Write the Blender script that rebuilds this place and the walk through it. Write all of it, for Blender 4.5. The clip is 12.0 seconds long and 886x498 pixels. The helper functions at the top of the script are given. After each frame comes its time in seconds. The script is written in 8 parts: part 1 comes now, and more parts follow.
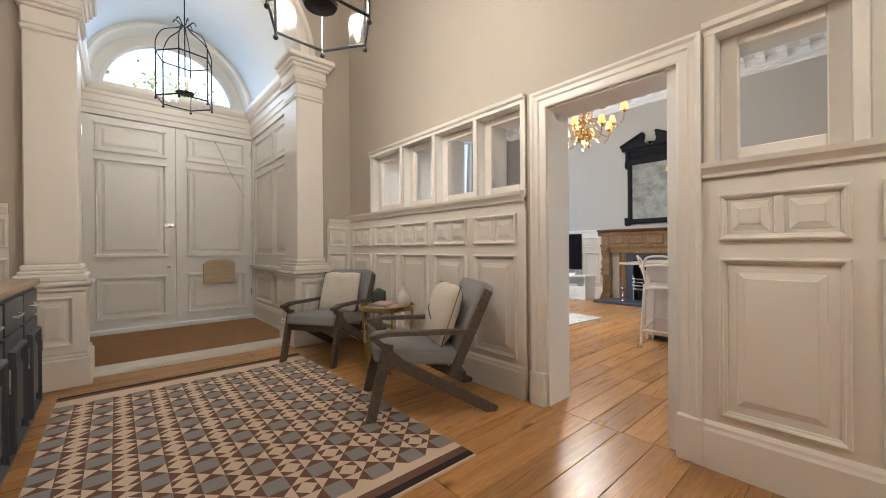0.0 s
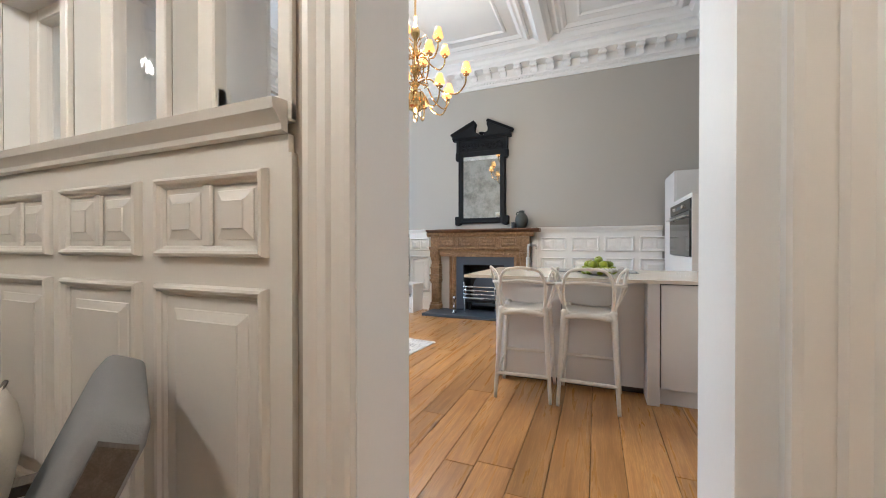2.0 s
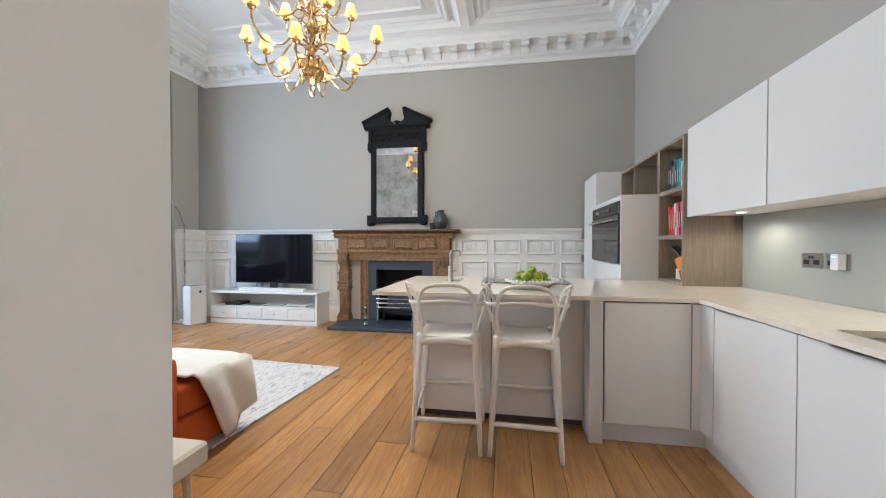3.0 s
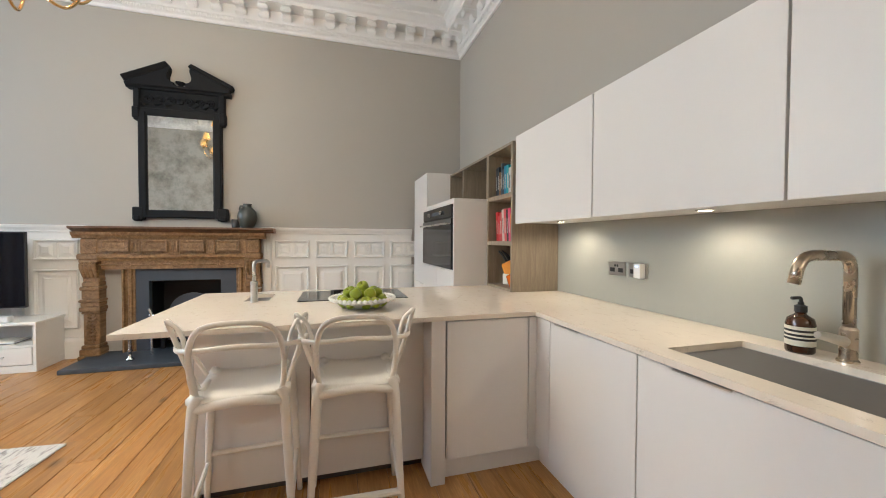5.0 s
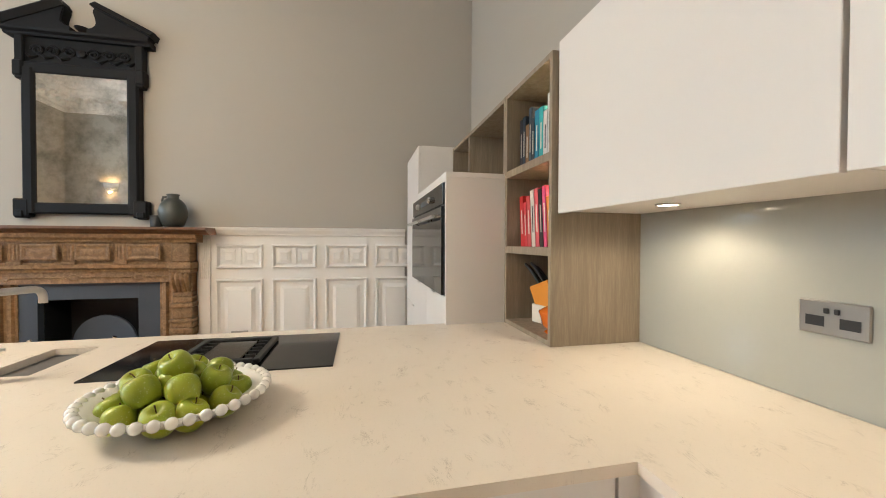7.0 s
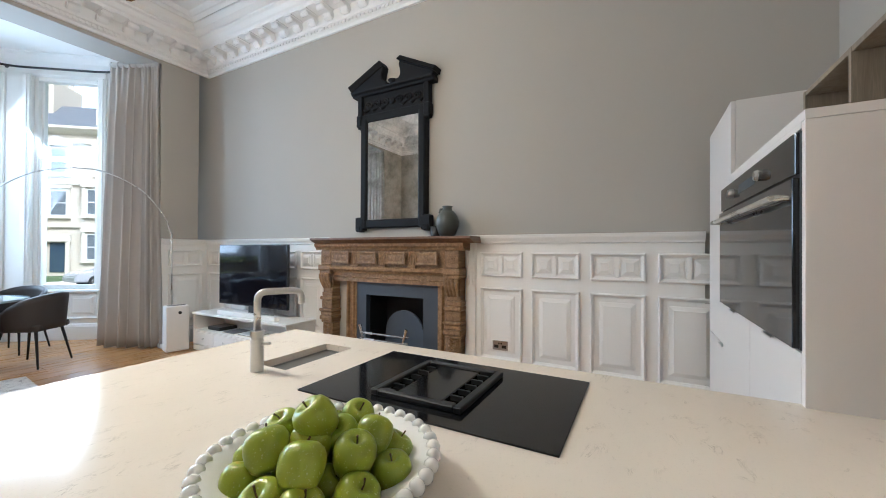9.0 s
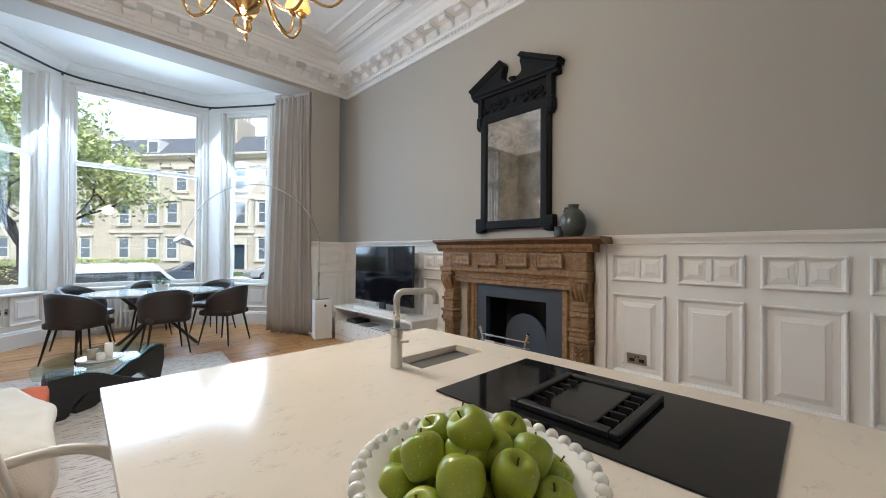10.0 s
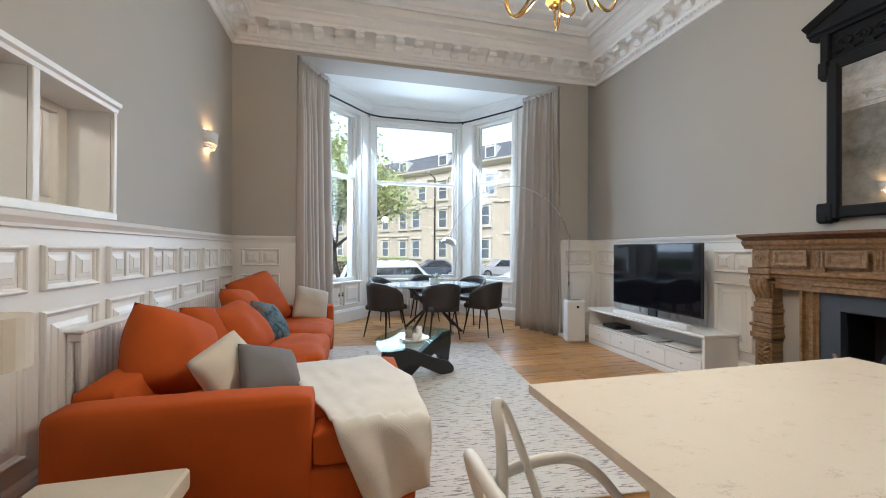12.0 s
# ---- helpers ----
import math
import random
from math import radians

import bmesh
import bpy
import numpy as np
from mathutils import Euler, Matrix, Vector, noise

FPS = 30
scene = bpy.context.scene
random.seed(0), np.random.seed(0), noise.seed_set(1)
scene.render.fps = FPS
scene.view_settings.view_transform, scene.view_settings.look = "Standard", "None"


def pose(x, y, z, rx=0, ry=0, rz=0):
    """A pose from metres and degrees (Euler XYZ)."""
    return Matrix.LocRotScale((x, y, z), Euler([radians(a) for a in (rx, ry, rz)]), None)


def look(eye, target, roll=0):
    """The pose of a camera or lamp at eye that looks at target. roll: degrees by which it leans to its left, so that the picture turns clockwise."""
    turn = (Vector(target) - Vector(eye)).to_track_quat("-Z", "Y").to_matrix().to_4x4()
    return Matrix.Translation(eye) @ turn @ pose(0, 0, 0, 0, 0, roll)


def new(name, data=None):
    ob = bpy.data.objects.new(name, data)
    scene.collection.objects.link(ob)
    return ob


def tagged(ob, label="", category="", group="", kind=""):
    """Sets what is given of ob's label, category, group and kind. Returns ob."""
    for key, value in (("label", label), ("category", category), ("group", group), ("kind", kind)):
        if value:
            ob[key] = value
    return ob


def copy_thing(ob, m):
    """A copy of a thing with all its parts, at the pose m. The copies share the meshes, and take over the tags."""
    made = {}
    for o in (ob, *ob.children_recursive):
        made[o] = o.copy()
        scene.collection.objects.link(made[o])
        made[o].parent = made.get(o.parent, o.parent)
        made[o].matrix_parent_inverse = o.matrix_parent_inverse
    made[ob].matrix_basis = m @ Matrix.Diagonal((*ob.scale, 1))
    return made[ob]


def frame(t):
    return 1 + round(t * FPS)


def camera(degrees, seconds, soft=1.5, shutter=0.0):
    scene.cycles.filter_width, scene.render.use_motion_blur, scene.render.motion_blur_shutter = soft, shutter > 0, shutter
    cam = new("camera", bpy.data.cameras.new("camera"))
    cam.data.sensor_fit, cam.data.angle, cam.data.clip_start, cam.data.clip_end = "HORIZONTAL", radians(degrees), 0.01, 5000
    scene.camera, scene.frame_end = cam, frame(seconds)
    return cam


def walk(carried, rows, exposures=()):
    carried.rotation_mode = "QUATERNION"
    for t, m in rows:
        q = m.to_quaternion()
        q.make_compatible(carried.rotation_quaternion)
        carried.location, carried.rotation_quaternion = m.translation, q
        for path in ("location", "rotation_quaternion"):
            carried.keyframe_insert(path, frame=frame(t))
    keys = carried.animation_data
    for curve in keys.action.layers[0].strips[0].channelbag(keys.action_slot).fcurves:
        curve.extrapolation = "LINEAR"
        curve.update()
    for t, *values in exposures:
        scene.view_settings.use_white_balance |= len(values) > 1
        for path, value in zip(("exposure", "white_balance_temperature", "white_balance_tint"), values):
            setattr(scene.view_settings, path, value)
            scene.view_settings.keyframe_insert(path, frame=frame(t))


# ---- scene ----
cam = camera(99.7, 12.0, soft=1.0)
PATH = [
    (0, (0.205, 0.804, 1.111), (1.522, 2.309, 1.105), -0.4),
    (0.5, (0.5, 1.048, 1.122), (1.951, 2.424, 1.114), -0.3),
    (1, (0.878, 1.293, 1.129), (2.497, 2.468, 1.116), -0.1),
    (1.5, (1.306, 1.547, 1.151), (3.065, 2.499, 1.138), -0.2),
    (2, (1.731, 1.752, 1.165), (3.581, 2.512, 1.151), 0.0),
    (2.5, (2.096, 1.87, 1.207), (4.017, 2.425, 1.183), 0.3),
    (3, (2.385, 1.917, 1.242), (4.357, 2.254, 1.216), 0.1),
    (3.5, (2.558, 1.935, 1.281), (4.556, 2.031, 1.261), 0.2),
    (3.7, (2.599, 1.959, 1.311), (4.599, 1.944, 1.285), 0.2),
    (5.5, (3.186, 1.819, 1.325), (5.084, 1.191, 1.285), 0.4),
    (6, (3.556, 1.617, 1.322), (5.455, 0.991, 1.291), 0.5),
    (6.5, (3.883, 1.454, 1.342), (5.791, 0.856, 1.305), 0.4),
    (6.7, (4.013, 1.39, 1.342), (5.934, 0.836, 1.302), 0.3),
    (8.3, (4.725, 1.225, 1.290), (6.671, 1.684, 1.305), 0.4),
    (8.5, (4.735, 1.240, 1.314), (6.642, 1.842, 1.322), 0.3),
    (9, (4.749, 1.258, 1.322), (6.513, 2.200, 1.334), 0.3),
    (9.5, (4.766, 1.293, 1.321), (6.356, 2.506, 1.337), 0.4),
    (10, (4.755, 1.348, 1.322), (6.159, 2.772, 1.338), 0.4),
    (10.5, (4.721, 1.424, 1.322), (5.915, 3.028, 1.337), 0.4),
    (11, (4.624, 1.540, 1.323), (5.580, 3.297, 1.337), 0.5),
    (11.5, (4.478, 1.696, 1.323), (5.183, 3.567, 1.332), 0.4),
    (12, (4.325, 1.840, 1.300), (4.789, 3.786, 1.308), 0.3),
]
walk(cam, [(t, look(eye, target, roll)) for t, eye, target, roll in PATH], exposures=[(0.0, 0.35, 5250, 7), (0.5, 0.3, 5250, 7), (1.5, 0.28, 5150, 7), (2.5, 0.38, 4950, 4), (3.5, 0.32, 4950, 4), (5.5, 0.3, 5700, 6), (6.5, 0.35, 5850, 6), (8.5, 0.5, 5350, 5), (9.0, 0.22, 5100, 5), (9.5, 0.05, 5150, 5), (10.5, -0.25, 5450, 7), (12.0, -0.2, 5450, 6)])


# ---- light ----
world = bpy.data.worlds.new("sky")
scene.world = world
world.use_nodes = True
wn = world.node_tree
sky = wn.nodes.new("ShaderNodeTexSky")
sky.sky_type, sky.sun_disc = "NISHITA", False
sky.sun_elevation, sky.sun_rotation = radians(42), radians(200)
wn.nodes["Background"].inputs["Strength"].default_value = 0.15
sky.dust_density, sky.ozone_density, sky.air_density = 6.0, 0.6, 0.8
wn.links.new(sky.outputs["Color"], wn.nodes["Background"].inputs["Color"])
sun = new("sun", bpy.data.lights.new("sun", "SUN"))
sun.data.energy, sun.data.angle, sun.data.color = 5.0, radians(14), (1.0, 0.95, 0.88)
sun.matrix_world = look((0, 0, 30), (9, 26, 0))


def lamp(name, kind, place, energy, colour, size=0.1, target=None, size_y=None, angle=None):
    data = bpy.data.lights.new(name, kind)
    data.energy, data.color = energy, colour
    if kind == "AREA":
        data.size = size
        if size_y:
            data.shape, data.size_y = "RECTANGLE", size_y
    else:
        data.shadow_soft_size = size
    if angle:
        data.spot_size, data.spot_blend = radians(angle), 0.6
    ob = new(name, data)
    ob.matrix_world = look(place, target) if target else pose(*place)
    return ob


DAY = (0.80, 0.90, 1.0)
WARM = (1.0, 0.70, 0.40)
lamp("daylight_centre", "AREA", (5.55, 9.85, 2.4), 152, DAY, 1.8, (5.55, 5.0, -0.6), 2.7)
lamp("daylight_west", "AREA", (3.80, 9.14, 2.4), 82, DAY, 0.95, (4.93, 8.11, 1.3), 2.7)
lamp("daylight_east", "AREA", (7.24, 9.10, 2.4), 66, DAY, 0.95, (6.05, 8.18, 1.3), 2.7)
lamp("daylight_fanlight", "AREA", (0.88, 7.86, 3.72), 5, (0.55, 0.76, 1.0), 1.3, (0.88, 4.0, 2.0), 0.6)

# ---- materials ----


def nodes(name):
    m = bpy.data.materials.new(name)
    m.use_nodes = True
    return m, m.node_tree.nodes, m.node_tree.links, m.node_tree.nodes["Principled BSDF"]


def mix(n, l, fac, a, b):
    k = n.new("ShaderNodeMix")
    k.data_type = "RGBA"
    for sock, v in ((k.inputs[0], fac), (k.inputs[6], a), (k.inputs[7], b)):
        if isinstance(v, (int, float)):
            sock.default_value = v
        elif isinstance(v, tuple):
            sock.default_value = (*v[:3], 1)
        else:
            l.new(v, sock)
    return k.outputs[2]


def coords(n, l, scale=(1, 1, 1), rot=(0, 0, 0)):
    c, m = n.new("ShaderNodeTexCoord"), n.new("ShaderNodeMapping")
    l.new(c.outputs["Object"], m.inputs["Vector"])
    m.inputs["Scale"].default_value, m.inputs["Rotation"].default_value = scale, rot
    return m.outputs["Vector"]


def noise_of(n, l, vec, scale, detail=3, rough=0.55, distort=0.0):
    k = n.new("ShaderNodeTexNoise")
    l.new(vec, k.inputs["Vector"])
    k.inputs["Scale"].default_value, k.inputs["Detail"].default_value = scale, detail
    k.inputs["Roughness"].default_value, k.inputs["Distortion"].default_value = rough, distort
    return k.outputs["Fac"]


def ramp(n, l, fac, *stops):
    k = n.new("ShaderNodeValToRGB")
    l.new(fac, k.inputs["Fac"])
    while len(k.color_ramp.elements) < len(stops):
        k.color_ramp.elements.new(0.5)
    for e, (p, c) in zip(k.color_ramp.elements, stops):
        e.position, e.color = p, (*(c if isinstance(c, tuple) else (c, c, c)), 1)
    return k.outputs["Color"]


def bump(n, l, b, height, strength=0.2, distance=0.01):
    k = n.new("ShaderNodeBump")
    l.new(height, k.inputs["Height"])
    k.inputs["Strength"].default_value, k.inputs["Distance"].default_value = strength, distance
    l.new(k.outputs["Normal"], b.inputs["Normal"])


def surface(name, colour, rough=0.5, metal=0.0, vary=0.12, scale=2.0, grain=60.0, relief=0.08, coat=0.0, stretch=(1, 1, 1), sheen=0.0, spec=0.5):
    """A surface whose colour and gloss vary at two scales."""
    m, n, l, b = nodes(name)
    v = coords(n, l, stretch)
    big, fine = noise_of(n, l, v, scale, 3), noise_of(n, l, v, grain, 2)
    dark = tuple(c * (1 - vary) for c in colour)
    light = tuple(min(1, c * (1 + vary * 0.6)) for c in colour)
    c = mix(n, l, big, dark, light)
    c = mix(n, l, ramp(n, l, fine, (0.35, 0.0), (0.7, 0.25)), c, dark)
    l.new(c, b.inputs["Base Color"])
    b.inputs["Metallic"].default_value = metal
    l.new(ramp(n, l, big, (0.2, max(0.02, rough - 0.06)), (0.8, min(1, rough + 0.06))), b.inputs["Roughness"])
    b.inputs["Coat Weight"].default_value = coat
    b.inputs["Sheen Weight"].default_value = sheen
    b.inputs["Specular IOR Level"].default_value = spec
    if relief:
        bump(n, l, b, fine, relief, 0.004)
    return m


def wood(name, dark, light, axis=0, rough=0.4, by_piece=0.3, ring=3.0, knots=False, coat=0.0):
    """Wood with its grain along an axis; each piece takes its own tone."""
    m, n, l, b = nodes(name)
    st = [14, 14, 14]
    st[axis] = 0.9
    info = n.new("ShaderNodeObjectInfo")
    c0, add = n.new("ShaderNodeTexCoord"), n.new("ShaderNodeVectorMath")
    add.operation = "MULTIPLY_ADD"
    l.new(info.outputs["Random"], add.inputs[0])
    add.inputs[1].default_value = (37, 53, 11)
    l.new(c0.outputs["Object"], add.inputs[2])
    mp = n.new("ShaderNodeMapping")
    l.new(add.outputs[0], mp.inputs["Vector"])
    mp.inputs["Scale"].default_value = st
    g = noise_of(n, l, mp.outputs["Vector"], ring, 5, 0.62, 0.7)
    f = noise_of(n, l, mp.outputs["Vector"], ring * 9, 3)
    blot = noise_of(n, l, add.outputs[0], 2.2, 2)
    c = mix(n, l, ramp(n, l, g, (0.3, 0.0), (0.68, 1.0)), dark, light)
    c = mix(n, l, ramp(n, l, f, (0.42, 0.45), (0.62, 0.0)), c, dark)
    c = mix(n, l, ramp(n, l, blot, (0.35, 0.28), (0.65, 0.0)), c, tuple(x * 0.7 for x in dark))
    if by_piece:
        tone = mix(n, l, info.outputs["Random"], tuple(1 - by_piece for _ in range(3)), (1, 1, 1))
        k = n.new("ShaderNodeMix")
        k.data_type, k.blend_type = "RGBA", "MULTIPLY"
        k.inputs[0].default_value = 1
        l.new(c, k.inputs[6])
        l.new(tone, k.inputs[7])
        c = k.outputs[2]
    if knots:
        vo = n.new("ShaderNodeTexVoronoi")
        mk = n.new("ShaderNodeMapping")
        l.new(add.outputs[0], mk.inputs["Vector"])
        ks = [3.4, 3.4, 3.4]
        ks[axis] = 1.5
        mk.inputs["Scale"].default_value = ks
        l.new(mk.outputs["Vector"], vo.inputs["Vector"])
        vo.inputs["Scale"].default_value = 0.9
        c = mix(n, l, ramp(n, l, vo.outputs["Distance"], (0.035, 0.85), (0.11, 0.0)), c, (0.05, 0.022, 0.01))
    l.new(c, b.inputs["Base Color"])
    l.new(ramp(n, l, g, (0.2, rough + 0.1), (0.8, rough)), b.inputs["Roughness"])
    b.inputs["Coat Weight"].default_value = coat
    bump(n, l, b, f, 0.10, 0.003)
    return m


def glowing(name, colour, strength, base=(0.8, 0.8, 0.8)):
    m, n, l, b = nodes(name)
    b.inputs["Base Color"].default_value = (*base, 1)
    b.inputs["Emission Color"].default_value = (*colour, 1)
    b.inputs["Emission Strength"].default_value = strength
    return m


def glass_of(name, tint=(1, 1, 1), rough=0.0, sheen=0.85):
    """Thin clear glass: a mirror's sheen over a clear pane."""
    m, n, l, b = nodes(name)
    out = n["Material Output"]
    t, g, k = n.new("ShaderNodeBsdfTransparent"), n.new("ShaderNodeBsdfGlossy"), n.new("ShaderNodeMixShader")
    w, p, s = n.new("ShaderNodeLayerWeight"), n.new("ShaderNodeMath"), n.new("ShaderNodeMath")
    t.inputs["Color"].default_value = (*tint, 1)
    g.inputs["Roughness"].default_value = rough
    w.inputs["Blend"].default_value = 0.5
    p.operation, s.operation = "POWER", "MULTIPLY_ADD"
    l.new(w.outputs["Facing"], p.inputs[0])
    p.inputs[1].default_value = 5.0
    l.new(p.outputs[0], s.inputs[0])
    s.inputs[1].default_value, s.inputs[2].default_value = sheen, 0.035
    l.new(s.outputs[0], k.inputs[0])
    l.new(t.outputs[0], k.inputs[1])
    l.new(g.outputs[0], k.inputs[2])
    l.new(k.outputs[0], out.inputs["Surface"])
    return m


PAINT_WHITE = surface("white_gloss_paint", (0.80, 0.78, 0.74), 0.38, vary=0.05, scale=1.3, grain=90, relief=0.05)
PAINT_HALL = surface("cream_hall_paint", (0.74, 0.69, 0.61), 0.40, vary=0.05, scale=1.3, grain=90, relief=0.05)
PLASTER_WHITE = surface("white_plaster", (0.84, 0.83, 0.81), 0.7, vary=0.05, scale=1.0, grain=70, relief=0.06)
WALL_GREY = surface("warm_grey_wall_paint", (0.425, 0.398, 0.350), 0.75, vary=0.06, scale=0.8, grain=140, relief=0.05)
WALL_HALL = surface("taupe_hall_wall_paint", (0.44, 0.385, 0.31), 0.75, vary=0.06, scale=0.8, grain=140, relief=0.05)
OAK = wood("oiled_oak_board", (0.39, 0.178, 0.050), (0.78, 0.43, 0.145), 0, 0.24, 0.34, 1.5, True)
JOINT = surface("dark_floor_joint", (0.06, 0.035, 0.02), 0.8)
GLASS = glass_of("window_glass")
STONE_STEP = surface("pale_threshold_stone", (0.62, 0.58, 0.52), 0.6, vary=0.15, scale=4)

# ---- shapes ----


def mesh_of(bm, name):
    bmesh.ops.recalc_face_normals(bm, faces=bm.faces)
    me = bpy.data.meshes.new(name)
    bm.to_mesh(me)
    bm.free()
    return me


def part(name, bm, material, parent=None, label="", smooth=False, at=None):
    """One mesh object, made of a bmesh or of a mesh that is shared, under a thing or a part."""
    me = mesh_of(bm, name) if isinstance(bm, bmesh.types.BMesh) else bm
    if not me.materials:
        for m in material if isinstance(material, (list, tuple)) else (material,):
            me.materials.append(m)
        if smooth:
            for p in me.polygons:
                p.use_smooth = True
    ob = new(name, me)
    if at is not None:
        ob.matrix_basis = at
    if parent:
        ob.parent = parent
    return tagged(ob, label)


def empty(name, m=None, label="", category="", group="", kind=""):
    ob = new(name)
    ob.empty_display_size = 0.1
    if m is not None:
        ob.matrix_basis = m
    return tagged(ob, label, category, group, kind)


def box(bm, x0, x1, y0, y1, z0, z1, bevel=0.0, seg=1, m=None):
    v = [bm.verts.new((x, y, z)) for x in (x0, x1) for y in (y0, y1) for z in (z0, z1)]
    f = [bm.faces.new([v[i] for i in q]) for q in ((0, 1, 3, 2), (4, 6, 7, 5), (0, 4, 5, 1), (2, 3, 7, 6), (0, 2, 6, 4), (1, 5, 7, 3))]
    if m is not None:
        bmesh.ops.transform(bm, matrix=m, verts=v)
    if bevel:
        bmesh.ops.recalc_face_normals(bm, faces=f)
        bmesh.ops.bevel(bm, geom=list({e for q in f for e in q.edges}), offset=bevel, segments=seg, affect="EDGES", profile=0.7)
    return bm


def block(*a, **k):
    return box(bmesh.new(), *a, **k)


def sweep(bm, path, profile, closed=False, up=Vector((0, 0, 1)), cap=True):
    """A profile of (side, height) pairs drawn along a path with mitred corners; side points to the path's left."""
    pts = [Vector(p) for p in path]
    rings = []
    for i, p in enumerate(pts):
        a = pts[i - 1] if i or closed else None
        b = pts[(i + 1) % len(pts)] if i < len(pts) - 1 or closed else None
        d0 = (p - a).normalized() if a is not None else (b - p).normalized()
        d1 = (b - p).normalized() if b is not None else d0
        s0, s1 = up.cross(d0).normalized(), up.cross(d1).normalized()
        s = (s0 + s1).normalized()
        s /= max(0.25, s.dot(s0))
        rings.append([bm.verts.new(p + s * q[0] + up * q[1]) for q in profile])
    n = len(profile)
    for i in range(len(rings) if closed else len(rings) - 1):
        r0, r1 = rings[i], rings[(i + 1) % len(rings)]
        for j in range(n):
            bm.faces.new((r0[j], r0[(j + 1) % n], r1[(j + 1) % n], r1[j]))
    if not closed and cap:
        bm.faces.new(rings[0])
        bm.faces.new(list(reversed(rings[-1])))
    return bm


def tube(bm, path, radius, sides=8, closed=False, flat=1.0):
    """A round bar along a path; the radius may be a list."""
    pts = [Vector(p) for p in path]
    rings, ref = [], None
    for i, p in enumerate(pts):
        a = pts[i - 1] if (i or closed) else p
        b = pts[(i + 1) % len(pts)] if (i < len(pts) - 1 or closed) else p
        d = (b - a).normalized()
        if ref is None:
            ref = Vector((0, 0, 1)) if abs(d.z) < 0.9 else Vector((1, 0, 0))
        s = d.cross(ref).normalized()
        t = s.cross(d).normalized()
        ref = t
        r = radius[i] if isinstance(radius, (list, tuple)) else radius
        rings.append([bm.verts.new(p + (s * math.cos(k * math.tau / sides) + t * flat * math.sin(k * math.tau / sides)) * r) for k in range(sides)])
    for i in range(len(rings) if closed else len(rings) - 1):
        r0, r1 = rings[i], rings[(i + 1) % len(rings)]
        for j in range(sides):
            bm.faces.new((r0[j], r0[(j + 1) % sides], r1[(j + 1) % sides], r1[j]))
    if not closed:
        bm.faces.new(rings[0])
        bm.faces.new(list(reversed(rings[-1])))
    return bm


def lathe(bm, profile, sides=24, m=None):
    """A turned shape from (radius, height) pairs, round z."""
    rings = []
    for r, z in profile:
        rings.append([bm.verts.new((max(r, 1e-4) * math.cos(k * math.tau / sides), max(r, 1e-4) * math.sin(k * math.tau / sides), z)) for k in range(sides)])
    for r0, r1 in zip(rings, rings[1:]):
        for j in range(sides):
            bm.faces.new((r0[j], r0[(j + 1) % sides], r1[(j + 1) % sides], r1[j]))
    bm.faces.new(list(reversed(rings[0])))
    bm.faces.new(rings[-1])
    if m is not None:
        bmesh.ops.transform(bm, matrix=m, verts=[v for r in rings for v in r])
    return bm


def prism(bm, outline, y0, y1, bevel=0.0):
    """An outline in x and z, pulled from y0 to y1."""
    a = [bm.verts.new((x, y0, z)) for x, z in outline]
    b = [bm.verts.new((x, y1, z)) for x, z in outline]
    n = len(a)
    f = [bm.faces.new(a), bm.faces.new(list(reversed(b)))]
    for i in range(n):
        f.append(bm.faces.new((a[i], b[i], b[(i + 1) % n], a[(i + 1) % n])))
    if bevel:
        bmesh.ops.recalc_face_normals(bm, faces=f)
        bmesh.ops.bevel(bm, geom=list({e for q in f for e in q.edges}), offset=bevel, segments=2, affect="EDGES")
    return bm


def slab(bm, outline, z0, z1, bevel=0.0):
    a = [bm.verts.new((x, y, z0)) for x, y in outline]
    b = [bm.verts.new((x, y, z1)) for x, y in outline]
    n = len(a)
    f = [bm.faces.new(list(reversed(a))), bm.faces.new(b)]
    for i in range(n):
        f.append(bm.faces.new((a[i], a[(i + 1) % n], b[(i + 1) % n], b[i])))
    if bevel:
        bmesh.ops.recalc_face_normals(bm, faces=f)
        bmesh.ops.bevel(bm, geom=list({e for q in f for e in q.edges}), offset=bevel, segments=2, affect="EDGES")
    return bm


def pierced(bm, u0, u1, z0, z1, w0, w1, holes):
    """A wall in local (u, w, z), whose holes (u0, u1, z0, z1) go through."""
    us = sorted({u0, u1, *[h[i] for h in holes for i in (0, 1)]})
    for a, b in zip(us, us[1:]):
        cuts = sorted((h[2], h[3]) for h in holes if h[0] <= a + 1e-6 and h[1] >= b - 1e-6)
        z = z0
        for c, d in cuts:
            if c > z + 1e-6:
                box(bm, a, b, w0, w1, z, c)
            z = d
        if z < z1 - 1e-6:
            box(bm, a, b, w0, w1, z, z1)
    bmesh.ops.remove_doubles(bm, verts=bm.verts, dist=1e-5)
    return bm


def frame_of(origin, u, w):
    """The pose of a wall: local x runs along u, local y points out of the wall along w."""
    u, w = Vector(u), Vector(w)
    m = Matrix.Identity(4)
    for i, a in enumerate((u, w, Vector((0, 0, 1)))):
        m[0][i], m[1][i], m[2][i] = a
    m.translation = origin
    return m


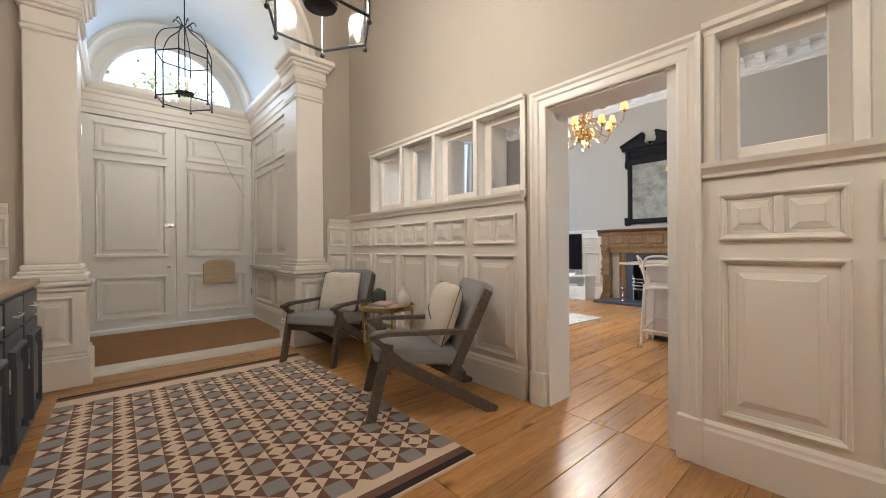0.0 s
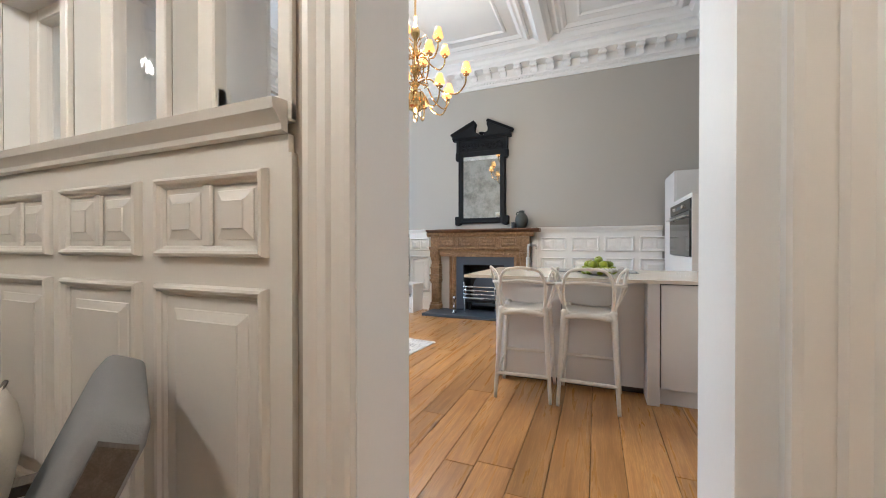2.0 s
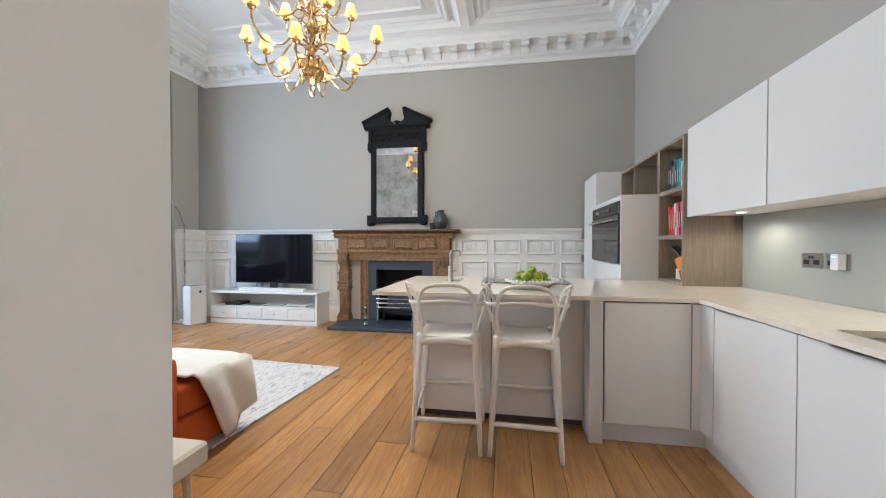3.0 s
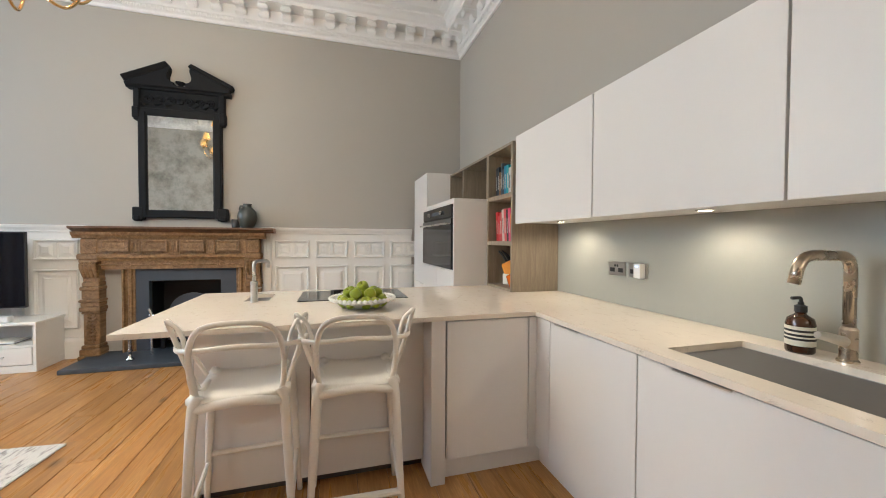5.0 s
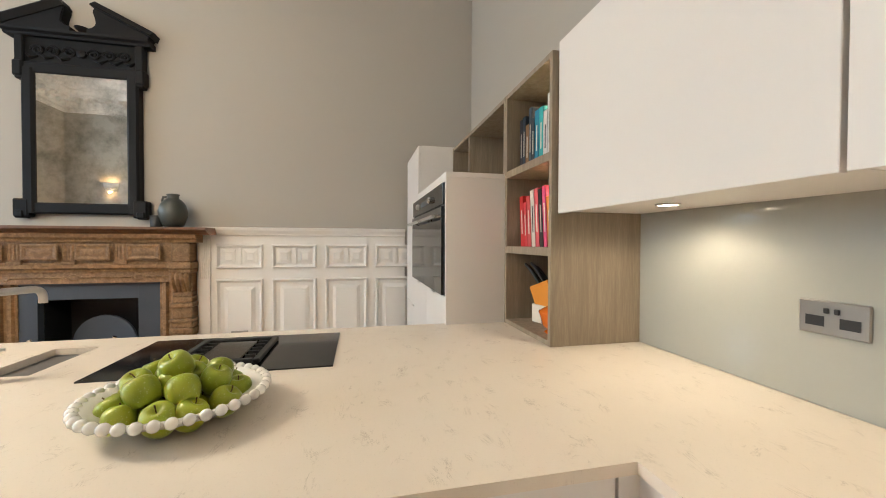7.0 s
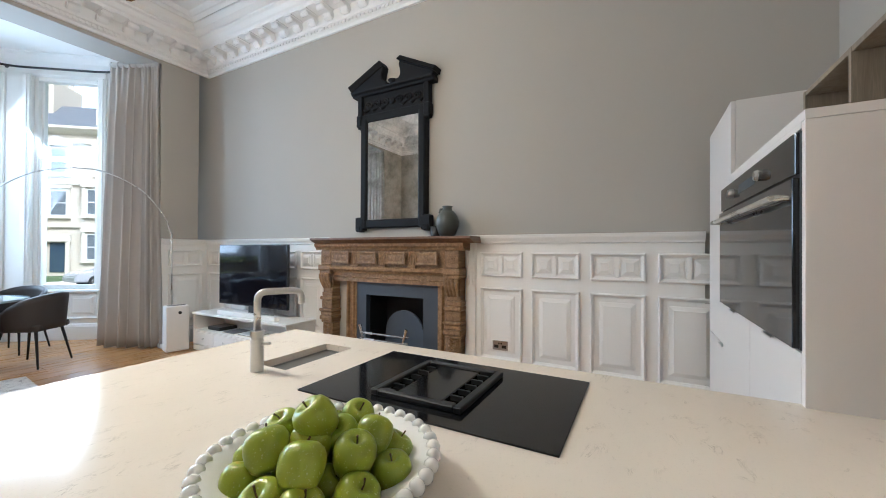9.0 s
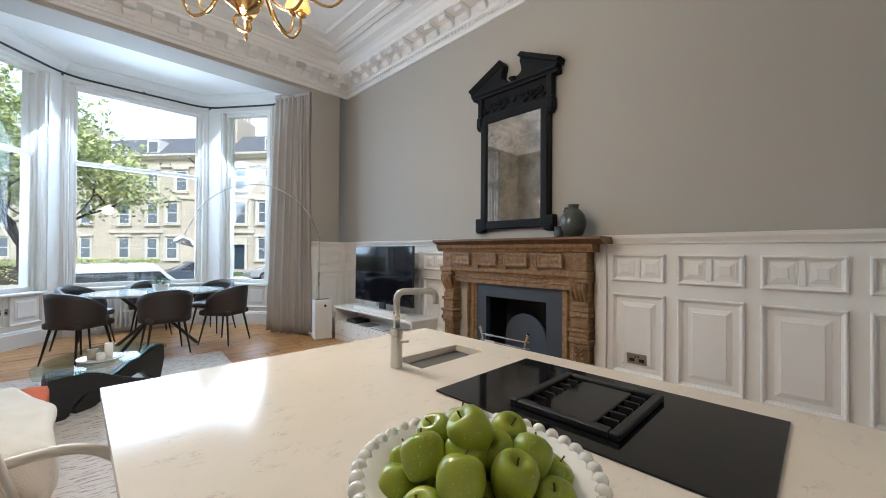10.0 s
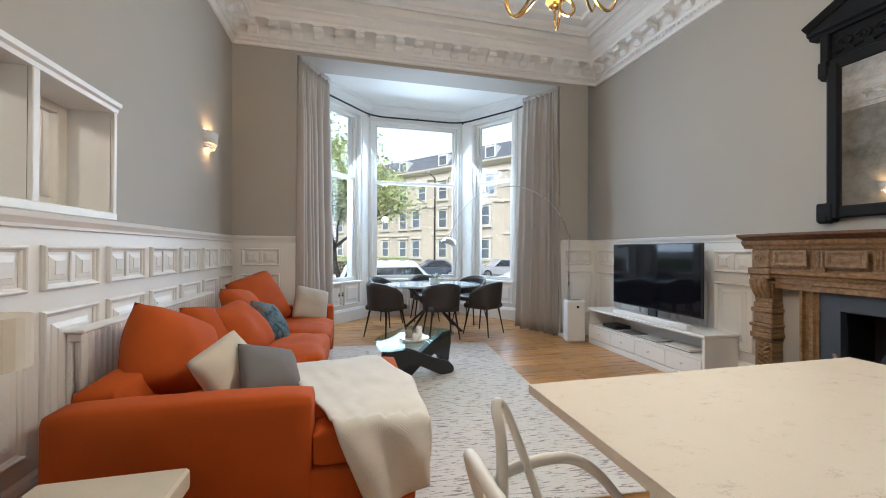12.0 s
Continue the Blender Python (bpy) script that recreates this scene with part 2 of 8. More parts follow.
# Each wall's local frame
FIRE = frame_of((8.04, 0, 0), (0, 1, 0), (-1, 0, 0))
HALL_R = frame_of((2.47, 0, 0), (0, 1, 0), (-1, 0, 0))
ROOM_L = frame_of((2.82, 0, 0), (0, -1, 0), (1, 0, 0))
FRONT = frame_of((0, 7.03, 0), (-1, 0, 0), (0, -1, 0))
KITCHEN = frame_of((0, 0.15, 0), (1, 0, 0), (0, 1, 0))
HALL_F = frame_of((0, 5.20, 0), (-1, 0, 0), (0, -1, 0))

PANELS = {}


def panel_mesh(w, h, double):
    """A fielded panel: a raised moulding round a bevelled field, or two fields with a bar between."""
    bm = bmesh.new()
    prof = [(0, 0), (0, 0.010), (0.004, 0.022), (0.011, 0.026), (0.018, 0.022), (0.022, 0.012), (0.028, 0.009), (0.032, 0.003), (0.032, 0)]
    rest = 0.004 if h < 0.2 else 0.014 if double else 0.034 if w > 0.3 else 0.016

    def ring(u0, u1, z0, z1):
        rs = [[bm.verts.new((x, hgt, z)) for x, z in ((u0 + s, z0 + s), (u1 - s, z0 + s), (u1 - s, z1 - s), (u0 + s, z1 - s))] for s, hgt in prof]
        for a, b in zip(rs, rs[1:]):
            for i in range(4):
                bm.faces.new((a[i], a[(i + 1) % 4], b[(i + 1) % 4], b[i]))

    def field(u0, u1, z0, z1):
        rs = [[bm.verts.new((x, hgt, z)) for x, z in ((u0 + s, z0 + s), (u1 - s, z0 + s), (u1 - s, z1 - s), (u0 + s, z1 - s))]
              for s, hgt in ((0.0, 0.001), (rest, 0.0015), (rest + 0.002, 0.005), (rest + 0.028, 0.013), (rest + 0.030, 0.017))]
        for a, b in zip(rs, rs[1:]):
            for i in range(4):
                bm.faces.new((a[i], a[(i + 1) % 4], b[(i + 1) % 4], b[i]))
        bm.faces.new(rs[-1])

    ring(0, w, 0, h)
    if double:
        box(bm, w / 2 - 0.018, w / 2 + 0.018, 0, 0.013, 0.03, h - 0.03, 0.004)
        field(0.034, w / 2 - 0.020, 0.034, h - 0.034)
        field(w / 2 + 0.020, w - 0.034, 0.034, h - 0.034)
    else:
        field(0.036, w - 0.036, 0.036, h - 0.036)
    return mesh_of(bm, "panel")


def panel(parent, m, u0, u1, z0, z1, material, double=False, name="panel"):
    key = (round(u1 - u0, 3), round(z1 - z0, 3), double, material.name)
    if key not in PANELS:
        PANELS[key] = panel_mesh(u1 - u0, z1 - z0, double)
    return part(name, PANELS[key], material, parent, at=m @ pose(u0, 0.0, z0))


RAIL = [(-0.004, 1.395), (-0.022, 1.40), (-0.024, 1.415), (-0.034, 1.43), (-0.045, 1.445), (-0.05, 1.47), (-0.02, 1.475), (-0.004, 1.475)]
BASE = [(-0.002, 0.0), (-0.032, 0.0), (-0.032, 0.19), (-0.024, 0.205), (-0.022, 0.22), (-0.010, 0.232), (-0.002, 0.235)]


def run(name, m, u0, u1, profile, material, parent=None):
    """A moulding along a stretch of wall."""
    bm = sweep(bmesh.new(), [(u0, 0, 0), (u1, 0, 0)], [(-s, z) for s, z in profile])
    ob = part(name, bm, material, parent, at=m)
    return ob if parent else tagged(ob, kind="structure")


def wainscot(name, m, spans, material, label, rail=True, lower=True, top=(1.09, 1.315), bottom=(0.33, 0.99), rails=None, board=True):
    """A panelled dado: rail and skirting along stretches, with panels over given spans."""
    dado = tagged(empty(name, kind="structure", label=label))
    lo, hi = min(a for a, b in (rails or spans)), max(b for a, b in (rails or spans))
    for a, b in rails or [(lo - 0.05, hi + 0.05)]:
        if board:
            part("board", block(a, b, 0.0, 0.02, 0.0, 1.40), material, dado, at=m)
        if rail:
            run("rail", m @ pose(0, 0.018, 0), a, b, RAIL, material, dado)
        run("skirting", m @ pose(0, 0.018, 0), a, b, BASE, material, dado)
    mm = m @ pose(0, 0.020, 0)
    for a, b in spans:
        panel(dado, mm, a, b, *top, material, b - a > 0.3)
        if lower:
            panel(dado, mm, a, b, *bottom, material)
    return dado


# ---- the large structure ----
DOOR = (1.48, 2.28, 2.08)
CEIL = 4.36
part_wall_holes = [(DOOR[0], DOOR[1], 0.0, DOOR[2])]
STRIP = [(2.50, 2.94), (2.985, 3.48), (3.525, 4.01), (4.055, 4.63)]
for a, b in STRIP:
    part_wall_holes.append((a, b, 1.53, 2.165))
part_wall_holes += [(0.85, 1.31, 1.53, 2.165), (0.30, 0.80, 1.53, 2.165)]
bm = pierced(bmesh.new(), -1.6, 7.45, 0.0, 4.9, -0.265, 0.0, part_wall_holes)
wide = [(DOOR[0] - 0.15, DOOR[1] + 0.17, 0.0, DOOR[2] + 0.12)] + part_wall_holes[1:]
face = pierced(bmesh.new(), -1.6, 7.45, 0.0, 4.9, -0.35, -0.2652, wide)
layer = mesh_of(face, "room_face")
bm.from_mesh(layer)
me = mesh_of(bm, "wall_partition")
me.materials.append(WALL_HALL)
me.materials.append(WALL_GREY)
me.materials.append(PAINT_WHITE)
for p in me.polygons:
    if p.normal.y < -0.5:
        p.material_index = 1
    elif abs(p.normal.y) < 0.5 and (abs(p.normal.x) > 0.5 or p.center.z < 3):
        p.material_index = 2
wall_partition = tagged(part("wall_partition", me, None, at=HALL_R), "painted wall between hall and kitchen, taupe and grey", kind="structure")

bm = pierced(bmesh.new(), -7.9, -2.6, 0.0, 4.9, -0.45, 0.0, [(-7.41, -3.585, 0.0, 3.85)])
tagged(part("wall_front", bm, WALL_GREY, at=FRONT), "warm grey painted wall round the bay opening", kind="structure")
tagged(part("wall_fireplace", pierced(bmesh.new(), -0.3, 7.5, 0.0, 4.9, -0.3, 0.0, [(3.20, 3.93, 0.0, 0.845)]), WALL_GREY, at=FIRE), "warm grey painted chimney wall", kind="structure")
tagged(part("wall_kitchen", block(2.6, 8.05, -0.3, 0.0, 0.0, 4.9), WALL_GREY, at=KITCHEN), "warm grey painted kitchen wall", kind="structure")
# the bay
BAY = [(3.555, 7.48), (3.555, 8.12), (4.62, 9.34), (6.48, 9.34), (7.42, 8.12), (7.42, 7.48)]
SILL, HEAD = 0.735, 3.845
for i, (a, b) in enumerate(zip(BAY, BAY[1:])):
    a, b = Vector((*a, 0)), Vector((*b, 0))
    d = (b - a).normalized()
    w = Vector((d.y, -d.x, 0))
    length = (b - a).length
    m = frame_of(b, -d, w)
    holes = []
    if 1 <= i <= 3:
        half = 0.865 if i == 2 else 0.43
        mid = (length / 2, 0.75, 0.758)[(2, 1, 3).index(i)]
        holes = [(mid - half, mid + half, SILL, HEAD)]
    ob = part("bay_wall", pierced(bmesh.new(), -0.03, length + 0.03, 0.0, 4.2, -0.28, 0.0, holes), PAINT_WHITE, at=m)
    tagged(ob, "white painted bay wall with sash opening", kind="structure")
    if holes:
        u0, u1 = holes[0][:2]
        win = empty("window_%d" % i, m, "white painted timber sash window of the bay", kind="structure")
        for name, q in (("jamb", (u0, u0 + 0.05, -0.16, -0.05, SILL, HEAD)), ("jamb", (u1 - 0.05, u1, -0.16, -0.05, SILL, HEAD)),
                        ("head", (u0 + 0.05, u1 - 0.05, -0.16, -0.05, HEAD - 0.06, HEAD)), ("bottom_rail", (u0 + 0.05, u1 - 0.05, -0.12, -0.06, SILL + 0.0, SILL + 0.065)),
                        ("meeting_rail", (u0 + 0.05, u1 - 0.05, -0.15, -0.06, 2.63, 2.69))):
            part(name, block(*q, bevel=0.006), PAINT_WHITE, win)
        for z0, z1, w0 in ((SILL + 0.065, 2.63, -0.09), (2.69, HEAD - 0.06, -0.13)):
            for a0, a1 in ((u0 + 0.05, u0 + 0.085), (u1 - 0.085, u1 - 0.05)):
                part("stile", block(a0, a1, w0 - 0.025, w0 + 0.02, z0, z1, bevel=0.004), PAINT_WHITE, win)
            p = part("pane", block(u0 + 0.08, u1 - 0.08, w0 - 0.003, w0 + 0.003, z0, z1), GLASS, win)
            p.visible_shadow = False
        part("window_sill", block(u0 - 0.06, u1 + 0.06, -0.05, 0.06, SILL - 0.04, SILL, bevel=0.008), PAINT_WHITE, win)
        for a0 in (u0 - 0.11, u1):
            part("architrave", block(a0, a0 + 0.11, 0.0, 0.03, SILL, HEAD + 0.001, bevel=0.008), PAINT_WHITE, win)
            part("bead", block(a0 + 0.03, a0 + 0.06, 0.03, 0.042, SILL, HEAD, bevel=0.005), PAINT_WHITE, win)
        part("architrave", block(u0 - 0.11, u1 + 0.11, 0.0, 0.034, HEAD + 0.001, HEAD + 0.12, bevel=0.008), PAINT_WHITE, win)
        half_n = 2
        for k in range(half_n):
            a0 = u0 - 0.06 + k * (u1 - u0 + 0.12) / half_n + 0.03
            panel(win, pose(0, 0.0, 0), a0, a0 + (u1 - u0 + 0.12) / half_n - 0.06, 0.30, 0.70, PAINT_WHITE)
        part("skirting", sweep(bmesh.new(), [(0.0, 0, 0), (length, 0, 0)], [(-s, z) for s, z in BASE]), PAINT_WHITE, win)
tagged(part("bay_ceiling", slab(bmesh.new(), [(3.3, 7.0), (3.3, 8.3), (4.5, 9.6), (6.6, 9.6), (7.6, 8.3), (7.6, 7.0)], 4.12, 4.25), PLASTER_WHITE), "white plaster bay ceiling", kind="structure")
cove = [(0.0, 4.12), (-0.16, 4.12), (-0.16, 4.105), (-0.10, 4.09), (-0.04, 4.03), (-0.03, 3.96), (0.0, 3.95)]
tagged(part("bay_cornice", sweep(bmesh.new(), [(x, y, 0) for x, y in BAY], cove), PLASTER_WHITE), "white plaster coving in the bay", kind="structure")

# hall shell
tagged(part("wall_hall_west", block(-1.2, -0.75, -1.6, 5.55, 0.0, 4.9), WALL_HALL), "taupe painted hall wall", kind="structure")
tagged(part("wall_hall_back", block(-1.2, 2.47, -1.9, -1.6, 0.0, 4.9), WALL_HALL), "taupe painted hall wall", kind="structure")
tagged(part("ceiling_hall", block(-1.2, 2.5, -1.9, 8.0, 4.9, 5.0), PLASTER_WHITE), "white plaster hall ceiling", kind="structure")

# room ceiling with ribs
bm = block(2.6, 8.3, -0.2, 7.4, CEIL, CEIL + 0.2)
ribs = [(-0.14, CEIL), (-0.14, CEIL - 0.03), (-0.10, CEIL - 0.05), (-0.06, CEIL - 0.10), (0.06, CEIL - 0.10), (0.10, CEIL - 0.05), (0.14, CEIL - 0.03), (0.14, CEIL)]
for y in (2.50, 4.70):
    sweep(bm, [(3.2, y, 0), (7.6, y, 0)], ribs)
for x0, x1, y0, y1 in ((3.32, 7.54, 0.70, 2.30), (3.32, 7.54, 2.70, 4.50), (3.32, 7.54, 4.90, 6.50)):
    sweep(bm, [(x0, y0, 0), (x1, y0, 0), (x1, y1, 0), (x0, y1, 0)], [(0.0, CEIL), (0.0, CEIL - 0.035), (0.03, CEIL - 0.05), (0.07, CEIL - 0.03), (0.10, CEIL - 0.035), (0.14, CEIL - 0.012), (0.15, CEIL)], closed=True)
    g = 0.30
    sweep(bm, [(x0 + g, y0 + g, 0), (x1 - g, y0 + g, 0), (x1 - g, y1 - g, 0), (x0 + g, y1 - g, 0)], [(0.0, CEIL), (0.0, CEIL - 0.02), (0.025, CEIL - 0.028), (0.05, CEIL - 0.01), (0.05, CEIL)], closed=True)
tagged(part("ceiling", bm, PLASTER_WHITE), "white plaster ceiling with moulded ribs and coffers", kind="structure")

cornice = empty("cornice", None, "deep white plaster cornice with scrolled brackets", kind="structure")
ring = [(2.82, 0.15, 0), (8.04, 0.15, 0), (8.04, 7.03, 0), (2.82, 7.03, 0)]
prof = [(0, 3.90), (0.025, 3.90), (0.03, 3.93), (0.05, 3.945), (0.055, 3.975), (0.075, 3.985), (0.08, 4.01), (0.08, 4.12), (0.27, 4.125), (0.275, 4.16), (0.30, 4.175), (0.33, 4.22), (0.36, 4.235), (0.36, 4.26), (0.44, 4.28), (0.48, 4.34), (0.48, 4.37), (0, 4.37)]
part("moulding", sweep(bmesh.new(), ring, prof, closed=True), PLASTER_WHITE, cornice)
bm = bmesh.new()
prism(bm, [(0, 0), (0, -0.10), (0.03, -0.115), (0.06, -0.09), (0.075, -0.055), (0.12, -0.05), (0.155, -0.06), (0.18, -0.035), (0.175, 0.0)], -0.05, 0.05, 0.006)
for s in (-0.052, 0.052):
    tube(bm, [(0.035, s - 0.006, -0.065), (0.035, s + 0.006, -0.065)], 0.035, 10)
    tube(bm, [(0.145, s - 0.006, -0.035), (0.145, s + 0.006, -0.035)], 0.024, 8)
box(bm, -0.002, 0.19, -0.06, 0.06, -0.004, 0.012)
modillion = mesh_of(bm, "bracket")
ends = [(2.82, 0.15), (8.04, 0.15), (8.04, 7.03), (2.82, 7.03)]
for i, (a, b) in enumerate(zip(ends, ends[1:] + ends[:1])):
    a, b = Vector((*a, 0)), Vector((*b, 0))
    d = (b - a).normalized()
    nrm = Vector((-d.y, d.x, 0))
    n = round((b - a).length / 0.255)
    for k in range(1, n):
        p = a + (b - a) * (k / n)
        m = frame_of((p.x + nrm.x * 0.075, p.y + nrm.y * 0.075, 4.115), nrm, -d)
        part("bracket", modillion, PLASTER_WHITE, cornice, at=m)
bm = bmesh.new()
for a, b in zip(ends, ends[1:] + ends[:1]):
    a, b = Vector((*a, 0)), Vector((*b, 0))
    d = (b - a).normalized()
    nrm = Vector((-d.y, d.x, 0))
    n = round((b - a).length / 0.055)
    for k in range(2, n - 1):
        p = a + (b - a) * (k / n)
        box(bm, 0.048, 0.068, -0.013, 0.013, 3.945, 3.975, m=frame_of((p.x, p.y, 0), nrm, -d))
tagged(part("beading", bm, PLASTER_WHITE, cornice), kind="stuff")

# panelling
tops = [(2.20 - 0.482 * k, 2.60 - 0.482 * k) for k in range(0, 4)]
wainscot("wainscot_fireplace", FIRE, tops + [(4.60 + 0.482 * k, 5.00 + 0.482 * k) for k in range(5)], PAINT_WHITE, "white painted fielded dado panelling", rails=[(0.86, 2.76), (4.50, 7.03)])
wainscot("wainscot_room", ROOM_L, [(-6.97 + 0.50 * k, -6.56 + 0.50 * k) for k in range(9)], PAINT_WHITE, "white painted fielded dado panelling", rails=[(-7.03, -2.46)])
wainscot("wainscot_front", FRONT, [(-7.95, -7.50), (-3.40, -2.95)], PAINT_WHITE, "white painted fielded dado panelling", rails=[(-8.02, -7.41), (-3.585, -2.755)])
wainscot("wainscot_hall", HALL_R, [(2.53 + 0.525 * k, 2.97 + 0.525 * k) for k in range(5)] + [(0.85 - 0.525 * k, 1.295 - 0.525 * k) for k in range(4)], PAINT_HALL,
         "cream painted fielded dado panelling", rails=[(-1.6, 1.375), (2.455, 5.18)], top=(1.135, 1.365), bottom=(0.275, 1.055), rail=False)
HR = [(s * 1.1, z + 0.052) for s, z in RAIL]
for a, b in ((-1.6, 1.36), (2.465, 5.18)):
    run("trim", HALL_R @ pose(0, 0.018, 0), a, b, HR, PAINT_HALL)
    tagged(part("trim", block(a, b, 0.0, 0.02, 1.40, 1.447), PAINT_HALL, at=HALL_R), kind="structure")

# interior windows of the partition
def light_window(n, u0, u1):
    win = empty("window_%d" % n, HALL_R, "small fixed internal window in a cream painted reveal", kind="structure")
    for name, q in (("jamb", (u0, u0 + 0.075, -0.125, -0.075, 1.53, 2.165)), ("jamb", (u1 - 0.075, u1, -0.125, -0.075, 1.53, 2.165)),
                    ("head", (u0 + 0.075, u1 - 0.075, -0.125, -0.075, 2.11, 2.165)), ("bottom_rail", (u0 + 0.075, u1 - 0.075, -0.125, -0.075, 1.53, 1.60))):
        part(name, block(*q, bevel=0.005), PAINT_HALL, win)
    p = part("pane", block(u0 + 0.07, u1 - 0.07, -0.103, -0.097, 1.595, 2.115), GLASS, win)
    p.visible_shadow = False


for k, (a, b) in enumerate(STRIP + [(0.85, 1.31), (0.30, 0.80)]):
    light_window(4 + k, a, b)
for m, side, mt in ((HALL_R, 1, PAINT_HALL), (ROOM_L, -1, PAINT_WHITE)):
    for a, b, cuts in ((2.455, 4.66, STRIP), (0.25, 1.36, [(0.30, 0.80), (0.85, 1.31)])):
        trim = empty("trim", m, kind="structure")
        edges = [a] + [c for q in cuts for c in q] + [b]
        for u0, u1 in zip(edges[::2], edges[1::2]):
            lo, hi = (u0, u1) if side > 0 else (-u1, -u0)
            part("mullion", block(lo, hi, 0.0, 0.022, 1.478, 2.20, bevel=0.004), mt, trim)
        lo, hi = (a, b) if side > 0 else (-b, -a)
        part("head", sweep(bmesh.new(), [(lo, 0, 0), (hi, 0, 0)], [(0.0, 2.165), (0.026, 2.165), (0.028, 2.19), (0.045, 2.20), (0.05, 2.225), (0.0, 2.23)]), mt, trim)
        part("sill", block(lo, hi, 0.0, 0.026, 1.478, 1.528, bevel=0.006), mt, trim)

# the door opening's lining and architraves
door = empty("door_1", None, "open doorway with deep white lining and moulded cream architrave", kind="structure")
part("lining", block(2.49, 2.735, DOOR[0], DOOR[0] + 0.058, 0, DOOR[2]), PAINT_WHITE, door)
part("lining", block(2.47, 2.735, DOOR[1] - 0.004, DOOR[1], 0, DOOR[2]), PAINT_WHITE, door)
part("lining", block(2.47, 2.735, DOOR[0] + 0.058, DOOR[1] - 0.004, DOOR[2] - 0.012, DOOR[2]), PAINT_WHITE, door)
ARCH = [(0.0, 0.0), (0.0, 0.022), (0.012, 0.026), (0.05, 0.026), (0.058, 0.036), (0.085, 0.034), (0.10, 0.046), (0.115, 0.048), (0.115, 0.0)]
for m, mt, s in ((HALL_R, PAINT_HALL, 1),):
    u0, u1 = (DOOR[0], DOOR[1]) if s > 0 else (-DOOR[1], -DOOR[0])
    bm = bmesh.new()
    rings = []
    for x, z, dx, dz in ((u0, 0, -1, 0), (u0, DOOR[2], -1, 1), (u1, DOOR[2], 1, 1), (u1, 0, 1, 0)):
        rings.append([bm.verts.new((x + dx * q, h, z + dz * q)) for q, h in ARCH])
    for a, b in zip(rings, rings[1:]):
        for j in range(len(ARCH)):
            k = (j + 1) % len(ARCH)
            bm.faces.new((a[j], a[k], b[k], b[j]))
    bm.faces.new(rings[0])
    bm.faces.new(rings[-1])
    part("architrave", bm, mt, door, at=m)
    for x0 in (u0 - 0.122, u1):
        part("plinth_block", block(x0, x0 + 0.122, 0.0, 0.056, 0.0, 0.235, bevel=0.006), mt, door, at=m)

# ---- the hall ----
CX, SPRING = 0.88, 3.37
# wall with the round arch, built as strips between the arch and a rectangle
bm = bmesh.new()
R, y0, y1, top, xl, xr = 0.95, 5.20, 5.52, 4.9, -0.76, 2.47
ZS = SPRING - 0.04
box(bm, xl, CX - R, y0, y1, 0.0, top)
box(bm, CX + R, xr, y0, y1, 0.0, top)
arc = [(CX + R * math.cos(math.pi * k / 32), ZS + R * math.sin(math.pi * k / 32)) for k in range(33)]
for (xa, za), (xb, zb) in zip(arc, arc[1:]):
    prism(bm, [(xa, za), (xa, top), (xb, top), (xb, zb)], y0, y1)
tagged(part("wall_arch", bm, WALL_HALL), "taupe painted wall with a round arch to the vestibule", kind="structure")
arch = empty("trim", None, "cream painted archivolt, pilasters and capitals", kind="structure")
bm = bmesh.new()
sec = [(0.0, -0.01), (0.0, 0.05), (0.02, 0.06), (0.10, 0.06), (0.12, 0.085), (0.16, 0.09), (0.18, 0.05), (0.18, -0.01)]
rings = []
for k in range(33):
    a = math.pi * k / 32
    rings.append([bm.verts.new((CX + (R + s) * math.cos(a), y0 - h, SPRING - 0.04 + (R + s) * math.sin(a))) for s, h in sec])
for a, b in zip(rings, rings[1:]):
    for j in range(len(sec)):
        bm.faces.new((a[j], a[(j + 1) % len(sec)], b[(j + 1) % len(sec)], b[j]))
part("archivolt", bm, PAINT_HALL, arch)
bm = bmesh.new()
rings = [[bm.verts.new((CX + (R - 0.004) * math.cos(math.pi * k / 32), y, SPRING - 0.04 + (R - 0.004) * math.sin(math.pi * k / 32))) for k in range(33)] for y in (y0 - 0.01, y1 + 0.01)]
for j in range(32):
    bm.faces.new((rings[0][j], rings[0][j + 1], rings[1][j + 1], rings[1][j]))
part("soffit", bm, PAINT_HALL, arch)


def stack(bm, x0, x1, ya, yb, rows):
    """Courses of a pilaster: (z0, z1, how far it stands out)."""
    for z0, z1, s in rows:
        box(bm, x0 - s, x1 + s, ya - s, yb, z0, z1, bevel=min(0.012, (z1 - z0) * 0.3))


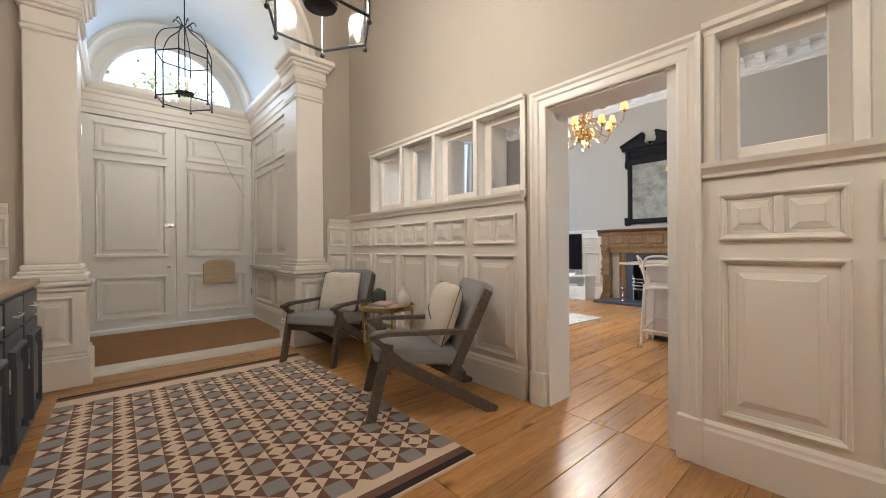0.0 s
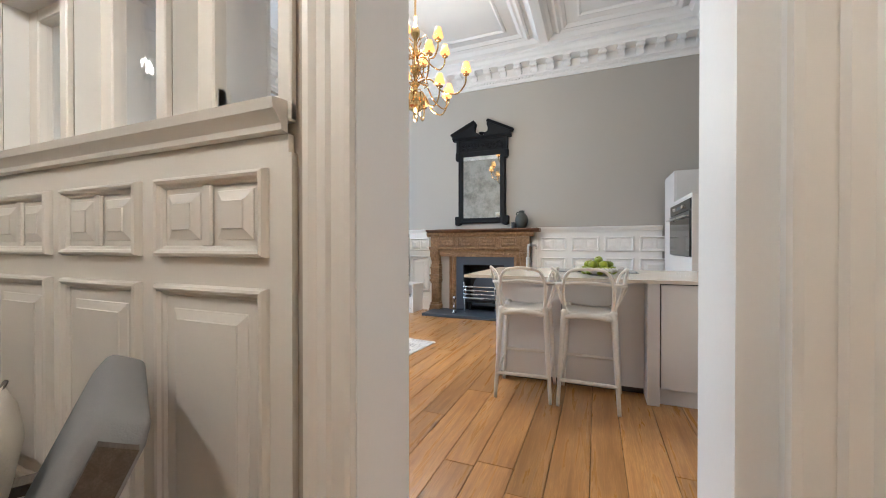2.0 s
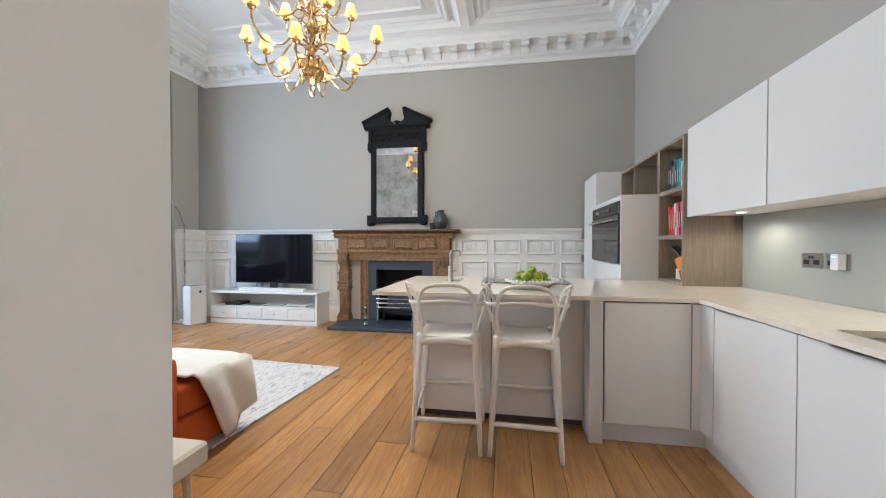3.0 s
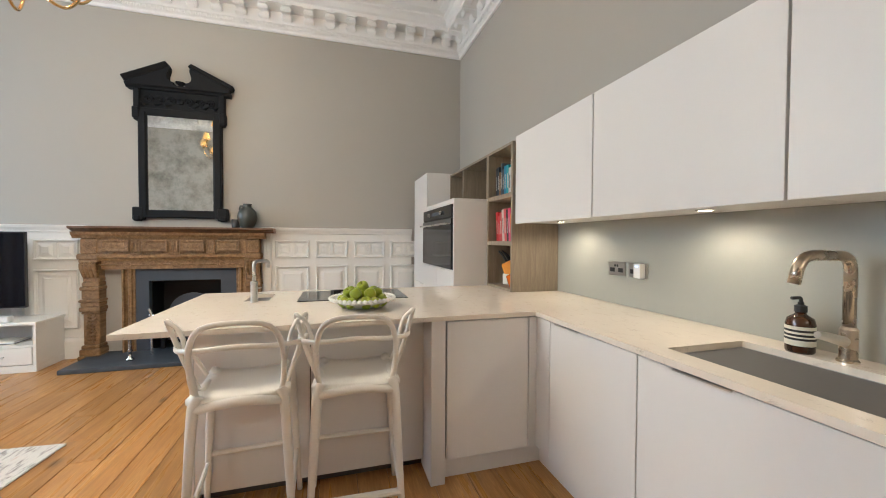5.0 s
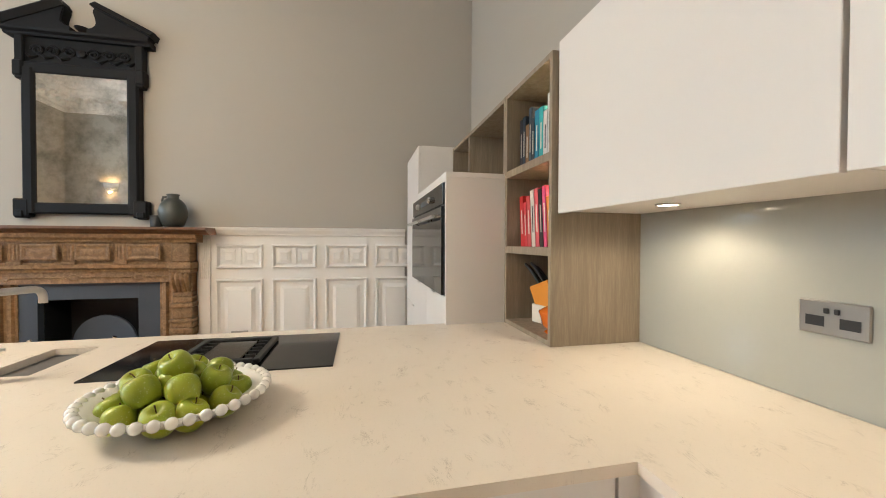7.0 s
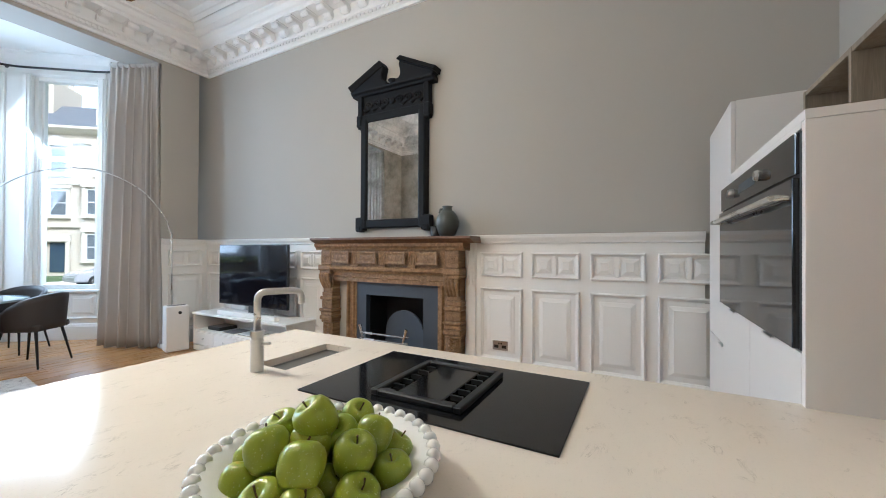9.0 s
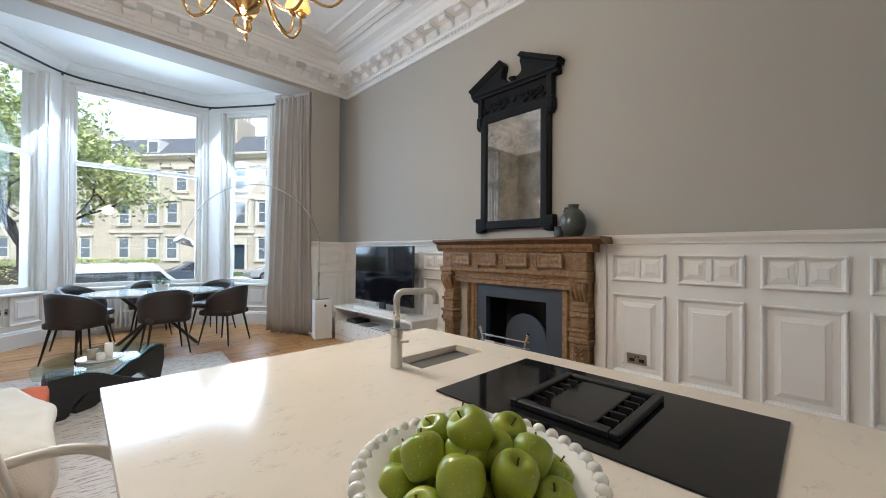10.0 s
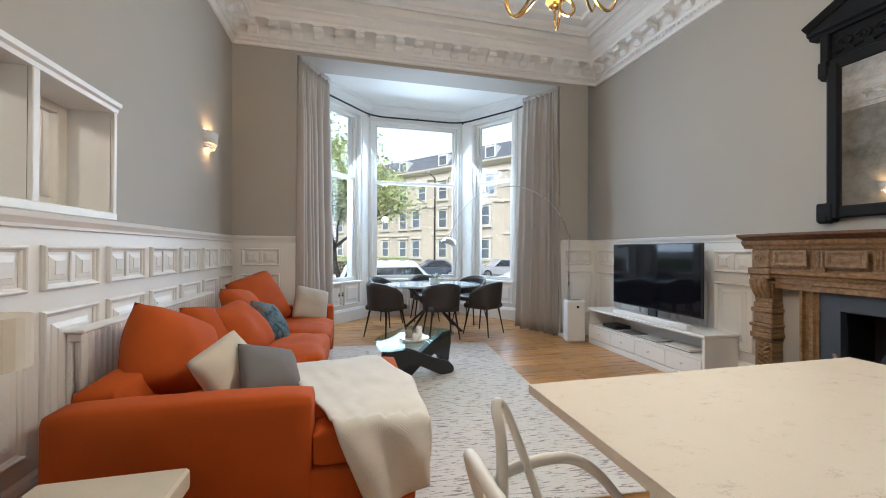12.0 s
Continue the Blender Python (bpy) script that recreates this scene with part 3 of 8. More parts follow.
for x0, x1 in ((1.765, 2.075), (-0.335, -0.025)):
    bm = bmesh.new()
    stack(bm, x0, x1, 5.11, 5.53, [(0.0, 0.24, 0.075), (0.24, 0.27, 0.06), (0.27, 0.78, 0.045), (0.78, 0.82, 0.065), (0.82, 0.86, 0.085), (0.86, 0.92, 0.055), (0.92, 0.95, 0.035), (0.95, 1.0, 0.02)])
    part("pedestal", bm, PAINT_HALL, arch)
    part("shaft", block(x0, x1, 5.11, 5.53, 1.0, 2.84, bevel=0.008), PAINT_HALL, arch)
    panel(arch, frame_of((x0 + 0.03, 5.065, 0), (1, 0, 0), (0, 1, 0)) @ pose(0.25, 0, 0, 0, 0, 180), 0, 0.25, 0.34, 0.74, PAINT_HALL)
    bm = bmesh.new()
    stack(bm, x0, x1, 5.11, 5.53, [(2.84, 2.88, 0.015), (2.88, 3.02, 0.008), (3.02, 3.05, 0.03), (3.05, 3.09, 0.045), (3.09, 3.19, 0.035), (3.19, 3.23, 0.06), (3.23, 3.27, 0.085), (3.27, 3.33, 0.115)])
    part("capital", bm, PAINT_HALL, arch)
# vestibule
VX0, VX1, VY = -0.20, 1.97, 7.69
vest = empty("wall_vestibule", None, "cream panelled vestibule with a plaster barrel vault", kind="structure")
part("side", block(VX0 - 0.3, VX0, 5.52, 8.1, 0, 4.9), PAINT_HALL, vest)
part("side", block(VX1, VX1 + 0.3, 5.52, 8.1, 0, 4.9), PAINT_HALL, vest)
bm = bmesh.new()
RV = (VX1 - VX0) / 2
VC = (VX0 + VX1) / 2
rings = [[bm.verts.new((VC + r * math.cos(math.pi * k / 32), y, SPRING + r * math.sin(math.pi * k / 32))) for k in range(33)] for y, r in ((5.5, RV), (VY + 0.3, RV), (VY + 0.3, RV + 0.05), (5.5, RV + 0.05))]
for a, b in zip(rings, rings[1:]):
    for j in range(32):
        bm.faces.new((a[j], a[j + 1], b[j + 1], b[j]))
part("vault", bm, PLASTER_WHITE, vest, smooth=True)
# end wall with the fanlight
bm = bmesh.new()
RF, ZF = 1.0, 3.40
rings = []
for y, r in ((VY, RV + 0.04), (VY, RF + 0.10), (VY - 0.03, RF + 0.09), (VY - 0.03, RF + 0.02), (VY, RF), (VY + 0.24, RF - 0.02), (VY + 0.24, 0.86), (VY + 0.20, 0.85), (VY + 0.20, 0.81), (VY + 0.30, 0.81)):
    rings.append([bm.verts.new((VC + r * math.cos(math.pi * k / 32), y, ZF + r * math.sin(math.pi * k / 32))) for k in range(33)])
for a, b in zip(rings, rings[1:]):
    for j in range(32):
        bm.faces.new((a[j], a[j + 1], b[j + 1], b[j]))
part("fanlight_surround", bm, PAINT_HALL, vest)
part("lintel", block(VX0, VX1, VY, VY + 0.3, 2.95, 3.40), PAINT_HALL, vest)
fan = empty("window_10", None, "half-round fanlight over the entrance doors", kind="structure")
bm = bmesh.new()
vs = [bm.verts.new((VC + 0.83 * math.cos(math.pi * k / 24), VY + 0.26, ZF + 0.83 * math.sin(math.pi * k / 24))) for k in range(25)]
bm.faces.new(vs)
p = part("pane", bm, GLASS, fan)
p.visible_shadow = False
part("sill", block(VX0, VX1, VY - 0.06, VY + 0.3, 3.37, 3.402, bevel=0.006), PAINT_HALL, fan)
ENT = [(0, 2.95), (0.035, 2.95), (0.04, 3.02), (0.055, 3.03), (0.06, 3.10), (0.075, 3.11), (0.075, 3.20), (0.10, 3.215), (0.11, 3.25), (0.14, 3.27), (0.17, 3.31), (0.18, 3.345), (0.18, 3.37), (0, 3.375)]
part("entablature", sweep(bmesh.new(), [(VX1, 5.53, 0), (VX1, VY, 0), (VX0, VY, 0), (VX0, 5.53, 0)], ENT), PAINT_HALL, vest)
for m, u0 in ((frame_of((VX1, 0, 0), (0, 1, 0), (-1, 0, 0)), 5.62), (frame_of((VX0, 0, 0), (0, -1, 0), (1, 0, 0)), -7.58)):
    for k in range(2):
        a = u0 + k * 1.0
        for z0, z1 in ((1.02, 2.30), (2.40, 2.85), (0.28, 0.74)):
            panel(vest, m, a, a + 0.92, z0, z1, PAINT_HALL)
    part("ledge", block(u0 - 0.08, u0 + 1.98, 0, 0.10, 0.80, 0.86, bevel=0.01), PAINT_HALL, vest, at=m)
    part("skirting", sweep(bmesh.new(), [(u0 - 0.08, 0, 0), (u0 + 2.0, 0, 0)], [(-s, z) for s, z in BASE]), PAINT_HALL, vest, at=m)

CHROME = surface("brushed_steel", (0.62, 0.61, 0.59), 0.28, 1.0, vary=0.08, scale=6, grain=160, relief=0.03)
BLACK_METAL = surface("blackened_metal", (0.025, 0.024, 0.024), 0.42, 0.6)
DOORPAINT = surface("off_white_door_paint", (0.79, 0.76, 0.70), 0.36, vary=0.06, scale=1.5, grain=90, relief=0.05)
HD = frame_of((0, VY, 0), (-1, 0, 0), (0, -1, 0))
for n, (x0, x1, hinge) in enumerate(((-0.145, 0.885, -0.145), (0.89, 1.94, 1.94))):
    leaf = empty("door_%d" % (n + 2), HD, "tall off-white panelled entrance door leaf, closed", kind="structure")
    u0, u1 = -x1, -x0
    part("leaf", block(u0, u1, -0.06, 0.0, 0.02, 2.94, bevel=0.004), DOORPAINT, leaf)
    for z0, z1 in ((2.47, 2.86), (1.02, 2.37), (0.15, 0.74)):
        panel(leaf, pose(0, 0, 0), u0 + 0.12, u1 - 0.14, z0, z1, DOORPAINT)
        for zz in (z0 - 0.012, z1 - 0.034):
            part("mould", block(u0 + 0.105, u1 - 0.125, 0.0, 0.046, zz, zz + 0.046, bevel=0.014, seg=2), DOORPAINT, leaf)
    hu = u0 + 0.015 if n else u1 - 0.015
    for z in (0.35, 1.45, 2.65):
        part("hinge", tube(bmesh.new(), [(hu, 0.005, z), (hu, 0.005, z + 0.11)], 0.009), CHROME, leaf)
    if n == 0:
        bm = block(u0 + 0.01, u0 + 0.15, 0.0, 0.035, 1.44, 1.50, bevel=0.008)
        lathe(bm, [(0.025, 0), (0.028, 0.02), (0.02, 0.045)], 12, Matrix.Translation((u0 + 0.05, 0.035, 1.47)) @ pose(0, 0, 0, -90))
        part("lock", bm, CHROME, leaf)
        part("knob", lathe(bmesh.new(), [(0.02, 0), (0.008, 0.005), (0.008, 0.03), (0.025, 0.045), (0.022, 0.06), (0.0, 0.065)], 14, Matrix.Translation((u0 + 0.09, 0, 0.86)) @ pose(0, 0, 0, -90)), CHROME, leaf)
    else:
        part("chain", tube(bmesh.new(), [(u0 + 0.55, 0.01, 2.86), (u0 + 0.35, 0.06, 2.4), (u0 + 0.10, 0.03, 1.95)], 0.006), CHROME, leaf)
part("frame", block(VX0, -0.15, VY - 0.03, VY + 0.1, 0, 2.95), PAINT_HALL, vest)
part("frame", block(1.945, VX1, VY - 0.03, VY + 0.1, 0, 2.95), PAINT_HALL, vest)
BIRCH = wood("pale_birch", (0.42, 0.31, 0.19), (0.60, 0.47, 0.31), 0, 0.5, 0)
bin_ = empty("letter_basket", HD @ pose(-1.655, 0, 0.59), "pale wooden letter basket fixed to the entrance door", "letter basket")
part("front", prism(bmesh.new(), [(0, 0), (0.43, 0), (0.43, 0.30), (0.40, 0.34), (0.32, 0.36), (0.11, 0.36), (0.03, 0.34), (0, 0.30)], 0.10, 0.112), BIRCH, bin_)
part("side_panel", block(0, 0.012, 0.02, 0.10, 0, 0.30), BIRCH, bin_)
part("side_panel", block(0.418, 0.43, 0.02, 0.10, 0, 0.30), BIRCH, bin_)
part("base", block(0.012, 0.418, 0.02, 0.10, 0, 0.012), BIRCH, bin_)
COIR = surface("brown_coir", (0.33, 0.18, 0.075), 0.95, vary=0.3, scale=9, grain=260, relief=0.8)
tagged(part("floor_vestibule", block(VX0, VX1, 5.25, 8.0, -0.06, 0.0), STONE_STEP), "pale stone threshold of the vestibule", kind="structure")
tagged(part("doormat", block(-0.10, 1.88, 5.56, 7.32, 0.0, 0.012, bevel=0.004), COIR), "wide brown coir doormat set in the vestibule floor", "doormat")
tagged(part("threshold", block(-0.03, 1.77, 5.27, 5.52, 0.0, 0.035, bevel=0.006), PAINT_HALL), "pale painted threshold strip", kind="structure")
wainscot("wainscot_hall_front", HALL_F, [(-2.42, -2.17)], PAINT_HALL, "cream painted fielded dado panelling", rails=[(-2.45, -2.16)], top=(1.135, 1.365), bottom=(0.275, 1.055), board=True)
wainscot("wainscot_hall_front", HALL_F, [(0.42, 0.70)], PAINT_HALL, "cream painted fielded dado panelling", rails=[(0.42, 0.74)], top=(1.135, 1.365), bottom=(0.275, 1.055))
wainscot("wainscot_hall_west", frame_of((-0.75, 0, 0), (0, -1, 0), (1, 0, 0)), [(-5.0 + 0.525 * k, -4.56 + 0.525 * k) for k in range(12)], PAINT_HALL, "cream painted fielded dado panelling", rails=[(-5.19, 1.6)], top=(1.135, 1.365), bottom=(0.275, 1.055))

# ---- the fireplace ----
CARVED = wood("carved_brown_oak", (0.145, 0.078, 0.030), (0.41, 0.25, 0.118), 1, 0.48, 0.0, 2.0)
CARVED_TOP = wood("dark_oak_shelf", (0.09, 0.042, 0.02), (0.22, 0.11, 0.05), 1, 0.35, 0.0, 2.0)
SLATE = surface("blue_grey_slate", (0.050, 0.062, 0.080), 0.45, vary=0.2, scale=5)
CAST = surface("black_cast_iron", (0.018, 0.018, 0.019), 0.5, 0.5)
POLISHED = surface("polished_steel", (0.55, 0.55, 0.56), 0.25, 1.0)
# local: u along the wall (y), w out of the wall
fire = empty("fireplace", FIRE, "carved brown oak chimneypiece with blue-grey slate slips", "fireplace")
Y0, Y1 = 2.75, 4.53
part("mantel_shelf", sweep(bmesh.new(), [(2.59, 0, 0), (4.56, 0, 0)], [(0, 1.40), (0.28, 1.40), (0.30, 1.41), (0.35, 1.425), (0.385, 1.44), (0.385, 1.46), (0, 1.46)]), CARVED_TOP, fire)
part("crown_moulding", sweep(bmesh.new(), [(Y0 - 0.05, 0, 0), (Y1 + 0.05, 0, 0)], [(0, 1.33), (0.23, 1.33), (0.24, 1.35), (0.27, 1.37), (0.28, 1.40), (0, 1.40)]), CARVED, fire)
part("frieze", block(Y0 + 0.16, Y1 - 0.16, 0, 0.20, 1.16, 1.33), CARVED, fire)
part("frieze_rail", sweep(bmesh.new(), [(Y0 + 0.16, 0, 0), (Y1 - 0.16, 0, 0)], [(0, 1.08), (0.19, 1.08), (0.20, 1.10), (0.235, 1.115), (0.24, 1.14), (0.215, 1.16), (0, 1.16)]), CARVED, fire)
span = (Y1 - Y0 - 0.32) / 4
for k in range(4):
    a = Y0 + 0.16 + k * span
    panel(fire, pose(0, 0.20, 0), a + 0.06, a + span - 0.06, 1.185, 1.315, CARVED, name="frieze_panel")
    if k:
        bm = block(a - 0.045, a + 0.045, 0.20, 0.235, 1.17, 1.32, bevel=0.004)
        for q in (-0.028, 0.0, 0.028):
            tube(bm, [(a + q, 0.236, 1.185), (a + q, 0.236, 1.31)], 0.010, 6)
        box(bm, a - 0.05, a + 0.05, 0.20, 0.245, 1.145, 1.17, bevel=0.004)
        part("triglyph", bm, CARVED, fire)
part("carved_band", block(Y0 + 0.18, Y1 - 0.18, 0, 0.165, 0.985, 1.08), CARVED, fire)
for k in range(3):
    c = Y0 + 0.18 + (Y1 - Y0 - 0.36) * (k + 0.5) / 3
    bm = bmesh.new()
    tube(bm, [(c + 0.035 * math.cos(q), 0.168, 1.035 + 0.022 * math.sin(q)) for q in [math.tau * i / 16 for i in range(16)]], 0.007, 6, closed=True)
    for s in (-1, 1):
        tube(bm, [(c + s * 0.05, 0.168, 1.035), (c + s * 0.26, 0.168, 1.035)], [0.018, 0.012], 6, flat=0.6)
        lathe(bm, [(0.012, 0), (0.012, 0.006), (0.0, 0.012)], 8, Matrix.Translation((c + s * 0.055, 0.165, 1.035)) @ pose(0, 0, 0, -90))
    part("cartouche", bm, CARVED, fire)
for x0, x1 in ((Y0, Y0 + 0.17), (Y1 - 0.17, Y1)):
    pier = part("pier", block(x0 + 0.02, x1 - 0.02, 0, 0.14, 0.0, 1.33), CARVED, fire)
    stackw = [(0.0, 0.05, 0.03, 0.24), (0.05, 0.12, 0.02, 0.225), (0.12, 0.16, 0.01, 0.20), (0.16, 0.50, 0.0, 0.165), (0.50, 0.53, 0.01, 0.19), (0.53, 0.58, 0.02, 0.215), (0.58, 0.63, 0.012, 0.20), (0.63, 0.66, 0.022, 0.225),
              (0.66, 0.76, 0.006, 0.185), (0.76, 0.80, 0.016, 0.21), (0.80, 0.85, 0.005, 0.18), (0.85, 0.90, 0.0, 0.165), (1.06, 1.10, 0.01, 0.235), (1.10, 1.16, 0.02, 0.25), (1.16, 1.33, 0.0, 0.215)]
    for z0, z1, s, w in stackw:
        part("course", block(x0 - s + 0.01, x1 + s - 0.01, 0.0, w, z0, z1, bevel=min(0.010, (z1 - z0) * 0.35)), CARVED, pier)
    bm = bmesh.new()
    for q in range(4):
        c = x0 + 0.03 + q * (x1 - x0 - 0.06) / 3
        tube(bm, [(c, 0.17, 0.90), (c, 0.19, 0.93), (c, 0.215, 0.97), (c, 0.24, 1.02), (c, 0.245, 1.05), (c, 0.225, 1.065)], [0.014, 0.018, 0.022, 0.024, 0.022, 0.012], 8)
    part("console", bm, CARVED, pier)
    bm = bmesh.new()
    cx = (x0 + x1) / 2
    for r0 in (0.045, 0.027):
        tube(bm, [(cx + r0 * math.cos(math.tau * i / 20), 0.217, 1.245 + r0 * math.sin(math.tau * i / 20)) for i in range(20)], 0.006, 6, closed=True)
    lathe(bm, [(0.014, 0), (0.012, 0.01), (0.0, 0.016)], 10, Matrix.Translation((cx, 0.213, 1.245)) @ pose(0, 0, 0, -90))
    part("roundel", bm, CARVED, pier)
    bm = bmesh.new()
    rl = random.Random(int(x0 * 100))
    for i in range(16):
        zz = 0.19 + 0.29 * i / 15
        s = 1 if i % 2 else -1
        tube(bm, [(cx, 0.165, zz), (cx + s * 0.03, 0.185, zz + 0.02), (cx + s * rl.uniform(0.035, 0.055), 0.175, zz + rl.uniform(0.0, 0.05))], [0.008, 0.014, 0.004], 6)
    part("carving", bm, CARVED, pier)
ins = [(0, 0), (0.10, 0), (0.10, 0.02), (0.125, 0.03), (0.13, 0.055), (0.10, 0.07), (0.10, 0.095), (0.14, 0.10), (0.145, 0.115), (0, 0.115)]
bm = bmesh.new()
rings = []
for x, z, dx, dz in ((3.03, 0, -1, 0), (3.03, 0.985, -1, 1), (4.06, 0.985, 1, 1), (4.06, 0, 1, 0)):
    rings.append([bm.verts.new((x + dx * q, h, z + (dz * q if dz else 0))) for h, q in ins])
for a, b in zip(rings, rings[1:]):
    for j in range(len(ins)):
        bm.faces.new((a[j], a[(j + 1) % len(ins)], b[(j + 1) % len(ins)], b[j]))
part("inner_moulding", bm, CARVED, fire)
for q in ((3.03, 3.20, 0.0, 0.985), (3.93, 4.06, 0.0, 0.985), (3.20, 3.93, 0.845, 0.985)):
    part("slate_slip", block(q[0], q[1], 0, 0.09, q[2], q[3], bevel=0.001), SLATE, fire)
bm = block(3.15, 3.98, -0.31, -0.30, 0.0, 0.9)
for q in ((3.19, 3.205, -0.30, 0.0, 0.0, 0.845), (3.925, 3.94, -0.30, 0.0, 0.0, 0.845), (3.205, 3.925, -0.30, 0.0, 0.83, 0.845), (3.205, 3.925, -0.30, 0.0, 0.0, 0.02)):
    box(bm, *q)
part("firebox", bm, CAST, fire)
bm = bmesh.new()
prism(bm, [(3.30, 0.10)] + [(3.565 + 0.25 * math.cos(math.pi * (1 - k / 16)), 0.42 + 0.25 * math.sin(math.pi * (1 - k / 16))) for k in range(17)] + [(3.83, 0.10)], -0.16, -0.13, 0.004)
part("fireback", bm, surface("grey_iron_fireback", (0.085, 0.10, 0.125), 0.5, 0.3), fire)
for ob in fire.children_recursive:
    for v in ob.data.vertices:
        if v.co.y > 0 and ob.name.split(".")[0] not in ("firebox", "fireback"):
            v.co.y *= 0.76
hearth = tagged(part("hearth", block(2.62, 4.47, -0.02, 0.64, 0.0, 0.045, bevel=0.006), SLATE, at=FIRE), "dark slate hearth slab on the oak floor", "hearth")
grate = empty("fire_grate", FIRE @ pose(3.565, -0.06, 0.045) @ Matrix.Diagonal((1, 1, 1.28, 1)), "polished steel fire basket standing in the hearth", "fire grate")
part("bed", block(-0.26, 0.26, 0.05, 0.30, 0.13, 0.16, bevel=0.006), CAST, grate)
for z in (0.19, 0.24, 0.29, 0.34):
    part("bar", tube(bmesh.new(), [(-0.30, 0.30, z), (-0.24, 0.33, z), (0.24, 0.33, z), (0.30, 0.30, z)], 0.009, 8), POLISHED, grate)
for s in (-1, 1):
    part("upright", tube(bmesh.new(), [(s * 0.27, 0.32, 0.0), (s * 0.27, 0.32, 0.20), (s * 0.25, 0.32, 0.30), (s * 0.29, 0.32, 0.40)], [0.014, 0.010, 0.012, 0.016], 8), POLISHED, grate)
    part("leg", block(s * 0.25 - 0.02, s * 0.25 + 0.02, 0.06, 0.10, 0.0, 0.14), CAST, grate)
bm = lathe(bmesh.new(), [(0.035, 0), (0.04, 0.015), (0.018, 0.03), (0.014, 0.08), (0.026, 0.10), (0.014, 0.12), (0.014, 0.22), (0.028, 0.245), (0.02, 0.28), (0.0, 0.29)], 14)
dog = tagged(part("andiron", bm, POLISHED, smooth=True, at=FIRE @ pose(3.96, 0.44, 0.045)), "turned polished steel andiron on the slate hearth", "andiron", "andirons")
copy_thing(dog, FIRE @ pose(3.17, 0.44, 0.045))

# ---- the overmantel mirror ----
EBONY = surface("black_stained_carved_wood", (0.008, 0.0085, 0.010), 0.6, vary=0.25, scale=5, spec=0.2)
m_, n_, l_, b_ = nodes("aged_mirror_glass")
v_ = coords(n_, l_)
fox = noise_of(n_, l_, v_, 4.5, 5, 0.7)
l_.new(ramp(n_, l_, fox, (0.40, (0.82, 0.82, 0.79)), (0.66, (0.42, 0.43, 0.41))), b_.inputs["Base Color"])
l_.new(ramp(n_, l_, fox, (0.42, 0.004), (0.72, 0.09)), b_.inputs["Roughness"])
b_.inputs["Metallic"].default_value = 1.0
AGED = m_
mirror = empty("wall_mirror", FIRE @ pose(3.60, 0, 1.47) @ Matrix.Diagonal((0.968, 1, 1, 1)), "tall black carved wooden mirror with broken pediment above the mantel", "mirror")
part("glass", block(-0.35, 0.35, 0.05, 0.062, 0.185, 1.26), AGED, mirror)
part("backboard", block(-0.42, 0.42, 0.0, 0.045, 0.12, 1.60), EBONY, mirror)
for s in (-1, 1):
    part("stile", sweep(bmesh.new(), [(s * 0.395, 0, 0.10), (s * 0.395, 0, 1.30)], [(-0.055, 0.0), (-0.055, 0.07), (-0.035, 0.085), (0.035, 0.085), (0.055, 0.07), (0.055, 0.0)], up=Vector((0, 1, 0))), EBONY, mirror)
    bm = block(s * 0.46 - 0.07, s * 0.46 + 0.07, 0.0, 0.09, 0.07, 0.22, bevel=0.012)
    box(bm, s * 0.47 - 0.045, s * 0.47 + 0.045, 0.0, 0.10, 0.06, 0.13, bevel=0.015)
    part("ear", bm, EBONY, mirror)
    bm = block(s * 0.46 - 0.04, s * 0.46 + 0.04, 0.0, 0.085, 1.20, 1.60, bevel=0.01)
    box(bm, s * 0.47 - 0.045, s * 0.47 + 0.045, 0.0, 0.095, 1.22, 1.36, bevel=0.012)
    part("upper_ear", bm, EBONY, mirror)
    # one raking half of the pediment, curling in at the gap
    o = [(s * 0.60, 1.70), (s * 0.57, 1.66), (s * 0.50, 1.635), (s * 0.06, 1.635), (s * 0.055, 1.70), (s * 0.10, 1.715), (s * 0.125, 1.75), (s * 0.12, 1.80), (s * 0.10, 1.87), (s * 0.125, 1.925)]
    part("pediment", prism(bmesh.new(), o, 0.0, 0.10, 0.008), EBONY, mirror)
    part("raking_cornice", sweep(bmesh.new(), [(s * 0.61, 0, 1.695), (s * 0.115, 0, 1.925)], [(-0.035, 0), (-0.035, 0.11), (-0.012, 0.125), (0.012, 0.14), (0.022, 0.14), (0.022, 0)], up=Vector((0, 1, 0))), EBONY, mirror)
part("bottom_rail", block(-0.40, 0.40, 0.0, 0.075, 0.10, 0.19, bevel=0.012), EBONY, mirror)
part("top_rail", block(-0.44, 0.44, 0.0, 0.075, 1.26, 1.36, bevel=0.01), EBONY, mirror)
part("frieze", block(-0.44, 0.44, 0.0, 0.055, 1.36, 1.60), EBONY, mirror)
part("cornice", sweep(bmesh.new(), [(-0.58, 0, 0), (0.58, 0, 0)], [(0, 1.59), (0.09, 1.59), (0.10, 1.61), (0.125, 1.625), (0.13, 1.645), (0, 1.645)]), EBONY, mirror)
for s in (-1, 1):
    for k in range(3):
        c = s * (0.09 + 0.115 * k)
        part("scroll", tube(bmesh.new(), [(c + 0.05 * (1 - i / 22) * math.cos(s * i * 0.55), 0.06, 1.475 + 0.05 * (1 - i / 22) * math.sin(i * 0.55)) for i in range(20)], 0.012, 6), EBONY, mirror)
        part("leaf", tube(bmesh.new(), [(c, 0.058, 1.42), (c + s * 0.05, 0.068, 1.40), (c + s * 0.10, 0.058, 1.44)], [0.008, 0.016, 0.006], 6), EBONY, mirror)
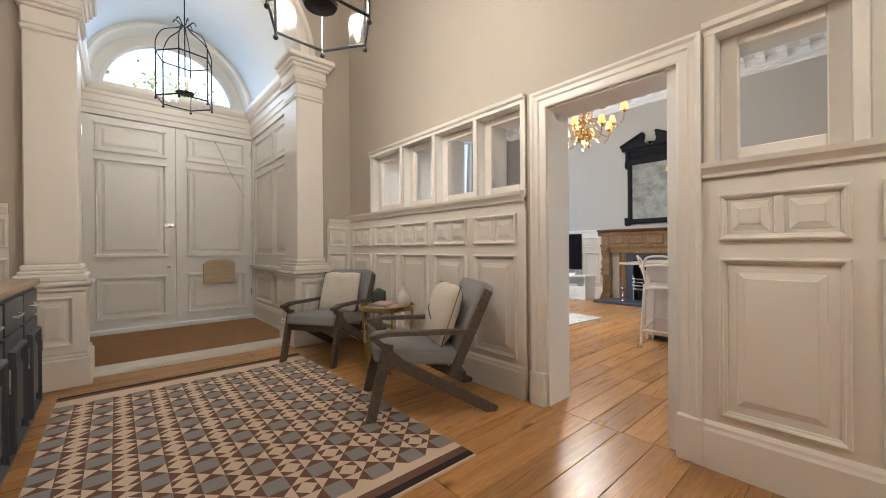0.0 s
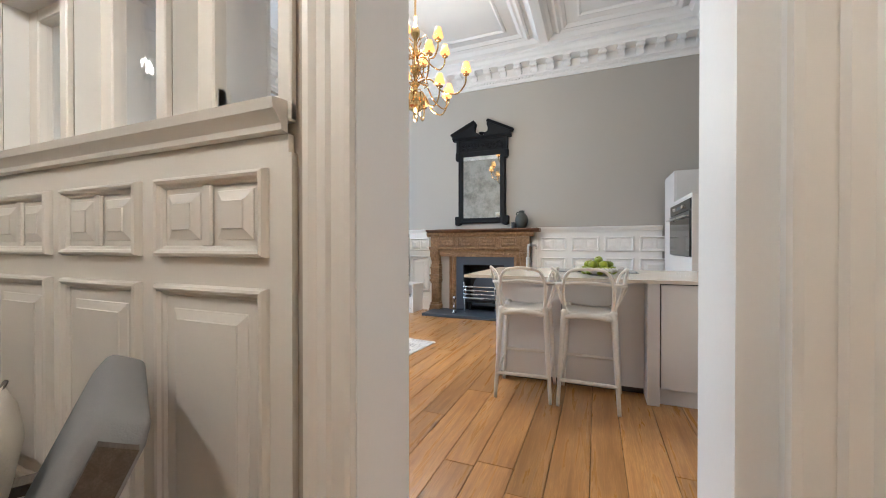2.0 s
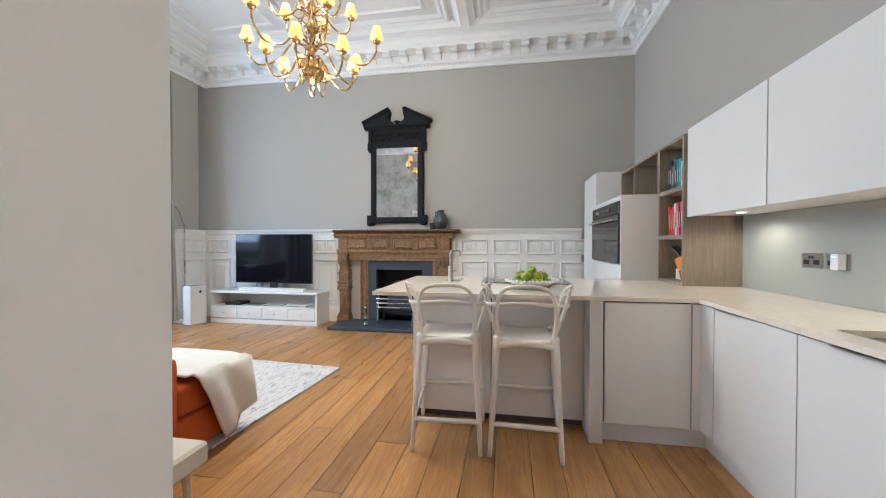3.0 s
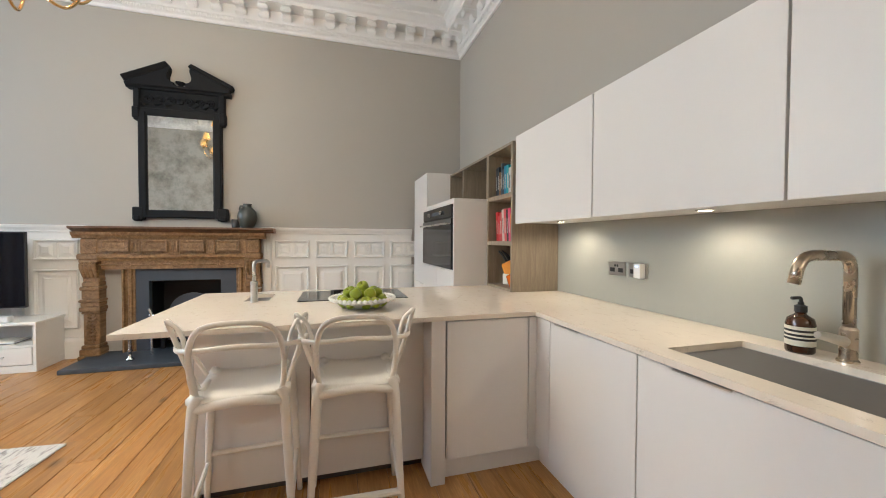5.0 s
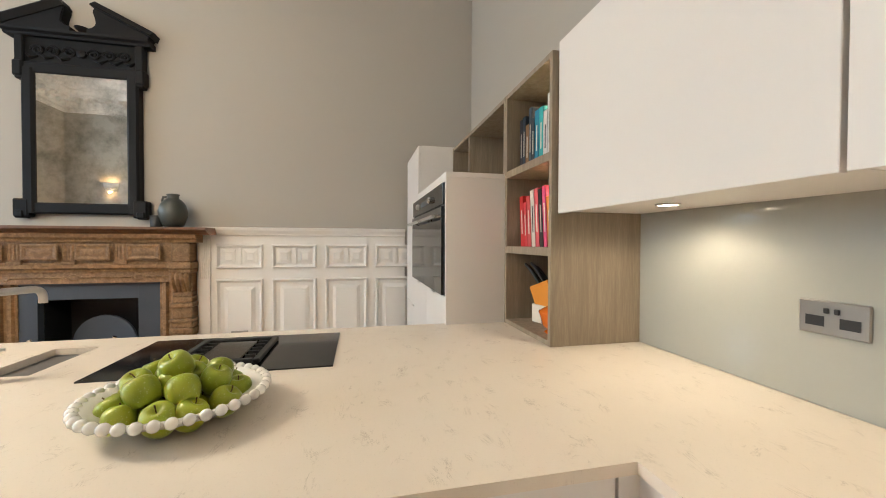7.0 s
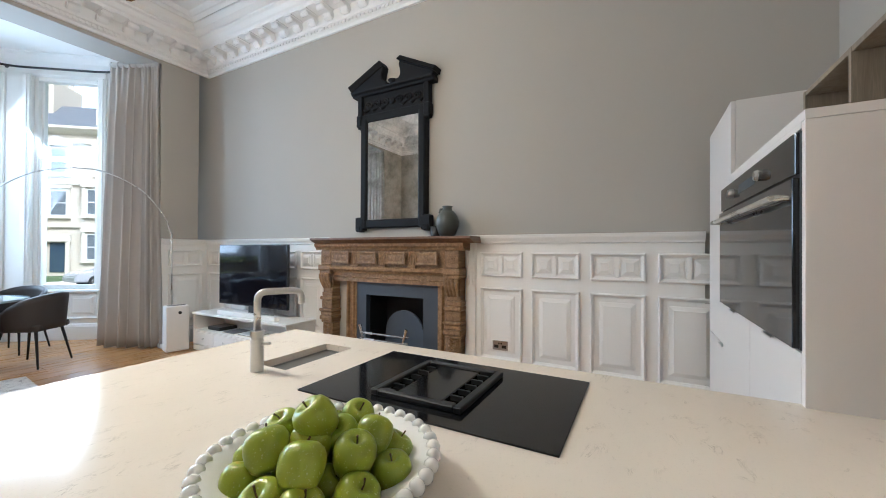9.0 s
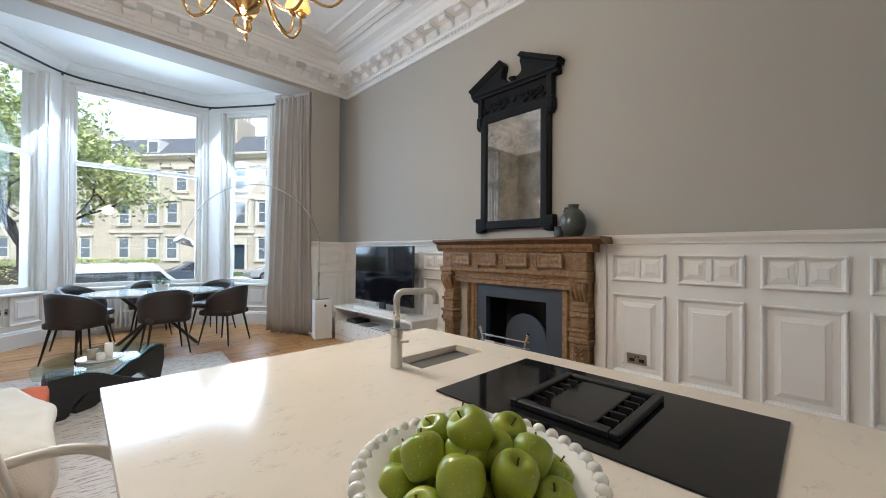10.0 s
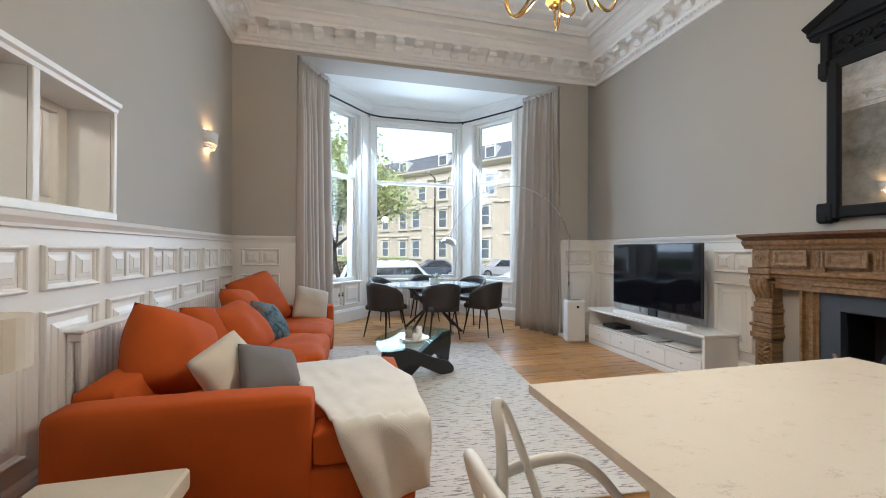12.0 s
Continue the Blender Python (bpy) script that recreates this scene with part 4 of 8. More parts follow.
part("boss", lathe(bmesh.new(), [(0.04, 0), (0.035, 0.02), (0.0, 0.03)], 12, Matrix.Translation((0, 0.055, 1.47)) @ pose(0, 0, 0, -90)), EBONY, mirror)
part("finial", lathe(bmesh.new(), [(0.05, 1.645), (0.035, 1.66), (0.02, 1.68), (0.05, 1.71), (0.055, 1.72), (0.0, 1.73)], 14, Matrix.Translation((0, 0.05, 0))), EBONY, mirror)

for ob in mirror.children:
    for v in ob.data.vertices:
        if v.co.z > 1.26:
            v.co.z = 1.26 + (v.co.z - 1.26) * 0.887
        if abs(v.co.x) > 0.36:
            v.co.x = math.copysign(0.36 + (abs(v.co.x) - 0.36) * 0.80, v.co.x)
STONEWARE = surface("dark_grey_green_stoneware", (0.055, 0.06, 0.052), 0.35, vary=0.35, scale=6, grain=50, relief=0.15)
jug = empty("stoneware_jug", FIRE @ pose(2.89, 0.15, 1.46) @ Matrix.Diagonal((0.90, 0.90, 1.16, 1)), "round dark stoneware jug with a small handle on the mantel shelf", "jug")
part("body", lathe(bmesh.new(), [(0.065, 0), (0.09, 0.02), (0.118, 0.08), (0.122, 0.12), (0.105, 0.17), (0.07, 0.205), (0.05, 0.215), (0.048, 0.235), (0.058, 0.245), (0.05, 0.25), (0.04, 0.235), (0.03, 0.20)], 28), STONEWARE, jug, smooth=True)
part("handle", tube(bmesh.new(), [(0.05, 0, 0.225), (0.085, 0, 0.225), (0.095, 0, 0.20), (0.085, 0, 0.18)], 0.010, 8), STONEWARE, jug)
tagged(part("beaker", lathe(bmesh.new(), [(0.042, 0), (0.045, 0.01), (0.047, 0.10), (0.043, 0.10), (0.040, 0.02), (0, 0.02)], 20), surface("black_stoneware", (0.02, 0.02, 0.022), 0.45), smooth=True, at=FIRE @ pose(3.01, 0.17, 1.46)), "small black stoneware beaker beside the jug", "beaker")
PIL = empty("trim", FIRE, "white fluted pilaster strip beside the chimneypiece", kind="structure")
bm = block(2.645, 2.74, 0.02, 0.045, 0.24, 1.40)
for q in range(5):
    tube(bm, [(2.658 + q * 0.0172, 0.046, 1.0), (2.658 + q * 0.0172, 0.046, 1.37)], 0.007, 6)
part("pilaster", bm, PAINT_WHITE, PIL)

SOCKET = surface("brushed_nickel", (0.40, 0.39, 0.37), 0.35, 1.0)
DARKHOLE = surface("black_plastic", (0.012, 0.012, 0.013), 0.5)


def socket(m, label, plate=None, hole=None):
    s = empty("wall_socket", m, label, "socket", "wall sockets")
    part("plate", block(-0.073, 0.073, 0, 0.008, -0.043, 0.043, bevel=0.003), plate or SOCKET, s)
    for q in (-0.036, 0.036):
        part("outlet", block(q - 0.02, q + 0.02, 0.008, 0.0095, -0.022, 0.004), DARKHOLE, s)
        part("switch", block(q * 0.3 - 0.006, q * 0.3 + 0.006, 0.008, 0.013, 0.012, 0.026, bevel=0.002), hole or DARKHOLE, s)
    return s


socket(FIRE @ pose(2.40, 0.032, 0.466), "brushed nickel double wall socket on white panelling")
socket(frame_of((4.07, 8.73, 0), (-0.67, -0.742, 0), (0.742, -0.67, 0)) @ pose(-0.03, 0.01, 0.5), "dark double wall socket on white panelling below the bay window")
socket(frame_of((6.95, 8.73, 0), (-0.61, 0.79, 0), (-0.79, -0.61, 0)) @ pose(0.0, -0.02, 0.5), "dark double wall socket on white panelling below the bay window")

# ---- the kitchen ----
CAB = surface("pale_greige_satin_lacquer", (0.72, 0.69, 0.66), 0.42, vary=0.03, scale=1.0, grain=120, relief=0.02)
# dark carcass colour paints in the shade of the gaps between the fronts
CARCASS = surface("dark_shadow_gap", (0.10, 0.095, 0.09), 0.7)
TAUPE_WOOD = wood("grey_brown_veneer", (0.225, 0.178, 0.125), (0.37, 0.30, 0.215), 2, 0.5, 0.0, 2.2)
STEEL = surface("satin_steel", (0.58, 0.56, 0.53), 0.30, 1.0, vary=0.06, scale=8, grain=200, relief=0.03)
WARMSTEEL = surface("champagne_steel", (0.50, 0.42, 0.33), 0.28, 1.0, vary=0.06, scale=8, grain=200, relief=0.03)
BLACKGLASS = surface("black_glass", (0.008, 0.008, 0.009), 0.06, vary=0.1, relief=0.0, spec=0.4)
BLACK_MATT = surface("matt_black", (0.012, 0.012, 0.012), 0.5)
m_, n_, l_, b_ = nodes("cream_quartz_worktop")
v_ = coords(n_, l_)
veins = noise_of(n_, l_, coords(n_, l_, (1, 2.2, 1), (0, 0, 0.6)), 7.0, 6, 0.72, 1.6)
cloud = noise_of(n_, l_, v_, 3.0, 3)
fleck = noise_of(n_, l_, v_, 220, 2)
c_ = mix(n_, l_, cloud, (0.70, 0.62, 0.515), (0.78, 0.705, 0.605))
patch = ramp(n_, l_, noise_of(n_, l_, coords(n_, l_, (1, 1.6, 1), (0, 0, 0.9)), 11.0, 2), (0.54, 0.0), (0.66, 1.0))
thread = ramp(n_, l_, veins, (0.487, 0.0), (0.505, 0.75), (0.523, 0.0))
both = n_.new("ShaderNodeMath")
both.operation = "MULTIPLY"
l_.new(patch, both.inputs[0])
l_.new(thread, both.inputs[1])
c_ = mix(n_, l_, both.outputs[0], c_, (0.42, 0.36, 0.29))
c_ = mix(n_, l_, ramp(n_, l_, fleck, (0.62, 0.0), (0.72, 0.25)), c_, (0.55, 0.48, 0.40))
l_.new(c_, b_.inputs["Base Color"])
b_.inputs["Roughness"].default_value = 0.12
b_.inputs["Specular IOR Level"].default_value = 0.30
QUARTZ = m_
SPLASH = surface("grey_green_back_painted_glass", (0.345, 0.345, 0.31), 0.09, vary=0.03, relief=0.0, spec=0.6)
LED = glowing("warm_led", (1.0, 0.78, 0.5), 22.0)

TOP, UNDER = 0.92, 0.895
# worktop: an L with two cut-outs, joined from strips
bm = bmesh.new()


SK = (3.38, 4.03, 0.30, 0.69)
PS = (5.61, 5.94, 2.315, 2.465)
pierced(bm, 2.74, 4.812, 0.155, 0.795, -TOP, -UNDER, [(SK[0], SK[1], SK[2], SK[3])])
bmesh.ops.transform(bm, matrix=Matrix(((1, 0, 0, 0), (0, 0, 1, 0), (0, -1, 0, 0), (0, 0, 0, 1))), verts=bm.verts)
bm2 = pierced(bmesh.new(), 4.812, 6.08, 0.155, 2.82, -TOP, -UNDER, [PS])
bmesh.ops.transform(bm2, matrix=Matrix(((1, 0, 0, 0), (0, 0, 1, 0), (0, -1, 0, 0), (0, 0, 0, 1))), verts=bm2.verts)
tmp = mesh_of(bm2, "tmp")
bm.from_mesh(tmp)
bmesh.ops.remove_doubles(bm, verts=bm.verts, dist=1e-4)
tagged(part("worktop", bm, QUARTZ), "cream veined quartz worktop turning from the wall run into a peninsula", "worktop")


def bar_handle(parent, m, w):
    """A thin edge pull that hooks over a door."""
    bm = block(-w / 2, w / 2, 0.0, 0.014, -0.002, 0.0)
    box(bm, -w / 2, w / 2, 0.012, 0.014, -0.006, -0.002)
    part("handle", bm, STEEL, parent, "thin steel edge pull", at=m)


def base_unit(m, w, depth, label, door=True, handle=True, plinth=True, h0=0.13, h1=0.891, pull_at=None):
    u = empty("base_cabinet", m, label, "cabinet", "kitchen base cabinets")
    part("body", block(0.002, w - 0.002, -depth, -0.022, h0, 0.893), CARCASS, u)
    d = part("door", block(0.003, w - 0.003, -0.02, 0.0, h0 + 0.002, h1 - 0.006, bevel=0.0015), CAB, u)
    if handle:
        bar_handle(d, pose(pull_at or w / 2, -0.001, h1 - 0.004), 0.20)
    if plinth:
        part("plinth", block(0.0, w, -0.10, -0.06, 0.0, h0), CAB, u)
    return u


lab = "pale greige handleless base cabinet under the quartz worktop"
RUN = Matrix(((1, 0, 0, 0), (0, 1, 0, 0.775), (0, 0, 1, 0), (0, 0, 0, 1)))
for x0, x1, pull in ((4.085, 4.692, 0.45), (3.40, 4.085, 0.42), (2.745, 3.40, 0.33)):
    base_unit(RUN @ pose(x0, 0, 0), x1 - x0, 0.58, lab, pull_at=pull)
filler = empty("corner_filler", None, "pale greige corner filler post between base cabinets", "cabinet")
part("post", block(4.695, 4.83, 0.755, 0.775, 0.13, 0.885, bevel=0.001), CAB, filler)
part("post", block(4.83, 4.85, 0.755, 0.822, 0.13, 0.885, bevel=0.001), CAB, filler)
part("plinth", block(4.69, 4.93, 0.675, 0.715, 0.0, 0.13), CAB, filler)
part("plinth", block(4.89, 4.93, 0.715, 0.826, 0.0, 0.13), CAB, filler)
PEN = frame_of((4.83, 0, 0), (0, 1, 0), (-1, 0, 0))
base_unit(PEN @ pose(0.825, 0, 0), 0.495, 0.18, lab, handle=False)
pen = empty("peninsula", None, "pale greige kitchen peninsula with a stool recess", "peninsula")
part("end_panel", block(4.83, 6.05, 1.325, 1.405, 0.0, UNDER, bevel=0.002), CAB, pen)
part("back_panel", block(5.0, 5.02, 1.407, 2.02, 0.06, UNDER, bevel=0.002), CAB, pen)
part("back_panel", block(5.0, 5.02, 2.025, 2.56, 0.06, UNDER, bevel=0.002), CAB, pen)
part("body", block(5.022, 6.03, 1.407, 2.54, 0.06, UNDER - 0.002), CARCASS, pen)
part("side_panel", block(5.0, 6.05, 2.562, 2.58, 0.0, UNDER, bevel=0.002), CAB, pen)
part("plinth", block(5.06, 6.0, 1.36, 2.55, 0.0, 0.06), CARCASS, pen)
part("door", block(6.032, 6.05, 1.36, 2.55, 0.10, UNDER - 0.004, bevel=0.002), CAB, pen)
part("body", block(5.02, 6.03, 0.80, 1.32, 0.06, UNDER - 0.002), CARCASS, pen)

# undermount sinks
# satin steel darkened in its colour to stand for the shade inside the basins
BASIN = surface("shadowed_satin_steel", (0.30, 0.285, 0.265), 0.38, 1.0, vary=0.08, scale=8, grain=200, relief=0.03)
def sink(name, x0, x1, y0, y1, depth, label, drain):
    s = empty(name, None, label, "sink")
    bm = bmesh.new()
    rings = [[bm.verts.new(p) for p in ((x0 + q, y0 + q, z), (x1 - q, y0 + q, z), (x1 - q, y1 - q, z), (x0 + q, y1 - q, z))]
             for q, z in ((-0.012, UNDER - 0.001), (0.004, UNDER - 0.001), (0.006, UNDER - 0.01), (0.012, TOP - depth + 0.02), (0.03, TOP - depth))]
    for a, b in zip(rings, rings[1:]):
        for i in range(4):
            bm.faces.new((a[i], a[(i + 1) % 4], b[(i + 1) % 4], b[i]))
    bm.faces.new(rings[-1])
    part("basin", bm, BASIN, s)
    part("drain", lathe(bmesh.new(), [(0.045, 0), (0.045, 0.004), (0.03, 0.006), (0.0, 0.003)], 20, Matrix.Translation((*drain, TOP - depth))), CHROME, s)
    return s


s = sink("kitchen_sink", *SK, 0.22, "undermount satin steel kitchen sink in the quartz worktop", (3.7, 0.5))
bm = block(3.52, 3.66, 0.307, 0.312, 0.80, 0.83, bevel=0.002)
part("overflow", bm, CHROME, s)
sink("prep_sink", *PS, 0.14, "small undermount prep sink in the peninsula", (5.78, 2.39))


def bent(points, r, seg=6, radius=0.014, sides=14):
    """A pipe with rounded bends."""
    pts = [Vector(p) for p in points]
    out = [pts[0]]
    for a, b, c in zip(pts, pts[1:], pts[2:]):
        d0, d1 = (a - b).normalized(), (c - b).normalized()
        p0, p1 = b + d0 * r, b + d1 * r
        for k in range(seg + 1):
            t = k / seg
            out.append(p0 * (1 - t) ** 2 + b * 2 * t * (1 - t) + p1 * t ** 2)
    out.append(pts[-1])
    return tube(bmesh.new(), out, radius, sides)


tap = empty("boiling_water_tap", pose(5.56, 2.393, TOP), "brushed steel swan-neck tap standing on the peninsula", "tap")
part("body", lathe(bmesh.new(), [(0.021, 0), (0.021, 0.105), (0.019, 0.107), (0.019, 0.112), (0.022, 0.114), (0.022, 0.134), (0.012, 0.137)], 24), STEEL, tap, smooth=False)
part("spout", bent([(0, 0, 0.135), (0, 0, 0.262), (0.125, -0.066, 0.262), (0.125, -0.066, 0.215)], 0.03, radius=0.0115), STEEL, tap, smooth=True)
part("lever", tube(bmesh.new(), [(0.0, -0.016, 0.09), (0.016, -0.045, 0.093)], 0.005), STEEL, tap)
tap2 = empty("kitchen_tap", pose(3.735, 0.235, TOP), "champagne steel kitchen tap behind the sink", "tap")
part("body", lathe(bmesh.new(), [(0.030, 0), (0.030, 0.006), (0.024, 0.012), (0.024, 0.11), (0.018, 0.12)], 20), WARMSTEEL, tap2)
part("spout", bent([(0, 0, 0.11), (0, 0, 0.36), (0.02, 0.21, 0.36), (0.023, 0.235, 0.27)], 0.05, radius=0.0175), WARMSTEEL, tap2, smooth=True)
part("lever", tube(bmesh.new(), [(0.0, 0.02, 0.07), (0.012, 0.075, 0.085), (0.02, 0.12, 0.095)], [0.018, 0.016, 0.012], 10), STEEL, tap2)

AMBER = surface("brown_glass", (0.045, 0.016, 0.006), 0.08, vary=0.15, relief=0.0, spec=0.7)
LABEL = surface("cream_paper_label", (0.72, 0.68, 0.58), 0.7, vary=0.03)
soap = empty("soap_bottle", pose(3.86, 0.255, TOP), "brown pump bottle with a cream striped label beside the sink", "soap bottle")
part("bottle", lathe(bmesh.new(), [(0.040, 0), (0.043, 0.006), (0.043, 0.105), (0.038, 0.125), (0.020, 0.138), (0.016, 0.142), (0.016, 0.15)], 24), AMBER, soap, smooth=True)
part("label", lathe(bmesh.new(), [(0.0436, 0.028), (0.0438, 0.028), (0.0438, 0.098), (0.0436, 0.098)], 32), LABEL, soap)
for z in (0.048, 0.062, 0.078):
    part("label_band", lathe(bmesh.new(), [(0.0439, z), (0.0442, z), (0.0442, z + (0.008 if z != 0.078 else 0.003)), (0.0439, z + 0.008)], 32), BLACK_MATT, soap)
part("pump", bent([(0, 0, 0.15), (0, 0, 0.20), (0.012, 0.03, 0.198)], 0.008, radius=0.006, sides=10), BLACK_MATT, soap)
part("collar", lathe(bmesh.new(), [(0.019, 0.148), (0.019, 0.17), (0.009, 0.175), (0.009, 0.185)], 16), BLACK_MATT, soap)

# hob with its extractor
hob = empty("induction_hob", pose(5.50, 1.40, TOP), "black glass induction hob with a central extractor", "hob")
part("glass", block(0, 0.47, 0, 0.73, 0.0, 0.005, bevel=0.001), BLACKGLASS, hob)
bm = bmesh.new()
for q in ((0.07, 0.385, 0.245, 0.268), (0.07, 0.385, 0.50, 0.523), (0.07, 0.09, 0.268, 0.50), (0.365, 0.385, 0.268, 0.50)):
    box(bm, *q, 0.005, 0.022, bevel=0.003)
ext = part("extractor_frame", bm, BLACK_MATT, hob)
for k in range(6):
    part("fin", block(0.095 + k * 0.046, 0.103 + k * 0.046, 0.275, 0.31, 0.005, 0.018), BLACK_MATT, ext)
part("cover", block(0.09, 0.365, 0.315, 0.455, 0.007, 0.016, bevel=0.003), BLACKGLASS, ext)
for k in range(6):
    part("fin", block(0.095 + k * 0.046, 0.103 + k * 0.046, 0.46, 0.495, 0.005, 0.018), BLACK_MATT, ext)

# wall units
UP = Matrix(((1, 0, 0, 0), (0, 1, 0, 0.545), (0, 0, 1, 0), (0, 0, 0, 1)))
for x0, x1 in ((4.66, 5.555), (3.745, 4.655), (2.745, 3.74)):
    u = empty("wall_cabinet", UP @ pose(x0, 0, 0), "pale greige handleless wall cabinet above the splashback", "cabinet", "kitchen wall cabinets")
    part("body", block(0.0, x1 - x0, -0.39, -0.022, 1.462, 2.126), CAB, u)
    part("door", block(0.002, x1 - x0 - 0.002, -0.02, 0.0, 1.455, 2.13, bevel=0.0015), CAB, u)
for x in (5.20, 4.15, 3.15):
    sp = empty("cabinet_downlight", pose(x, 0.365, 1.462), "small round warm downlight under the wall cabinets", "downlight", "cabinet downlights")
    part("bezel", lathe(bmesh.new(), [(0.036, 0.0), (0.036, -0.004), (0.028, -0.005), (0.028, 0.0)], 24), CHROME, sp)
    part("lens", lathe(bmesh.new(), [(0.027, -0.002), (0.027, -0.0035), (0.0, -0.0036)], 20), LED, sp)
    lamp("cabinet_spot", "SPOT", (x, 0.36, 1.45), 6.5, (1.0, 0.78, 0.54), 0.02, (x, 0.34, 0.5), angle=165)
tagged(part("splashback", block(2.74, 5.62, 0.0, 0.006, 0.922, 1.462), SPLASH, at=KITCHEN), "glossy grey-green glass splashback", "splashback")
socket(KITCHEN @ pose(4.897, 0.006, 1.150), "brushed nickel double wall socket on the glass splashback")
socket(KITCHEN @ pose(4.725, 0.006, 1.150), "brushed nickel double wall socket with a white plug-in")
plug = empty("plug_in_sensor", KITCHEN @ pose(4.69, 0.015, 1.150), "white plug-in sensor with a small blue light", "plug-in")
part("body", block(-0.025, 0.025, 0.0, 0.04, -0.043, 0.043, bevel=0.006, seg=2), surface("white_plastic", (0.75, 0.74, 0.70), 0.35), plug)
part("indicator", block(-0.012, 0.012, 0.04, 0.0415, 0.022, 0.032), glowing("blue_indicator", (0.2, 0.4, 1.0), 1.5), plug)

# open shelves in veneer
sh = empty("shelf_unit", None, "grey-brown veneer open shelf unit standing on the worktop, part filled", "shelf unit")
X0, X1, YB, YF = 5.56, 6.045, 0.155, 0.570
for a, b in ((X0, X0 + 0.022), (X1 - 0.022, X1)):
    part("side_panel", block(a, b, YB, YF, TOP, 2.10, bevel=0.001), TAUPE_WOOD, sh)
for z in (TOP, 1.285, 1.67, 2.078):
    part("shelf", block(X0 + 0.022, X1 - 0.022, YB, YF - 0.001, z, z + (0.022 if z in (TOP, 2.078) else 0.035), bevel=0.001), TAUPE_WOOD, sh)
part("back", block(X0 + 0.022, X1 - 0.022, YB, YB + 0.012, TOP, 2.10), TAUPE_WOOD, sh)
sh2 = empty("shelf_unit", None, "low grey-brown veneer open shelf above the oven housing, nearly empty", "shelf unit")
for a, b in ((6.05, 6.07), (6.70, 6.72), (7.15, 7.17)):
    part("side_panel", block(a, b, YB, YF, 1.70, 2.10, bevel=0.001), TAUPE_WOOD, sh2)
for z in (2.078,):
    part("shelf", block(6.07, 7.15, YB, YF - 0.002, z, z + 0.022, bevel=0.001), TAUPE_WOOD, sh2)
part("back", block(6.07, 7.15, YB, YB + 0.012, 1.722, 2.078), TAUPE_WOOD, sh2)
for z in (2.076, 1.668):
    sp = empty("cabinet_downlight", pose(5.68, 0.42, z), "small round warm downlight inside the shelf", "downlight", "cabinet downlights")
    part("bezel", lathe(bmesh.new(), [(0.03, 0.0), (0.03, -0.004), (0.022, -0.005), (0.022, 0.0)], 20), CHROME, sp)
    part("lens", lathe(bmesh.new(), [(0.021, -0.002), (0.021, -0.0035), (0.0, -0.0036)], 16), LED, sp)
    lamp("shelf_spot", "SPOT", (5.68, 0.42, z - 0.015), 3.0, WARM, 0.02, (5.80, 0.38, z - 0.6), angle=130)

rb = random.Random(3)
TONES = {}


def book(x, y, z, w, h, d, colour, lean=0.0, where="on the veneer shelf"):
    """A book on its end, its spine towards the room."""
    key = tuple(round(c, 2) for c in colour)
    if key not in TONES:
        TONES[key] = surface("book_cover", colour, 0.5, vary=0.10, scale=9)
    b = empty("book", pose(x, y, z, 0, lean, 0), "upright hardback book " + where, "book", "books on the shelves")
    bm = block(-w / 2, -w / 2 + 0.003, -d, 0, 0, h)
    box(bm, w / 2 - 0.003, w / 2, -d, 0, 0, h)
    box(bm, -w / 2, w / 2, -0.003, 0, 0, h)
    part("cover", bm, TONES[key], b)
    part("pages", block(-w / 2 + 0.003, w / 2 - 0.003, -d + 0.004, -0.003, 0.003, h - 0.004), LABEL, b)
    if h > 0.2:
        dark = sum(colour) > 1.2
        part("lettering", block(-w * 0.12, w * 0.12, 0.0, 0.0006, h * 0.25, h * 0.72), BLACK_MATT if dark else LABEL, b)


x = 6.005
for c in ((0.03, 0.03, 0.035), (0.03, 0.05, 0.07), (0.22, 0.12, 0.05), (0.06, 0.09, 0.12), (0.04, 0.06, 0.08), (0.02, 0.22, 0.36), (0.05, 0.40, 0.42), (0.70, 0.68, 0.64), (0.66, 0.64, 0.62), (0.74, 0.73, 0.70), (0.70, 0.69, 0.68)):
    w = rb.uniform(0.026, 0.042)
    book(x - w / 2, 0.505, 1.705, w, rb.uniform(0.21, 0.30), 0.2, c)
    x -= w + 0.002
x = 5.985
for c in ((0.62, 0.03, 0.03), (0.70, 0.05, 0.06), (0.60, 0.08, 0.08), (0.72, 0.62, 0.55), (0.75, 0.12, 0.14), (0.05, 0.03, 0.03), (0.70, 0.08, 0.20), (0.80, 0.25, 0.05), (0.75, 0.40, 0.08), (0.06, 0.06, 0.07)):
    w = rb.uniform(0.026, 0.044)
    book(x - w / 2, 0.505, 1.32, w, rb.uniform(0.22, 0.28), 0.2, c, 5)
    x -= w + 0.003
ORANGE_ENAMEL = surface("orange_enamel", (0.75, 0.17, 0.015), 0.16, vary=0.06, relief=0.0, coat=0.4)
pot = empty("casserole_pot", pose(5.74, 0.40, TOP + 0.022), "orange enamelled cast iron casserole with lid on the bottom shelf", "casserole")
part("pot", lathe(bmesh.new(), [(0.08, 0), (0.10, 0.02), (0.112, 0.07), (0.115, 0.075), (0.10, 0.075)], 28), ORANGE_ENAMEL, pot, smooth=True)
part("lid", lathe(bmesh.new(), [(0.116, 0.076), (0.114, 0.084), (0.07, 0.108), (0.02, 0.115), (0.0, 0.116)], 28), ORANGE_ENAMEL, pot, smooth=True)
